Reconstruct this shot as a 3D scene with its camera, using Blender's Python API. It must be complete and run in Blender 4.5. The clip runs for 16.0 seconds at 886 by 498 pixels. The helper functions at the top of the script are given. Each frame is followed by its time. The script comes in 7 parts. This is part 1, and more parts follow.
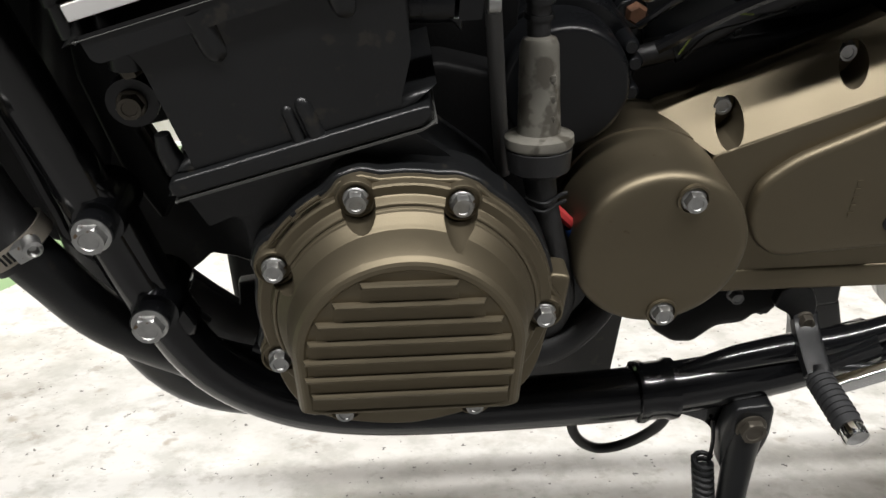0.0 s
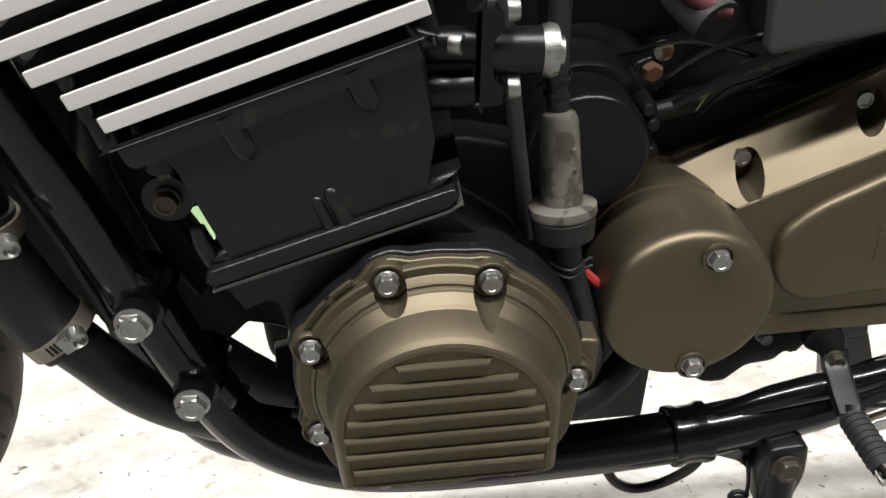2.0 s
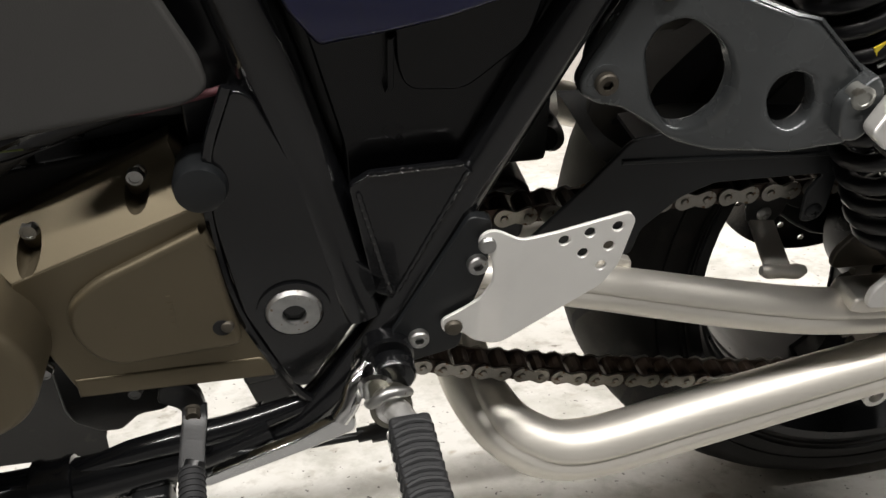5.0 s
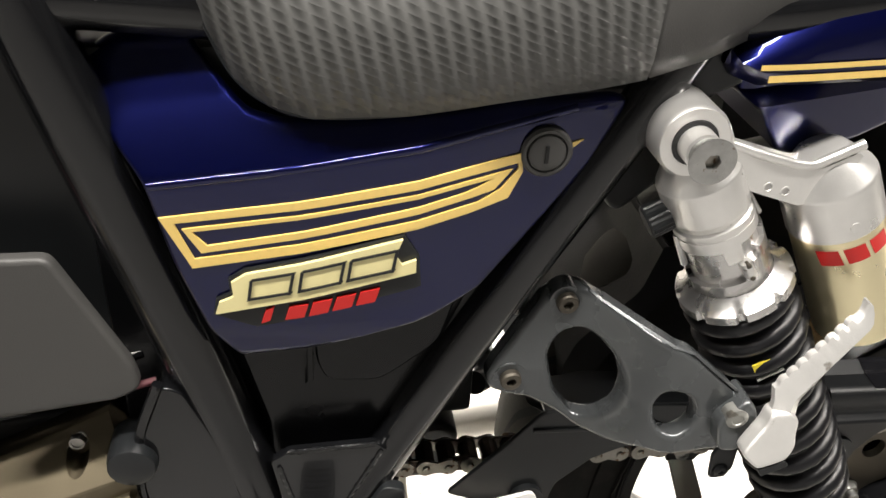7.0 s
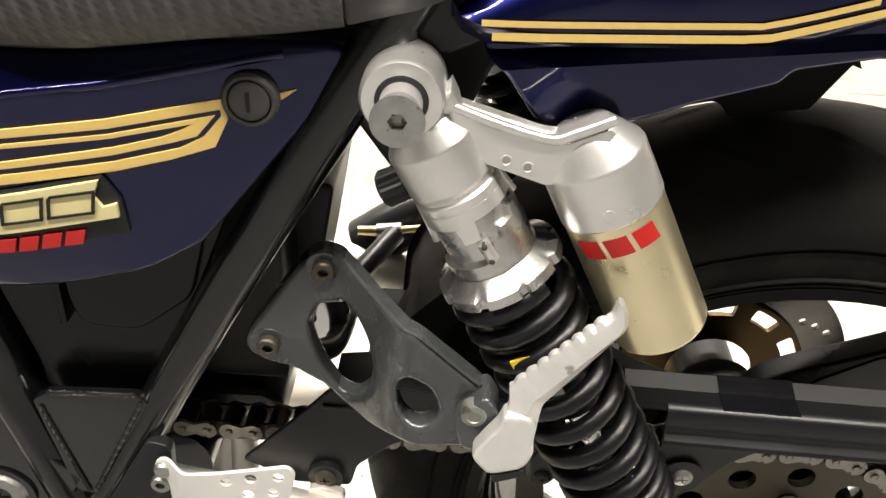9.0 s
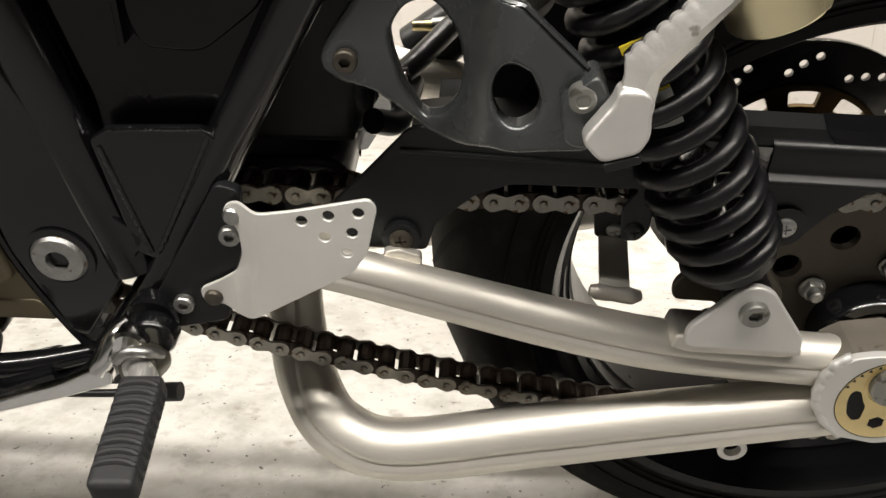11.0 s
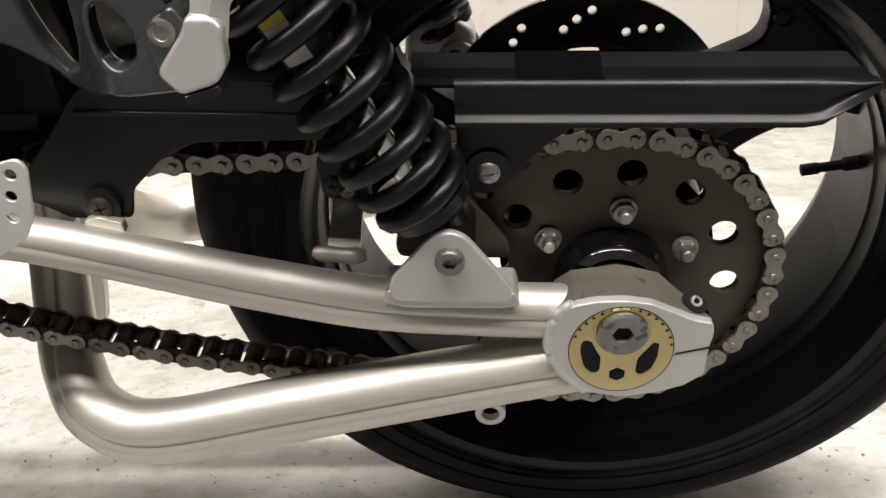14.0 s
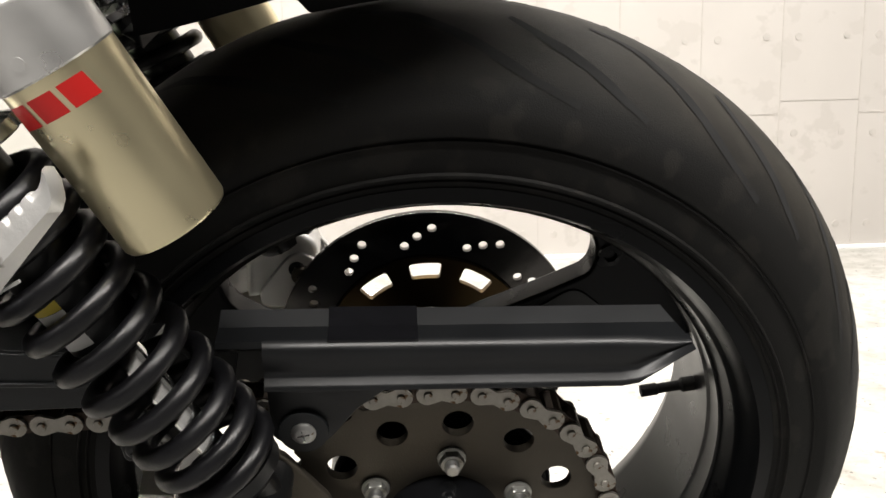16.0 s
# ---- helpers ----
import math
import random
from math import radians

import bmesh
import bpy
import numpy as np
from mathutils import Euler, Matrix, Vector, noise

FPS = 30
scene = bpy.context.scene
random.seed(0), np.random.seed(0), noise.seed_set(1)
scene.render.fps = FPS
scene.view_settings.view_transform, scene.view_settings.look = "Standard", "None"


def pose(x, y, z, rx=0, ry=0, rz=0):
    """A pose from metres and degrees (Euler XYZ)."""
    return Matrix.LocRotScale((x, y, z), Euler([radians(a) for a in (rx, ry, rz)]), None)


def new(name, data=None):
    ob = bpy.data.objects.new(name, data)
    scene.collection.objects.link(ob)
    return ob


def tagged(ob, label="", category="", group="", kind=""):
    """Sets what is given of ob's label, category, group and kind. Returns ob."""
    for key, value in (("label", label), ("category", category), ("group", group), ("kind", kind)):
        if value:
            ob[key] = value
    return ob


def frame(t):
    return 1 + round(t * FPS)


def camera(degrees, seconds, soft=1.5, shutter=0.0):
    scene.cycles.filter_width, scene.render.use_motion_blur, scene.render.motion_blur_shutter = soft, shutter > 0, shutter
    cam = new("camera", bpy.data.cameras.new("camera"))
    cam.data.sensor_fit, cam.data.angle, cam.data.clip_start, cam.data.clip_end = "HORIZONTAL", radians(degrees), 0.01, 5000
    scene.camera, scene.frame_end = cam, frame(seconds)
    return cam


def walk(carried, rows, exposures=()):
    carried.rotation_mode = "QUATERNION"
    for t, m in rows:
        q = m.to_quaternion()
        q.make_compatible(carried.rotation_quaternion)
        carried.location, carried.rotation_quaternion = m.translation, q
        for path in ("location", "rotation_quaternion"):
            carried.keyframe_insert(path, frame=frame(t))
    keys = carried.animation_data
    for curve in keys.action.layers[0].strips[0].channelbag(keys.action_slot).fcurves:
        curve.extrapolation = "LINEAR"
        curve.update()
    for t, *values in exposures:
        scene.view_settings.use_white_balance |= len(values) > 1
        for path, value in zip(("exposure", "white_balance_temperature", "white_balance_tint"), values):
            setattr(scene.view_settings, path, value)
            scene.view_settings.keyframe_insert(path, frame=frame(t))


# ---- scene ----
cam = camera(53.8, 16.0)
METRES, EYE, TILT, LEAN, TURN = 1.45, 0.4535, -17.0, 0.7, -4.5
ROWS = [
    (0.0, 0.0, 0.0, 0.0, 0.0, 0.0, -0.0),
    (0.5, -0.0387, 0.0002, 0.003, 0.15, -0.41, 2.09),
    (1.0, -0.0437, 0.0011, 0.0038, 0.54, -0.59, 2.72),
    (1.5, -0.0301, -0.003, 0.0106, 1.36, -0.16, 2.44),
    (2.0, -0.0013, -0.0068, 0.0235, 1.55, 0.21, 2.7),
    (2.5, 0.0444, -0.0093, 0.026, 0.62, -0.24, 3.41),
    (3.0, 0.0877, -0.014, 0.0215, 0.3, -0.96, 3.04),
    (3.5, 0.1351, -0.0165, 0.0198, -0.71, -1.7, 2.52),
    (4.0, 0.1848, -0.0136, 0.0285, -2.76, -2.46, 2.52),
    (4.5, 0.2249, -0.015, 0.0328, -4.7, -3.3, 2.76),
    (5.0, 0.238, -0.0227, 0.0542, -5.12, -2.61, 3.23),
    (5.2, 0.2394, -0.0317, 0.0769, -5.07, -2.06, 3.35),
    (7.3, 0.2978, -0.0564, 0.1444, -4.71, 1.74, -0.11),
    (7.5, 0.3142, -0.0498, 0.1424, -5.23, 1.54, -0.34),
    (8.0, 0.3638, -0.0369, 0.1402, -4.44, -0.82, -1.67),
    (8.5, 0.3929, -0.035, 0.1407, -0.12, -0.71, -2.73),
    (9.0, 0.4291, -0.033, 0.1428, 4.99, 0.15, -5.44),
    (9.5, 0.4379, -0.0249, 0.1315, 6.41, -0.81, -6.0),
    (10.0, 0.4234, -0.0205, 0.1011, 6.5, -2.79, -6.03),
    (10.2, 0.4134, -0.0191, 0.0886, 6.5, -4.1, -5.83),
    (12.3, 0.4012, 0.001, 0.021, 4.87, -0.6, -0.94),
    (12.5, 0.4183, -0.0012, 0.0214, 5.28, -0.68, -1.2),
    (13.0, 0.4622, 0.001, 0.0214, 5.84, -0.9, -1.54),
    (13.5, 0.5067, 0.0068, 0.0236, 6.72, -1.34, -1.36),
    (14.0, 0.541, 0.0176, 0.0254, 7.26, -1.31, -0.77),
    (14.5, 0.5832, 0.0303, 0.0294, 6.21, -0.7, -0.38),
    (15.0, 0.6003, 0.0399, 0.0371, 4.52, 0.71, -0.08),
    (15.5, 0.5844, 0.038, 0.0636, 2.88, 4.32, 0.3),
    (16.0, 0.5775, 0.0322, 0.085, 1.47, 5.99, 0.29),
]
EXPOSURES = [(0.0, -0.08, 6350, 10), (1.2, -0.08, 6350, 10), (2.0, 0.12, 6400, 10), (2.6, 0.40, 6550, 10), (3.6, 0.28, 6550, 10), (4.4, 0.02, 6550, 10), (5.0, -0.23, 6550, 10), (7.3, 0.78, 6750, 10), (8.6, 0.61, 6950, 10), (9.5, 0.51, 7000, 10), (10.2, 0.15, 6950, 10), (12.3, -0.25, 6750, 10), (13.4, -0.23, 6680, 10), (14.4, -0.13, 6680, 10), (15.2, 0.08, 6650, 10), (16.0, 0.14, 6600, 10)]
walk(cam, [(t, pose(0, 0, EYE, TILT, LEAN, TURN) @ pose(METRES * x, METRES * y, METRES * z, 90 + pitch, roll, yaw)) for t, x, y, z, yaw, pitch, roll in ROWS], EXPOSURES)

# ---- light ----
world = bpy.data.worlds.new("room_air")
world.use_nodes = True
world.node_tree.nodes["Background"].inputs[0].default_value = (0.9, 0.95, 1.0, 1)
world.node_tree.nodes["Background"].inputs[1].default_value = 0.045
scene.world = world
scene.view_settings.exposure = 0.0


def ceiling_lamp(x, y, length, watts):
    """One tube fitting below the ceiling, with the area lamp that is its tube."""
    data = bpy.data.lights.new("tube_light", "AREA")
    data.shape, data.size, data.size_y, data.energy = "RECTANGLE", length, 0.14, watts
    data.color = (1.0, 0.968, 0.930)
    ob = new("tube_light", data)
    ob.matrix_world = pose(x, y, 2.885)


# ---- materials ----
def mat(name, col, rough=0.5, metal=0.0, var=0.2, scale=40.0, bump=0.1, fine=400.0, coat=0.0, rvar=0.1, stretch=None, spots=None, spot_scale=60.0, spot_cut=0.62, spec=0.5):
    """A painted, cast or moulded surface: uneven tone, uneven gloss and fine relief, with specks of dirt or rust where spots names a colour."""
    m = bpy.data.materials.new(name)
    m.use_nodes = True
    nt = m.node_tree
    n, l = nt.nodes, nt.links
    b = n["Principled BSDF"]
    tc = n.new("ShaderNodeTexCoord")
    mp = n.new("ShaderNodeMapping")
    l.new(tc.outputs["Object"], mp.inputs["Vector"])
    if stretch:
        mp.inputs["Scale"].default_value = stretch
    big = n.new("ShaderNodeTexNoise")
    big.inputs["Scale"].default_value, big.inputs["Detail"].default_value = scale, 5
    l.new(mp.outputs[0], big.inputs["Vector"])
    mix = n.new("ShaderNodeMix")
    mix.data_type = "RGBA"
    mix.inputs["A"].default_value = (*[c * (1 - var) for c in col], 1)
    mix.inputs["B"].default_value = (*[min(1, c * (1 + var)) for c in col], 1)
    l.new(big.outputs["Fac"], mix.inputs["Factor"])
    colour = mix.outputs["Result"]
    if spots:
        sp = n.new("ShaderNodeTexNoise")
        sp.inputs["Scale"].default_value, sp.inputs["Detail"].default_value = spot_scale, 3
        l.new(tc.outputs["Object"], sp.inputs["Vector"])
        mr = n.new("ShaderNodeMapRange")
        mr.inputs["From Min"].default_value, mr.inputs["From Max"].default_value = spot_cut, spot_cut + 0.06
        l.new(sp.outputs["Fac"], mr.inputs["Value"])
        mix2 = n.new("ShaderNodeMix")
        mix2.data_type = "RGBA"
        mix2.inputs["B"].default_value = (*spots, 1)
        l.new(mr.outputs[0], mix2.inputs["Factor"])
        l.new(colour, mix2.inputs["A"])
        colour = mix2.outputs["Result"]
    l.new(colour, b.inputs["Base Color"])
    gr = n.new("ShaderNodeTexNoise")
    gr.inputs["Scale"].default_value, gr.inputs["Detail"].default_value = fine, 3
    l.new(mp.outputs[0], gr.inputs["Vector"])
    rr = n.new("ShaderNodeMapRange")
    rr.inputs["To Min"].default_value, rr.inputs["To Max"].default_value = max(0.02, rough - rvar), min(1, rough + rvar)
    l.new(big.outputs["Fac"], rr.inputs["Value"])
    l.new(rr.outputs[0], b.inputs["Roughness"])
    bp = n.new("ShaderNodeBump")
    bp.inputs["Strength"].default_value, bp.inputs["Distance"].default_value = bump, 0.0006
    l.new(gr.outputs["Fac"], bp.inputs["Height"])
    l.new(bp.outputs[0], b.inputs["Normal"])
    b.inputs["Metallic"].default_value = metal
    b.inputs["Specular IOR Level"].default_value = spec
    b.inputs["Coat Weight"].default_value = coat
    b.inputs["Coat Roughness"].default_value = 0.04
    return m


GLOSS = mat("frame_black_enamel", (0.0042, 0.0044, 0.0050), 0.19, var=0.4, scale=25, bump=0.12, fine=130, coat=0.4, spec=0.38)
# darker engine black; the shade on recessed parts is put into its colour
DEEPSHADE = mat("shaded_black_casting", (0.0035, 0.0035, 0.0037), 0.6, var=0.4, scale=40, bump=0.3, fine=500, spec=0.2)
SATIN = mat("engine_black_paint", (0.0080, 0.0084, 0.0089), 0.33, var=0.35, scale=30, bump=0.16, fine=700, spots=(0.020, 0.018, 0.015), spot_scale=90, spot_cut=0.64, spec=0.40)
PLASTIC = mat("black_moulded_plastic", (0.0105, 0.0116, 0.0126), 0.36, var=0.3, scale=18, bump=0.10, fine=1500, spec=0.34)
GUARD = mat("satin_black_guard_plastic", (0.0062, 0.0067, 0.0074), 0.36, var=0.3, scale=18, bump=0.06, fine=1500, spec=0.42)
CASTBLK = mat("dark_grey_polished_casting", (0.085, 0.091, 0.094), 0.27, metal=0.55, var=0.25, scale=30, bump=0.14, fine=500, coat=0.3)
INNER = mat("glossy_black_inner_plastic", (0.0042, 0.0044, 0.0050), 0.24, var=0.3, scale=18, bump=0.05, fine=900, spec=0.30)
GREY = mat("dark_grey_cover", (0.048, 0.047, 0.045), 0.5, var=0.12, scale=20, bump=0.3, fine=1200)
BRONZE = mat("bronze_paint", (0.154, 0.130, 0.088), 0.48, metal=0.86, var=0.12, scale=22, bump=0.06, fine=900, spots=(0.12, 0.095, 0.06), spot_scale=140, spot_cut=0.75)
CAST = mat("silver_painted_casting", (0.80, 0.79, 0.77), 0.31, metal=0.82, var=0.14, scale=40, bump=0.12, fine=700, spots=(0.16, 0.12, 0.09), spot_scale=110, spot_cut=0.72)
CAST2 = mat("dull_gasket_metal", (0.10, 0.10, 0.095), 0.5, metal=0.5, var=0.3, scale=80)
BRUSHED = mat("satin_aluminium_tube", (0.74, 0.71, 0.65), 0.49, metal=0.76, var=0.10, scale=14, bump=0.18, fine=350, stretch=(0.12, 1, 1), rvar=0.06)
SHEET = mat("bead_blasted_aluminium", (0.72, 0.71, 0.69), 0.50, metal=0.55, var=0.07, scale=30, bump=0.2, fine=1500)
ZINC = mat("zinc_plated_steel", (0.42, 0.42, 0.41), 0.43, metal=1.0, var=0.3, scale=160, bump=0.3, fine=900, spots=(0.20, 0.15, 0.10), spot_scale=260, spot_cut=0.64)
ZINC2 = mat("dull_yellowed_plating", (0.24, 0.23, 0.195), 0.36, metal=0.9, var=0.25, scale=90, bump=0.2, fine=700, spots=(0.10, 0.085, 0.06), spot_scale=140, spot_cut=0.60)
CHROME = mat("polished_chrome", (0.75, 0.75, 0.74), 0.12, metal=1.0, var=0.1, scale=60, bump=0.05, fine=500)
STEEL = mat("chain_steel", (0.30, 0.285, 0.255), 0.42, metal=0.85, var=0.3, scale=200, bump=0.3, fine=900, spots=(0.12, 0.07, 0.035), spot_scale=150, spot_cut=0.58)
OILY = mat("oily_chain_steel", (0.045, 0.030, 0.021), 0.45, metal=0.6, var=0.4, scale=150, bump=0.3, fine=900)
SPROCKET = mat("dull_sprocket_steel", (0.085, 0.075, 0.06), 0.5, metal=0.7, var=0.25, scale=40, bump=0.25, fine=800)
DULLSTEEL = mat("dull_plated_steel", (0.30, 0.30, 0.28), 0.42, metal=0.8, var=0.30, scale=120, bump=0.25, fine=300, spots=(0.16, 0.15, 0.13), spot_scale=110, spot_cut=0.58)
RUBBER = mat("tyre_rubber", (0.0095, 0.0093, 0.0088), 0.70, var=0.34, scale=18, bump=0.3, fine=1100, spots=(0.016, 0.015, 0.0135), spot_scale=35, spot_cut=0.56, spec=0.17)
HOSE = mat("black_hose_rubber", (0.010, 0.010, 0.0105), 0.5, var=0.25, scale=40, bump=0.3, fine=800)
PEGRUB = mat("worn_peg_rubber", (0.022, 0.0225, 0.024), 0.6, var=0.3, scale=60, bump=0.35, fine=600)
BLUE = mat("dark_blue_candy_paint", (0.0016, 0.0032, 0.048), 0.30, metal=0.85, var=0.12, scale=900, bump=0.01, fine=900, coat=0.9, rvar=0.03, spec=0.25)
STRIPE = mat("gold_stripe_decal", (0.74, 0.52, 0.15), 0.38, var=0.08, scale=300, bump=0.02, coat=0.6)
ANOD = mat("gold_anodised_tube", (0.92, 0.82, 0.54), 0.30, metal=0.93, var=0.06, scale=30, bump=0.02, fine=500, stretch=(1, 1, 1), spots=(0.25, 0.15, 0.07), spot_scale=170, spot_cut=0.76)
GOLD = mat("gold_machined_alloy", (0.80, 0.65, 0.34), 0.34, metal=1.0, var=0.12, scale=90, bump=0.2, fine=700)
RED = mat("red_decal", (0.48, 0.012, 0.010), 0.4, var=0.08, bump=0.02)
CREAM = mat("cream_emblem_plate", (0.78, 0.70, 0.36), 0.35, metal=0.2, var=0.08, scale=120, bump=0.05)
YELLOW = mat("yellow_sticker", (0.70, 0.56, 0.04), 0.5, var=0.1)
WHITE = mat("white_sticker", (0.70, 0.70, 0.68), 0.5, var=0.1)
CANISTER = mat("stained_grey_plastic", (0.150, 0.143, 0.122), 0.36, var=0.45, scale=55, bump=0.2, fine=400, spots=(0.070, 0.064, 0.052), spot_scale=75, spot_cut=0.50, spec=0.45)
REDWIRE = mat("red_wire_sleeve", (0.40, 0.03, 0.03), 0.4, var=0.1)
BLUEWIRE = mat("blue_connector", (0.02, 0.08, 0.30), 0.4, var=0.1)
GREENWIRE = mat("yellow_green_wire", (0.18, 0.22, 0.05), 0.45, var=0.1)
PINK = mat("dusty_red_hose", (0.14, 0.045, 0.055), 0.5, var=0.2)
DISC = mat("brake_disc_steel", (0.10, 0.095, 0.09), 0.20, metal=1.0, var=0.12, scale=60, bump=0.1, fine=300)
LAMPWHITE = mat("lamp_housing_white", (0.8, 0.8, 0.8), 0.5, var=0.03)
PAINTWHITE = mat("ceiling_white_paint", (0.80, 0.79, 0.77), 0.8, var=0.05, scale=3, bump=0.1, fine=60)


def vinyl():
    """Black seat vinyl pressed with slanting rows of small overlapping scales."""
    m = mat("embossed_seat_vinyl", (0.088, 0.088, 0.085), 0.42, var=0.2, scale=30, bump=0.1)
    n, l = m.node_tree.nodes, m.node_tree.links
    tc = n.new("ShaderNodeTexCoord")
    warp = n.new("ShaderNodeTexNoise")
    warp.inputs["Scale"].default_value = 60
    l.new(tc.outputs["Object"], warp.inputs["Vector"])
    shift = n.new("ShaderNodeVectorMath")
    shift.operation = "MULTIPLY_ADD"
    shift.inputs[1].default_value = (0.0016, 0, 0.0010)
    l.new(warp.outputs["Color"], shift.inputs[0])
    l.new(tc.outputs["Object"], shift.inputs[2])

    def math_node(kind, a, b=None):
        k = n.new("ShaderNodeMath")
        k.operation = kind
        for socket, v in zip(k.inputs, (a, b)):
            if isinstance(v, (int, float)):
                socket.default_value = v
            elif v is not None:
                l.new(v, socket)
        return k.outputs[0]

    def along(x, z):
        """The place within one scale along one of the two slanting directions, from 0 to 1."""
        d = n.new("ShaderNodeVectorMath")
        d.operation = "DOT_PRODUCT"
        d.inputs[1].default_value = (x, 0, z)
        l.new(shift.outputs[0], d.inputs[0])
        return math_node("FRACT", d.outputs["Value"])

    u, v = along(118.3, 25.2), along(-88.1, -231.5)
    side = math_node("POWER", math_node("MULTIPLY", math_node("MULTIPLY", u, math_node("SUBTRACT", 1.0, u)), 4.0), 2.2)
    high = math_node("MULTIPLY", side, math_node("POWER", math_node("SUBTRACT", 1.0, v), 1.6))
    bp = n.new("ShaderNodeBump")
    bp.inputs["Strength"].default_value, bp.inputs["Distance"].default_value = 0.9, 0.0019
    l.new(high, bp.inputs["Height"])
    l.new(bp.outputs[0], n["Principled BSDF"].inputs["Normal"])
    return m


VINYL = vinyl()


def floor_material():
    """White-painted workshop concrete, scuffed, with brown stains and dark chips; green paint beyond a straight edge;
    in front, an unseen dark grey area added to keep reflections on the bike dark.
    """
    m = mat("painted_concrete_floor", (0.525, 0.515, 0.490), 0.42, var=0.10, scale=5, bump=0.3, fine=70, spots=(0.26, 0.22, 0.17), spot_scale=16, spot_cut=0.68)
    nt = m.node_tree
    n, l = nt.nodes, nt.links
    b = n["Principled BSDF"]
    tc = n.new("ShaderNodeTexCoord")
    before = b.inputs["Base Color"].links[0].from_socket

    def layer(col, scale, cut, width, amount, detail=4, shape=(1, 1, 1)):
        nonlocal before
        mp = n.new("ShaderNodeMapping")
        mp.inputs["Scale"].default_value = shape
        l.new(tc.outputs["Object"], mp.inputs["Vector"])
        no = n.new("ShaderNodeTexNoise")
        no.inputs["Scale"].default_value, no.inputs["Detail"].default_value, no.inputs["Roughness"].default_value = scale, detail, 0.65
        l.new(mp.outputs[0], no.inputs["Vector"])
        mr = n.new("ShaderNodeMapRange")
        mr.inputs["From Min"].default_value, mr.inputs["From Max"].default_value, mr.inputs["To Max"].default_value = cut, cut + width, amount
        l.new(no.outputs["Fac"], mr.inputs["Value"])
        mx = n.new("ShaderNodeMix")
        mx.data_type = "RGBA"
        mx.inputs["B"].default_value = (*col, 1)
        l.new(mr.outputs[0], mx.inputs["Factor"])
        l.new(before, mx.inputs["A"])
        before = mx.outputs["Result"]

    layer((0.37, 0.345, 0.305), 2.3, 0.46, 0.22, 0.60)
    layer((0.31, 0.30, 0.265), 6.5, 0.48, 0.15, 0.65, 8)
    layer((0.27, 0.265, 0.235), 17, 0.50, 0.13, 0.50, 10)
    layer((0.25, 0.23, 0.20), 38, 0.56, 0.10, 0.40, 8)
    layer((0.31, 0.27, 0.21), 22, 0.60, 0.14, 0.45, shape=(1, 2.2, 1))
    layer((0.05, 0.045, 0.04), 95, 0.675, 0.03, 0.9, 2)
    layer((0.22, 0.185, 0.14), 7, 0.60, 0.12, 0.5, 6)
    layer((0.09, 0.07, 0.055), 11, 0.68, 0.03, 0.85, 8)
    layer((0.055, 0.04, 0.028), 9.5, 0.700, 0.012, 0.9, 5)
    layer((0.20, 0.175, 0.14), 15, 0.60, 0.07, 0.55, 8)
    layer((0.08, 0.07, 0.06), 44, 0.70, 0.02, 0.8, 4, (1, 0.5, 1))
    sx = n.new("ShaderNodeSeparateXYZ")
    l.new(tc.outputs["Object"], sx.inputs[0])
    ma = n.new("ShaderNodeMath")
    ma.operation = "MULTIPLY_ADD"
    ma.inputs[1].default_value, ma.inputs[2].default_value = 2.75, 2.97
    l.new(sx.outputs["X"], ma.inputs[0])
    gt = n.new("ShaderNodeMath")
    gt.operation = "GREATER_THAN"
    l.new(sx.outputs["Y"], gt.inputs[0])
    l.new(ma.outputs[0], gt.inputs[1])
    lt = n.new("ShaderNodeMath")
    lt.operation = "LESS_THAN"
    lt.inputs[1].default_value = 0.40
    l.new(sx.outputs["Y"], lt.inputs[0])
    gn = n.new("ShaderNodeTexNoise")
    gn.inputs["Scale"].default_value, gn.inputs["Detail"].default_value = 9, 6
    l.new(tc.outputs["Object"], gn.inputs["Vector"])
    gm = n.new("ShaderNodeMix")
    gm.data_type = "RGBA"
    gm.inputs["A"].default_value, gm.inputs["B"].default_value = (0.12, 0.21, 0.085, 1), (0.21, 0.30, 0.155, 1)
    l.new(gn.outputs["Fac"], gm.inputs["Factor"])
    mx = n.new("ShaderNodeMix")
    mx.data_type = "RGBA"
    l.new(gt.outputs[0], mx.inputs["Factor"])
    l.new(before, mx.inputs["A"])
    l.new(gm.outputs["Result"], mx.inputs["B"])
    # unseen darker floor in front, added to keep the bike's reflections dark
    dark_front = n.new("ShaderNodeMix")
    dark_front.data_type = "RGBA"
    dark_front.inputs["A"].default_value, dark_front.inputs["B"].default_value = (0.075, 0.075, 0.075, 1), (0.125, 0.122, 0.118, 1)
    l.new(gn.outputs["Fac"], dark_front.inputs["Factor"])
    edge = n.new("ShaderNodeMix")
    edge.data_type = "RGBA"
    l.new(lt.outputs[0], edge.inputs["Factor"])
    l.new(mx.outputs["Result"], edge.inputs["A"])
    l.new(dark_front.outputs["Result"], edge.inputs["B"])
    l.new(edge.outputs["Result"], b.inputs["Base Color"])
    return m


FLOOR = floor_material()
WALLCOVER = mat("printed_concrete_wallcovering", (0.49, 0.46, 0.43), 0.7, var=0.08, scale=4, bump=0.15, fine=40, spots=(0.455, 0.425, 0.395), spot_scale=14, spot_cut=0.58)
JOINT = mat("wallcovering_joint_grey", (0.455, 0.425, 0.395), 0.8, var=0.2, scale=30)


# ---- mesh tools ----
def link(name, me, parent, label=""):
    ob = new(name, me)
    ob.parent = parent
    if label:
        tagged(ob, label)
    return ob


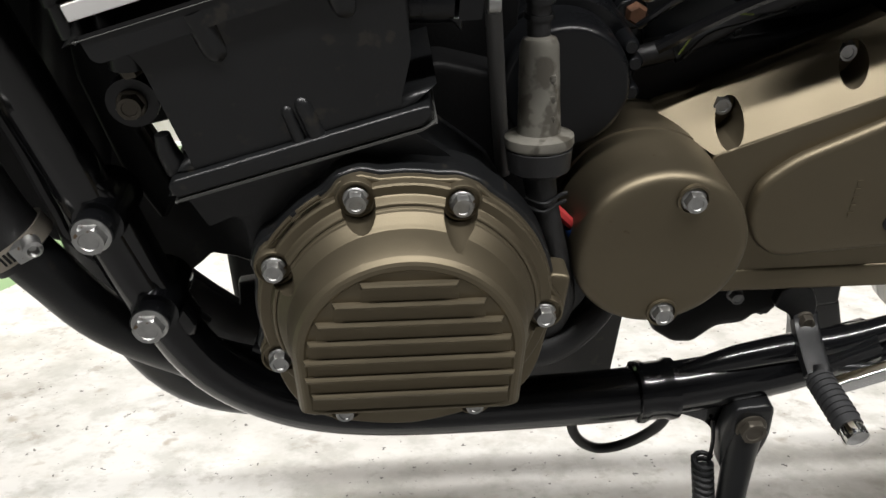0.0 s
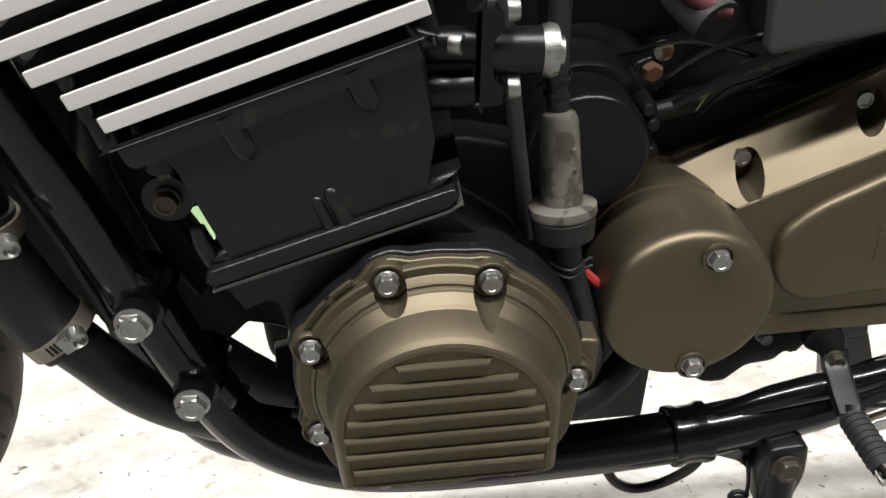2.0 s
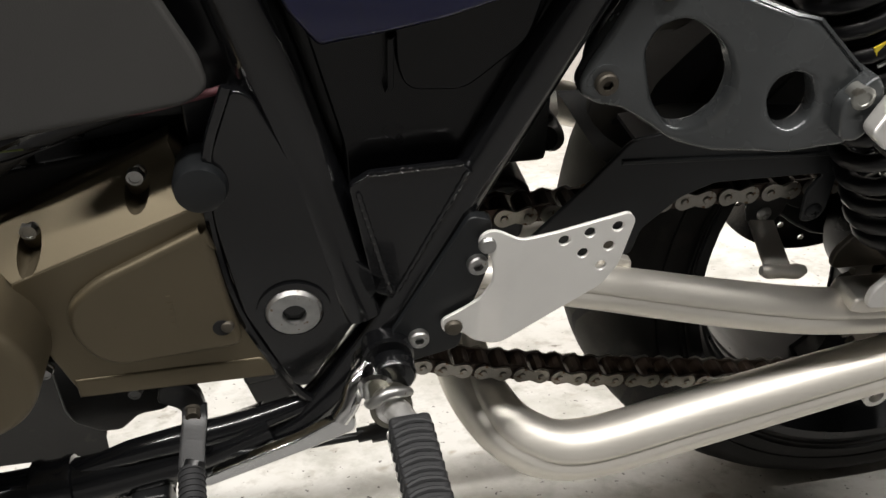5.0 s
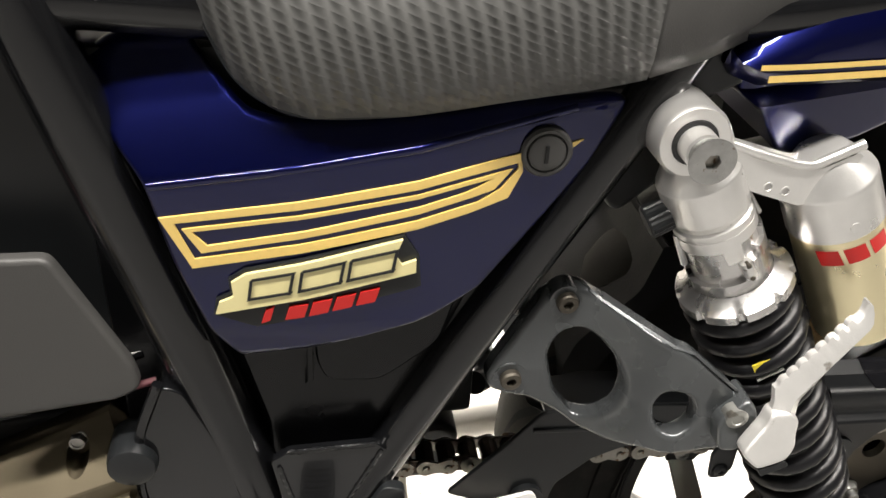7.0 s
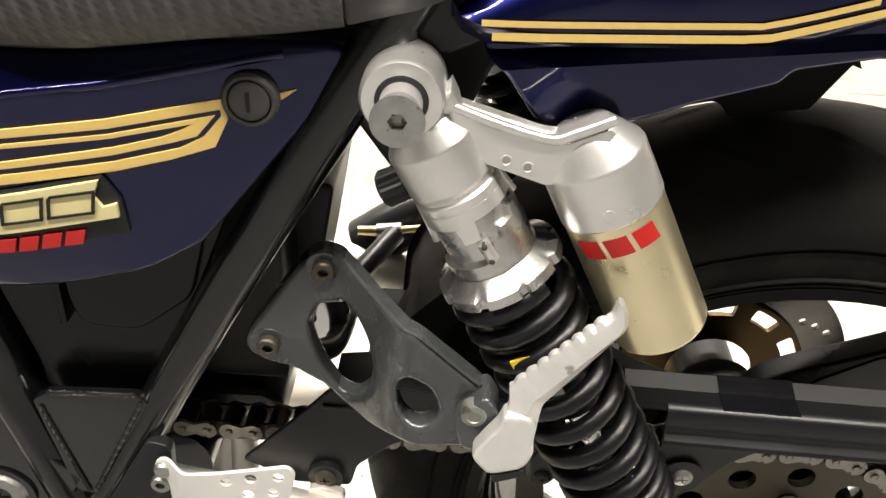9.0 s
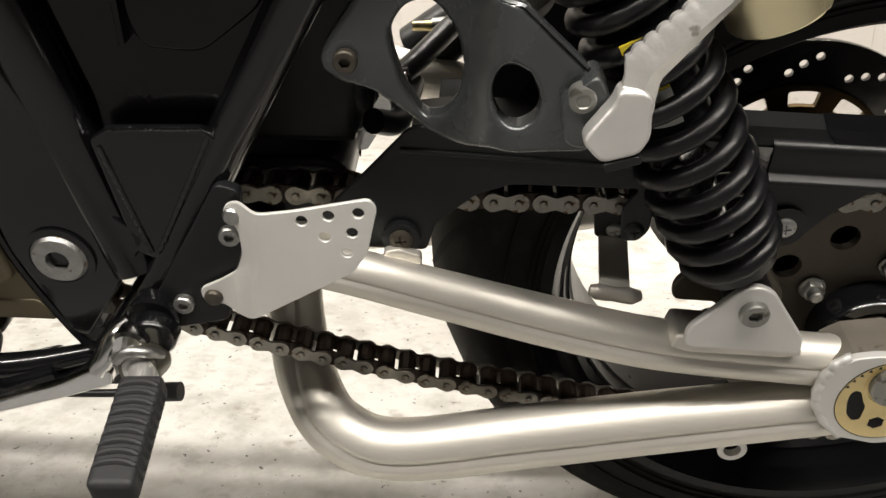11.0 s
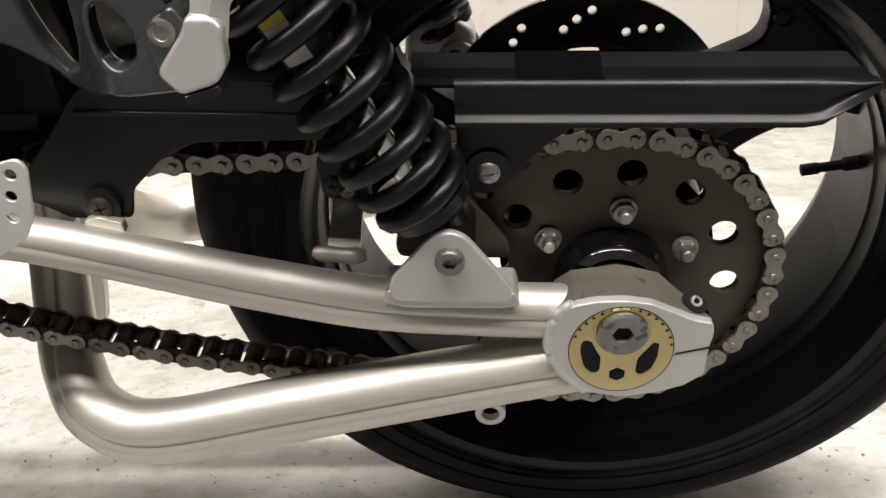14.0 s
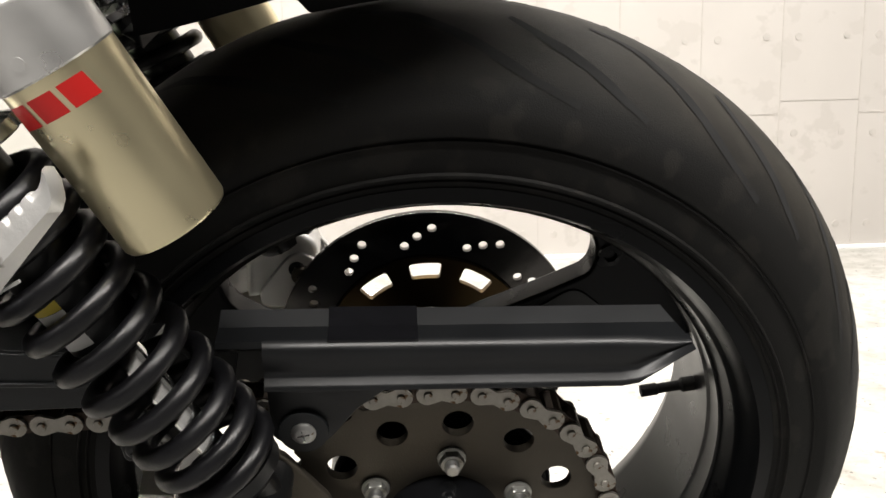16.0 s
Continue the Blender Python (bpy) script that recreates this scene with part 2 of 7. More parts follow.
def finish(name, bm, material, angle=38):
    bmesh.ops.remove_doubles(bm, verts=bm.verts, dist=1e-6)
    bmesh.ops.recalc_face_normals(bm, faces=bm.faces)
    me = bpy.data.meshes.new(name)
    bm.to_mesh(me)
    bm.free()
    me.materials.append(material)
    me.polygons.foreach_set("use_smooth", [True] * len(me.polygons))
    me.set_sharp_from_angle(angle=radians(angle))
    return me


def part(name, bm, material, parent, label="", angle=38):
    """Links a bmesh as one mesh object under a thing or a part."""
    ob = link(name, finish(name, bm, material, angle), parent, label)
    even = ob.modifiers.new("even_shading", "WEIGHTED_NORMAL")
    even.keep_sharp, even.weight = True, 80
    return ob


def rounded(pts, r=0.004, seg=4):
    """The polygon with its corners rounded off."""
    out, n = [], len(pts)
    for i in range(n):
        a, p, c = (Vector(pts[k % n]) for k in (i - 1, i, i + 1))
        u, v = a - p, c - p
        d = min(r, 0.45 * u.length, 0.45 * v.length)
        s, e = p + u.normalized() * d, p + v.normalized() * d
        for k in range(seg + 1):
            t = k / seg
            out.append(tuple((1 - t) ** 2 * s + 2 * t * (1 - t) * p + t * t * e))
    return out


def ring(cx, cz, rx, rz=None, turn=0.0, n=28):
    rz = rx if rz is None else rz
    t = radians(turn)
    return [(cx + rx * math.cos(a) * math.cos(t) - rz * math.sin(a) * math.sin(t), cz + rx * math.cos(a) * math.sin(t) + rz * math.sin(a) * math.cos(t))
            for a in (2 * math.pi * k / n for k in range(n))]


def inset(loop, d):
    """The loop moved inwards by d, or outwards where d is negative."""
    n = len(loop)
    area = sum(loop[i - 1][0] * loop[i][1] - loop[i][0] * loop[i - 1][1] for i in range(n))
    s = 1 if area > 0 else -1
    out = []
    for i in range(n):
        a, p, c = (Vector(loop[k % n]) for k in (i - 1, i, i + 1))
        u, v = (p - a), (c - p)
        m = Vector((-u.y, u.x)).normalized() + Vector((-v.y, v.x)).normalized()
        if m.length < 1e-6:
            out.append(tuple(p))
            continue
        m.normalize()
        out.append(tuple(p + m * d * s))
    return out


def plate(outline, y0, y1, holes=(), bevel=0.0012, cuts_x=(), cuts_z=(), warp=None, steps=2):
    """A plate that stands upright along the bike: outline and holes in (x, z), from y0 to y1, with rounded edges."""
    cu = bpy.data.curves.new("outline", "CURVE")
    cu.dimensions, cu.fill_mode = "2D", "BOTH"
    half = abs(y1 - y0) / 2
    bevel = min(bevel, half * 0.9)
    cu.extrude, cu.bevel_depth, cu.bevel_resolution = half - bevel, bevel, steps
    for loop in (inset(outline, bevel), *(inset(h, -bevel) for h in holes)):
        sp = cu.splines.new("POLY")
        sp.points.add(len(loop) - 1)
        for q, (x, z) in zip(sp.points, loop):
            q.co = (x, z, 0, 1)
        sp.use_cyclic_u = True
    tmp = bpy.data.objects.new("outline", cu)
    me = bpy.data.meshes.new_from_object(tmp)
    bpy.data.objects.remove(tmp)
    bpy.data.curves.remove(cu)
    bm = bmesh.new()
    bm.from_mesh(me)
    bpy.data.meshes.remove(me)
    for v in bm.verts:
        x, z, d = v.co
        v.co = (x, (y0 + y1) / 2 - d, z)
    bmesh.ops.remove_doubles(bm, verts=bm.verts, dist=1e-6)
    for c in cuts_x:
        bmesh.ops.bisect_plane(bm, geom=bm.verts[:] + bm.edges[:] + bm.faces[:], plane_co=(c, 0, 0), plane_no=(1, 0, 0))
    for c in cuts_z:
        bmesh.ops.bisect_plane(bm, geom=bm.verts[:] + bm.edges[:] + bm.faces[:], plane_co=(0, 0, c), plane_no=(0, 0, 1))
    if warp:
        for v in bm.verts:
            v.co = warp(v.co.copy())
    return bm


def glide(pts, n):
    """A smooth curve through the points."""
    p = [Vector(q) for q in pts]
    p = [2 * p[0] - p[1]] + p + [2 * p[-1] - p[-2]]
    out = []
    for i in range(1, len(p) - 2):
        a, b, c, d = p[i - 1:i + 3]
        for k in range(n):
            t = k / n
            out.append(0.5 * (2 * b + (c - a) * t + (2 * a - 5 * b + 4 * c - d) * t * t + (3 * b - a - 3 * c + d) * t ** 3))
    out.append(p[-2])
    return out


def tube(pts, r, seg=14, n=5, shape=None, into=None, caps=True, upright=False):
    """A pipe along a smooth curve; r is one radius or one for each point; shape scales the section's two half axes (in the bike's plane, across it)."""
    bm = into or bmesh.new()
    path = glide(pts, n) if len(pts) > 2 else [Vector(q) for q in pts]
    if isinstance(r, (int, float)):
        rr = [r] * len(path)
    else:
        rr = [float(v) for v in np.interp(np.linspace(0, 1, len(path)), np.linspace(0, 1, len(r)), r)]
    prof = shape or [(math.cos(2 * math.pi * k / seg), math.sin(2 * math.pi * k / seg)) for k in range(seg)]
    rows, side = [], None
    for i, q in enumerate(path):
        t = (path[min(i + 1, len(path) - 1)] - path[max(i - 1, 0)]).normalized()
        if side is None or upright:
            ref = Vector((0, 1, 0)) if abs(t.y) < 0.9 else Vector((1, 0, 0))
            side = (ref - t * ref.dot(t)).normalized()
        else:
            side = (side - t * side.dot(t)).normalized()
        up = side.cross(t)
        rows.append([bm.verts.new(q + (up * a + side * b) * rr[i]) for a, b in prof])
    m = len(prof)
    for a, b in zip(rows, rows[1:]):
        for k in range(m):
            bm.faces.new((a[k], a[(k + 1) % m], b[(k + 1) % m], b[k]))
    if caps:
        bm.faces.new(rows[0][::-1])
        bm.faces.new(rows[-1])
    return bm


def lathe(profile, origin, axis, seg=36, into=None, shapes=None, close=False):
    """A turned body: (along the axis, radius) pairs. shapes: for some rows a function of the angle that scales the radius."""
    bm = into or bmesh.new()
    a = Vector(axis).normalized()
    ref = Vector((0, 0, 1)) if abs(a.z) < 0.9 else Vector((1, 0, 0))
    u = (ref - a * ref.dot(a)).normalized()
    w = a.cross(u)
    rows = []
    for i, (h, r) in enumerate(profile):
        c = Vector(origin) + a * h
        if r < 1e-7:
            rows.append([bm.verts.new(c)])
            continue
        f = (shapes or {}).get(i)
        rows.append([bm.verts.new(c + (u * math.cos(t) + w * math.sin(t)) * r * (f(t) if f else 1)) for t in (2 * math.pi * k / seg for k in range(seg))])
    pairs = list(zip(rows, rows[1:])) + ([(rows[-1], rows[0])] if close else [])
    for p, q in pairs:
        for k in range(seg):
            j = (k + 1) % seg
            if len(p) == 1 and len(q) == 1:
                continue
            if len(p) == 1:
                bm.faces.new((p[0], q[j], q[k]))
            elif len(q) == 1:
                bm.faces.new((p[k], p[j], q[0]))
            else:
                bm.faces.new((p[k], p[j], q[j], q[k]))
    return bm


def box(lo, hi, bevel=0.0015, into=None, turn=None, seg=2):
    bm = bmesh.new()
    bmesh.ops.create_cube(bm, size=1)
    lo, hi = Vector(lo), Vector(hi)
    for v in bm.verts:
        v.co = Vector([(lo[i] + hi[i]) / 2 + v.co[i] * (hi[i] - lo[i]) for i in range(3)])
    if bevel:
        bmesh.ops.bevel(bm, geom=bm.edges[:], offset=bevel, segments=seg, affect="EDGES", profile=0.6)
    if turn:
        bmesh.ops.transform(bm, matrix=turn, verts=bm.verts)
    if into:
        me = bpy.data.meshes.new("tmp")
        bm.to_mesh(me)
        bm.free()
        into.from_mesh(me)
        bpy.data.meshes.remove(me)
        return into
    return bm


def loft(sections, caps=True):
    """A skin over closed sections of equal count."""
    bm = bmesh.new()
    rows = [[bm.verts.new(p) for p in s] for s in sections]
    m = len(rows[0])
    for a, b in zip(rows, rows[1:]):
        for k in range(m):
            bm.faces.new((a[k], a[(k + 1) % m], b[(k + 1) % m], b[k]))
    if caps:
        bm.faces.new(rows[0][::-1])
        bm.faces.new(rows[-1])
    return bm


OUT = (0, -1, 0)


def carve(bm, cutter):
    """The body with the cutter's volume taken out of it."""
    obs = []
    for name, b in (("body", bm), ("cutter", cutter)):
        bmesh.ops.remove_doubles(b, verts=b.verts, dist=1e-6)
        bmesh.ops.recalc_face_normals(b, faces=b.faces)
        me = bpy.data.meshes.new(name)
        b.to_mesh(me)
        b.free()
        ob = bpy.data.objects.new(name, me)
        scene.collection.objects.link(ob)
        obs.append(ob)
    mod = obs[0].modifiers.new("cut", "BOOLEAN")
    mod.object, mod.operation, mod.solver = obs[1], "DIFFERENCE", "EXACT"
    dg = bpy.context.evaluated_depsgraph_get()
    me = bpy.data.meshes.new_from_object(obs[0].evaluated_get(dg))
    out = bmesh.new()
    out.from_mesh(me)
    bpy.data.meshes.remove(me)
    for ob in obs:
        data = ob.data
        bpy.data.objects.remove(ob)
        bpy.data.meshes.remove(data)
    return out


def hexagon(t):
    s = (t + math.pi / 6) % (math.pi / 3) - math.pi / 6
    return math.cos(math.pi / 6) / math.cos(s)


def cross_slot(t):
    return 1.0 if (t % (math.pi / 2)) < 0.45 else 0.36


BOLTS = {}


def bolt_mesh(kind, d, material):
    key = (kind, d, material.name)
    if key not in BOLTS:
        if kind == "hex":
            prof = [(0, 0), (0, d * 1.05), (0.0012, d * 1.05), (0.0018, d * 0.95), (0.002, d * 0.92), (0.0055, d * 0.92), (0.0066, d * 0.8), (0.0066, d * 0.55), (0.0060, d * 0.5), (0.0060, 0)]
            bm = lathe(prof, (0, 0, 0), OUT, 36, shapes={4: hexagon, 5: hexagon})
        elif kind == "socket":
            prof = [(0, 0), (0, d), (0.0040, d), (0.0052, d * 0.88), (0.0052, d * 0.55), (0.0052, d * 0.50), (0.0012, d * 0.50), (0.0012, 0)]
            bm = lathe(prof, (0, 0, 0), OUT, 36, shapes={5: hexagon, 6: hexagon})
        elif kind == "cross":
            prof = [(0, 0), (0, d), (0.0010, d), (0.0026, d * 0.75), (0.0030, d * 0.56), (0.0030, d * 0.5), (0.0012, d * 0.42), (0.0012, 0)]
            bm = lathe(prof, (0, 0, 0), OUT, 40, shapes={5: cross_slot, 6: cross_slot})
        else:
            prof = [(0, 0), (0, d), (0.0014, d), (0.0030, d * 0.8), (0.0038, d * 0.4), (0.0038, 0)]
            bm = lathe(prof, (0, 0, 0), OUT, 24)
        BOLTS[key] = finish("bolt", bm, material, 30)
    return BOLTS[key]


def bolt(parent, x, y, z, d=0.006, kind="hex", material=None, turn=(0, 0, 0), name="bolt", label=""):
    ob = link(name, bolt_mesh(kind, d, material or ZINC), parent, label)
    ob.matrix_basis = pose(x, y, z, *turn)
    return ob


# ---- the room ----
def slab(name, lo, hi, material, label, category):
    ob = new(name, finish(name, box(lo, hi, 0), material))
    return tagged(ob, label, category, kind="structure")


DARKWALL = mat("dark_workshop_wall", (0.17, 0.168, 0.165), 0.8, var=0.3, scale=1.5, bump=0.1, fine=40)
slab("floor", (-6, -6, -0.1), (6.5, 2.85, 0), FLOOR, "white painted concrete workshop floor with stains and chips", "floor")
slab("ceiling", (-6, -6, 3.0), (6.5, 2.85, 3.1), DARKWALL, "dark grey workshop ceiling", "ceiling")
slab("wall_west", (-6.1, -6, 0), (-6, 2.85, 3.0), DARKWALL, "dark grey wall of the workshop", "wall")
slab("wall_east", (6.5, -6, 0), (6.6, 2.85, 3.0), DARKWALL, "dark grey wall of the workshop", "wall")
slab("wall_south", (-6, -6.1, 0), (6.5, -6, 3.0), DARKWALL, "dark grey wall of the workshop", "wall")


def back_wall():
    """The wall behind the motorcycle, covered with sheets that show formwork boards with plug marks."""
    wall = slab("wall_north", (-6, 2.62, 0), (6.5, 2.85, 3.0), WALLCOVER, "pale grey wall covered in concrete-look sheets", "wall")
    rng = random.Random(4)
    joints = bmesh.new()
    marks = bmesh.new()
    x, k = -2.9, 0
    while x < 4.2:
        wide = 0.245
        box((x - 0.0015, 2.6185, 0.02), (x + 0.0015, 2.622, 2.55), 0, into=joints)
        z = 0.02 + (0.40 if k % 2 else 0.44)
        while z < 2.5:
            box((x, 2.6186, z - 0.0015), (x + wide, 2.622, z + 0.0015), 0, into=joints)
            z += 0.62
        for zz in np.arange(0.07, 2.5, 0.285):
            for f in (0.2, 0.8):
                lathe([(0, 0.011), (0.003, 0.011), (0.003, 0)], (x + wide * f, 2.621, zz + 0.01 * rng.random()), OUT, 14, into=marks)
        x += wide
        k += 1
    part("joint", joints, JOINT, wall)
    part("plug_mark", marks, JOINT, wall)
    skirt = part("baseboard", box((-6, 2.605, 0), (6.5, 2.62, 0.012), 0.002), PAINTWHITE, wall)


back_wall()

for lx, ly in ((-1.45, -1.0), (0.25, -1.0), (1.95, -1.0), (-1.45, 1.3), (0.25, 1.3), (1.95, 1.3)):
    ceiling_lamp(lx, ly, 1.5, 82)
    fitting = new("ceiling_light", finish("ceiling_light", box((lx - 0.77, ly - 0.10, 2.90), (lx + 0.77, ly + 0.10, 3.0), 0.01), LAMPWHITE))
    tagged(fitting, "long white tube light fitting under the ceiling", "ceiling light", group="ceiling tube lights")

# ---- the motorcycle ----
bike = new("motorcycle")
bike.matrix_world = pose(0, 0.725, 0, 16.85, 0, 0)
tagged(bike, "dark blue motorcycle with bronze engine covers leaning on its side stand", "motorcycle")
AX, AZ = 0.8645, 0.3125


# ---- wheels ----
def tyre_profile(ro, wide, bead, rim_half):
    """Half round crown down to the bead, mirrored."""
    half = [(rim_half, bead), (rim_half + 0.006, bead + 0.012), (wide / 2 - 0.004, bead + 0.035), (wide / 2, ro - 0.050), (wide / 2 - 0.004, ro - 0.039),
            (wide * 0.42, ro - 0.0275), (wide * 0.34, ro - 0.0170), (wide * 0.25, ro - 0.0088), (wide * 0.13, ro - 0.0022), (0.0, ro)]
    pts = [(y, r) for y, r in half] + [(-y, r) for y, r in half[-2::-1]]
    return [(y, r) for y, r in pts] + [(-rim_half, bead - 0.004), (rim_half, bead - 0.004)]


def wheel(name, label, cx, cz, ro, wide, bead, rim_half, spoke_at, parent, steer=None):
    groove = bmesh.new()
    prof = [(rim_half + 0.004, bead + 0.006), (rim_half + 0.004, bead - 0.003), (rim_half - 0.004, bead - 0.010), (rim_half - 0.014, bead - 0.014), (rim_half - 0.030, bead - 0.0215),
            (-rim_half + 0.048, bead - 0.0215), (-rim_half + 0.046, bead - 0.0195), (-rim_half + 0.031, bead - 0.0190), (-rim_half + 0.029, bead - 0.0160), (-rim_half + 0.015, bead - 0.0135), (-rim_half + 0.013, bead - 0.0105), (-rim_half + 0.004, bead - 0.0075), (-rim_half - 0.004, bead - 0.003), (-rim_half - 0.004, bead + 0.006),
            (-rim_half + 0.02, bead - 0.004), (rim_half - 0.02, bead - 0.004)]
    rim = part(name, lathe(prof, (cx, 0, cz), (0, 1, 0), 96, close=True), RIM, parent, label, angle=50)
    t = part("tyre", lathe(tyre_profile(ro, wide, bead, rim_half), (cx, 0, cz), (0, 1, 0), 128, close=True), RUBBER, rim, "black road tyre with curved tread grooves", angle=60)
    for r, dy in ((bead + 0.0105, 0.0062), (bead + 0.0150, 0.0085), (bead + 0.0330, wide / 2 - rim_half - 0.0030)):
        part("sidewall_ring", lathe([(-rim_half - dy + 0.0015, r - 0.0012), (-rim_half - dy - 0.0010, r - 0.0004), (-rim_half - dy - 0.0010, r + 0.0004), (-rim_half - dy + 0.0015, r + 0.0012)], (cx, 0, cz), (0, 1, 0), 112, close=True), RUBBER, rim)
    hub = lathe([(-0.06, 0.0), (-0.06, 0.036), (-0.045, 0.040), (0.045, 0.040), (0.07, 0.036), (0.07, 0.0)], (cx, 0, cz), (0, 1, 0), 40)
    part("hub", hub, RIM, rim)
    for k in range(3):
        a = radians(spoke_at + 120 * k)
        ca, sa = math.cos(a), math.sin(a)
        edge = [(0.010, -0.040), (0.06, -0.028), (0.12, -0.020), (bead - 0.045, -0.024), (bead - 0.020, -0.050), (bead - 0.012, -0.050), (bead - 0.026, 0.094), (bead - 0.046, 0.082), (bead - 0.050, 0.060), (bead - 0.062, 0.0475), (0.112, 0.053), (0.07, 0.0600), (0.045, 0.060), (0.0, 0.040)]
        edge = rounded(edge, 0.010, 4)
        pocket = rounded([(0.075, -0.004), (bead - 0.060, -0.004), (bead - 0.075, 0.046), (0.075, 0.044)], 0.012, 4)
        put = lambda loop: [(cx + u * ca - v * sa, cz + u * sa + v * ca) for u, v in loop]
        part("spoke", plate(put(edge), -0.004, 0.020, bevel=0.003), RIM, rim)
        part("spoke_boss", lathe([(0.0, 0.0085), (0.0065, 0.0080), (0.0070, 0.0045), (0.0035, 0.0040), (0.0035, 0)], (cx + (bead - 0.044) * ca - 0.054 * sa, 0, cz + (bead - 0.044) * sa + 0.054 * ca), OUT, 18), RIM, rim)
        part("spoke_web", plate(put(pocket), -0.0055, 0.0215, bevel=0.001), PLASTIC, rim)
    return rim


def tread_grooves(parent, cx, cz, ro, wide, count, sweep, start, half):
    """Curved rain grooves on both halves, as thin near-black inlays just proud of the crown; their shade is in the
    colour.
    """
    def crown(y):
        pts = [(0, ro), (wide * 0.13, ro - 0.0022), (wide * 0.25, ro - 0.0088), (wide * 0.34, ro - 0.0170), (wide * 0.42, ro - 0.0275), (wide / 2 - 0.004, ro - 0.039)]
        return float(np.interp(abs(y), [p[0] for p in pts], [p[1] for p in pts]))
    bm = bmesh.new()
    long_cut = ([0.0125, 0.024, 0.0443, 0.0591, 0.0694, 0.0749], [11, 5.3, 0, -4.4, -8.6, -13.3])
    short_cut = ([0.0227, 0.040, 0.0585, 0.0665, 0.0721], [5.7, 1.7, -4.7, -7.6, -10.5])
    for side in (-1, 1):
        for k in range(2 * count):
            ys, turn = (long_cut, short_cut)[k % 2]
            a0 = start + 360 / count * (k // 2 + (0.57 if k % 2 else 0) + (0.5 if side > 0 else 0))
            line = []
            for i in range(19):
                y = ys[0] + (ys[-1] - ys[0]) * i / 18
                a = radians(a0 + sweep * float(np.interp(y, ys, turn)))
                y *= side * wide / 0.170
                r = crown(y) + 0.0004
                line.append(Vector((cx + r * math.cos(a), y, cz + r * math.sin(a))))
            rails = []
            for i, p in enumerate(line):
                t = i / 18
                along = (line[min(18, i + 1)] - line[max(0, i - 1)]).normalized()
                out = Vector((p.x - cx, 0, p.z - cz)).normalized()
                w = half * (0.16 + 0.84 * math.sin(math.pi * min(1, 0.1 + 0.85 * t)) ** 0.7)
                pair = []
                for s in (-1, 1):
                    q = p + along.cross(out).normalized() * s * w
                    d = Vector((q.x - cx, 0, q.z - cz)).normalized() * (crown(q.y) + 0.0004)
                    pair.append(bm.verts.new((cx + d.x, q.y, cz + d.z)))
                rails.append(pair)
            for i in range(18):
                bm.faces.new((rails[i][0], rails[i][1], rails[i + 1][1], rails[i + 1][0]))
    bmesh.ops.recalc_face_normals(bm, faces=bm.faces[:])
    return part("tread_groove_shade", bm, SHADE_AND_MARK, parent)


DARKGOLD = mat("dark_bronze_carrier", (0.10, 0.065, 0.028), 0.42, metal=0.85, var=0.2, scale=40)
# stands in for shade in grooves, slits and holes; also colours the index marks
SHADE_AND_MARK = mat("shade_and_mark_black", (0.004, 0.004, 0.004), 0.9, var=0.1)
RIM = mat("rim_black_paint", (0.0032, 0.0036, 0.0042), 0.30, var=0.3, scale=30, bump=0.05, fine=900, spec=0.15)
rear = wheel("rear_wheel", "black three spoke cast rear wheel", AX, AZ, 0.3075, 0.170, 0.2175, 0.078, 31, bike)


def dusty_crown(m, cx, cz, r0, r1, dust):
    """Pale road dust on the worn crown of the tyre, thinning out unevenly towards the shoulder."""
    n, l = m.node_tree.nodes, m.node_tree.links
    tc, sub, flat, size, mr, noise, mul, mix = (n.new(k) for k in ("ShaderNodeTexCoord", "ShaderNodeVectorMath", "ShaderNodeVectorMath", "ShaderNodeVectorMath", "ShaderNodeMapRange", "ShaderNodeTexNoise", "ShaderNodeMath", "ShaderNodeMix"))
    sub.operation, flat.operation, size.operation, mul.operation = "SUBTRACT", "MULTIPLY", "LENGTH", "MULTIPLY"
    sub.inputs[1].default_value, flat.inputs[1].default_value = (cx, 0, cz), (1, 0, 1)
    l.new(tc.outputs["Object"], sub.inputs[0])
    l.new(sub.outputs[0], flat.inputs[0])
    l.new(flat.outputs[0], size.inputs[0])
    mr.inputs["From Min"].default_value, mr.inputs["From Max"].default_value = r0, r1
    l.new(size.outputs["Value"], mr.inputs["Value"])
    noise.inputs["Scale"].default_value, noise.inputs["Detail"].default_value = 26, 6
    l.new(tc.outputs["Object"], noise.inputs["Vector"])
    l.new(mr.outputs[0], mul.inputs[0])
    l.new(noise.outputs["Fac"], mul.inputs[1])
    mix.data_type = "RGBA"
    mix.inputs["B"].default_value = (*dust, 1)
    base = n["Principled BSDF"].inputs["Base Color"]
    l.new(base.links[0].from_socket, mix.inputs["A"])
    l.new(mul.outputs[0], mix.inputs["Factor"])
    l.new(mix.outputs["Result"], base)
    return m


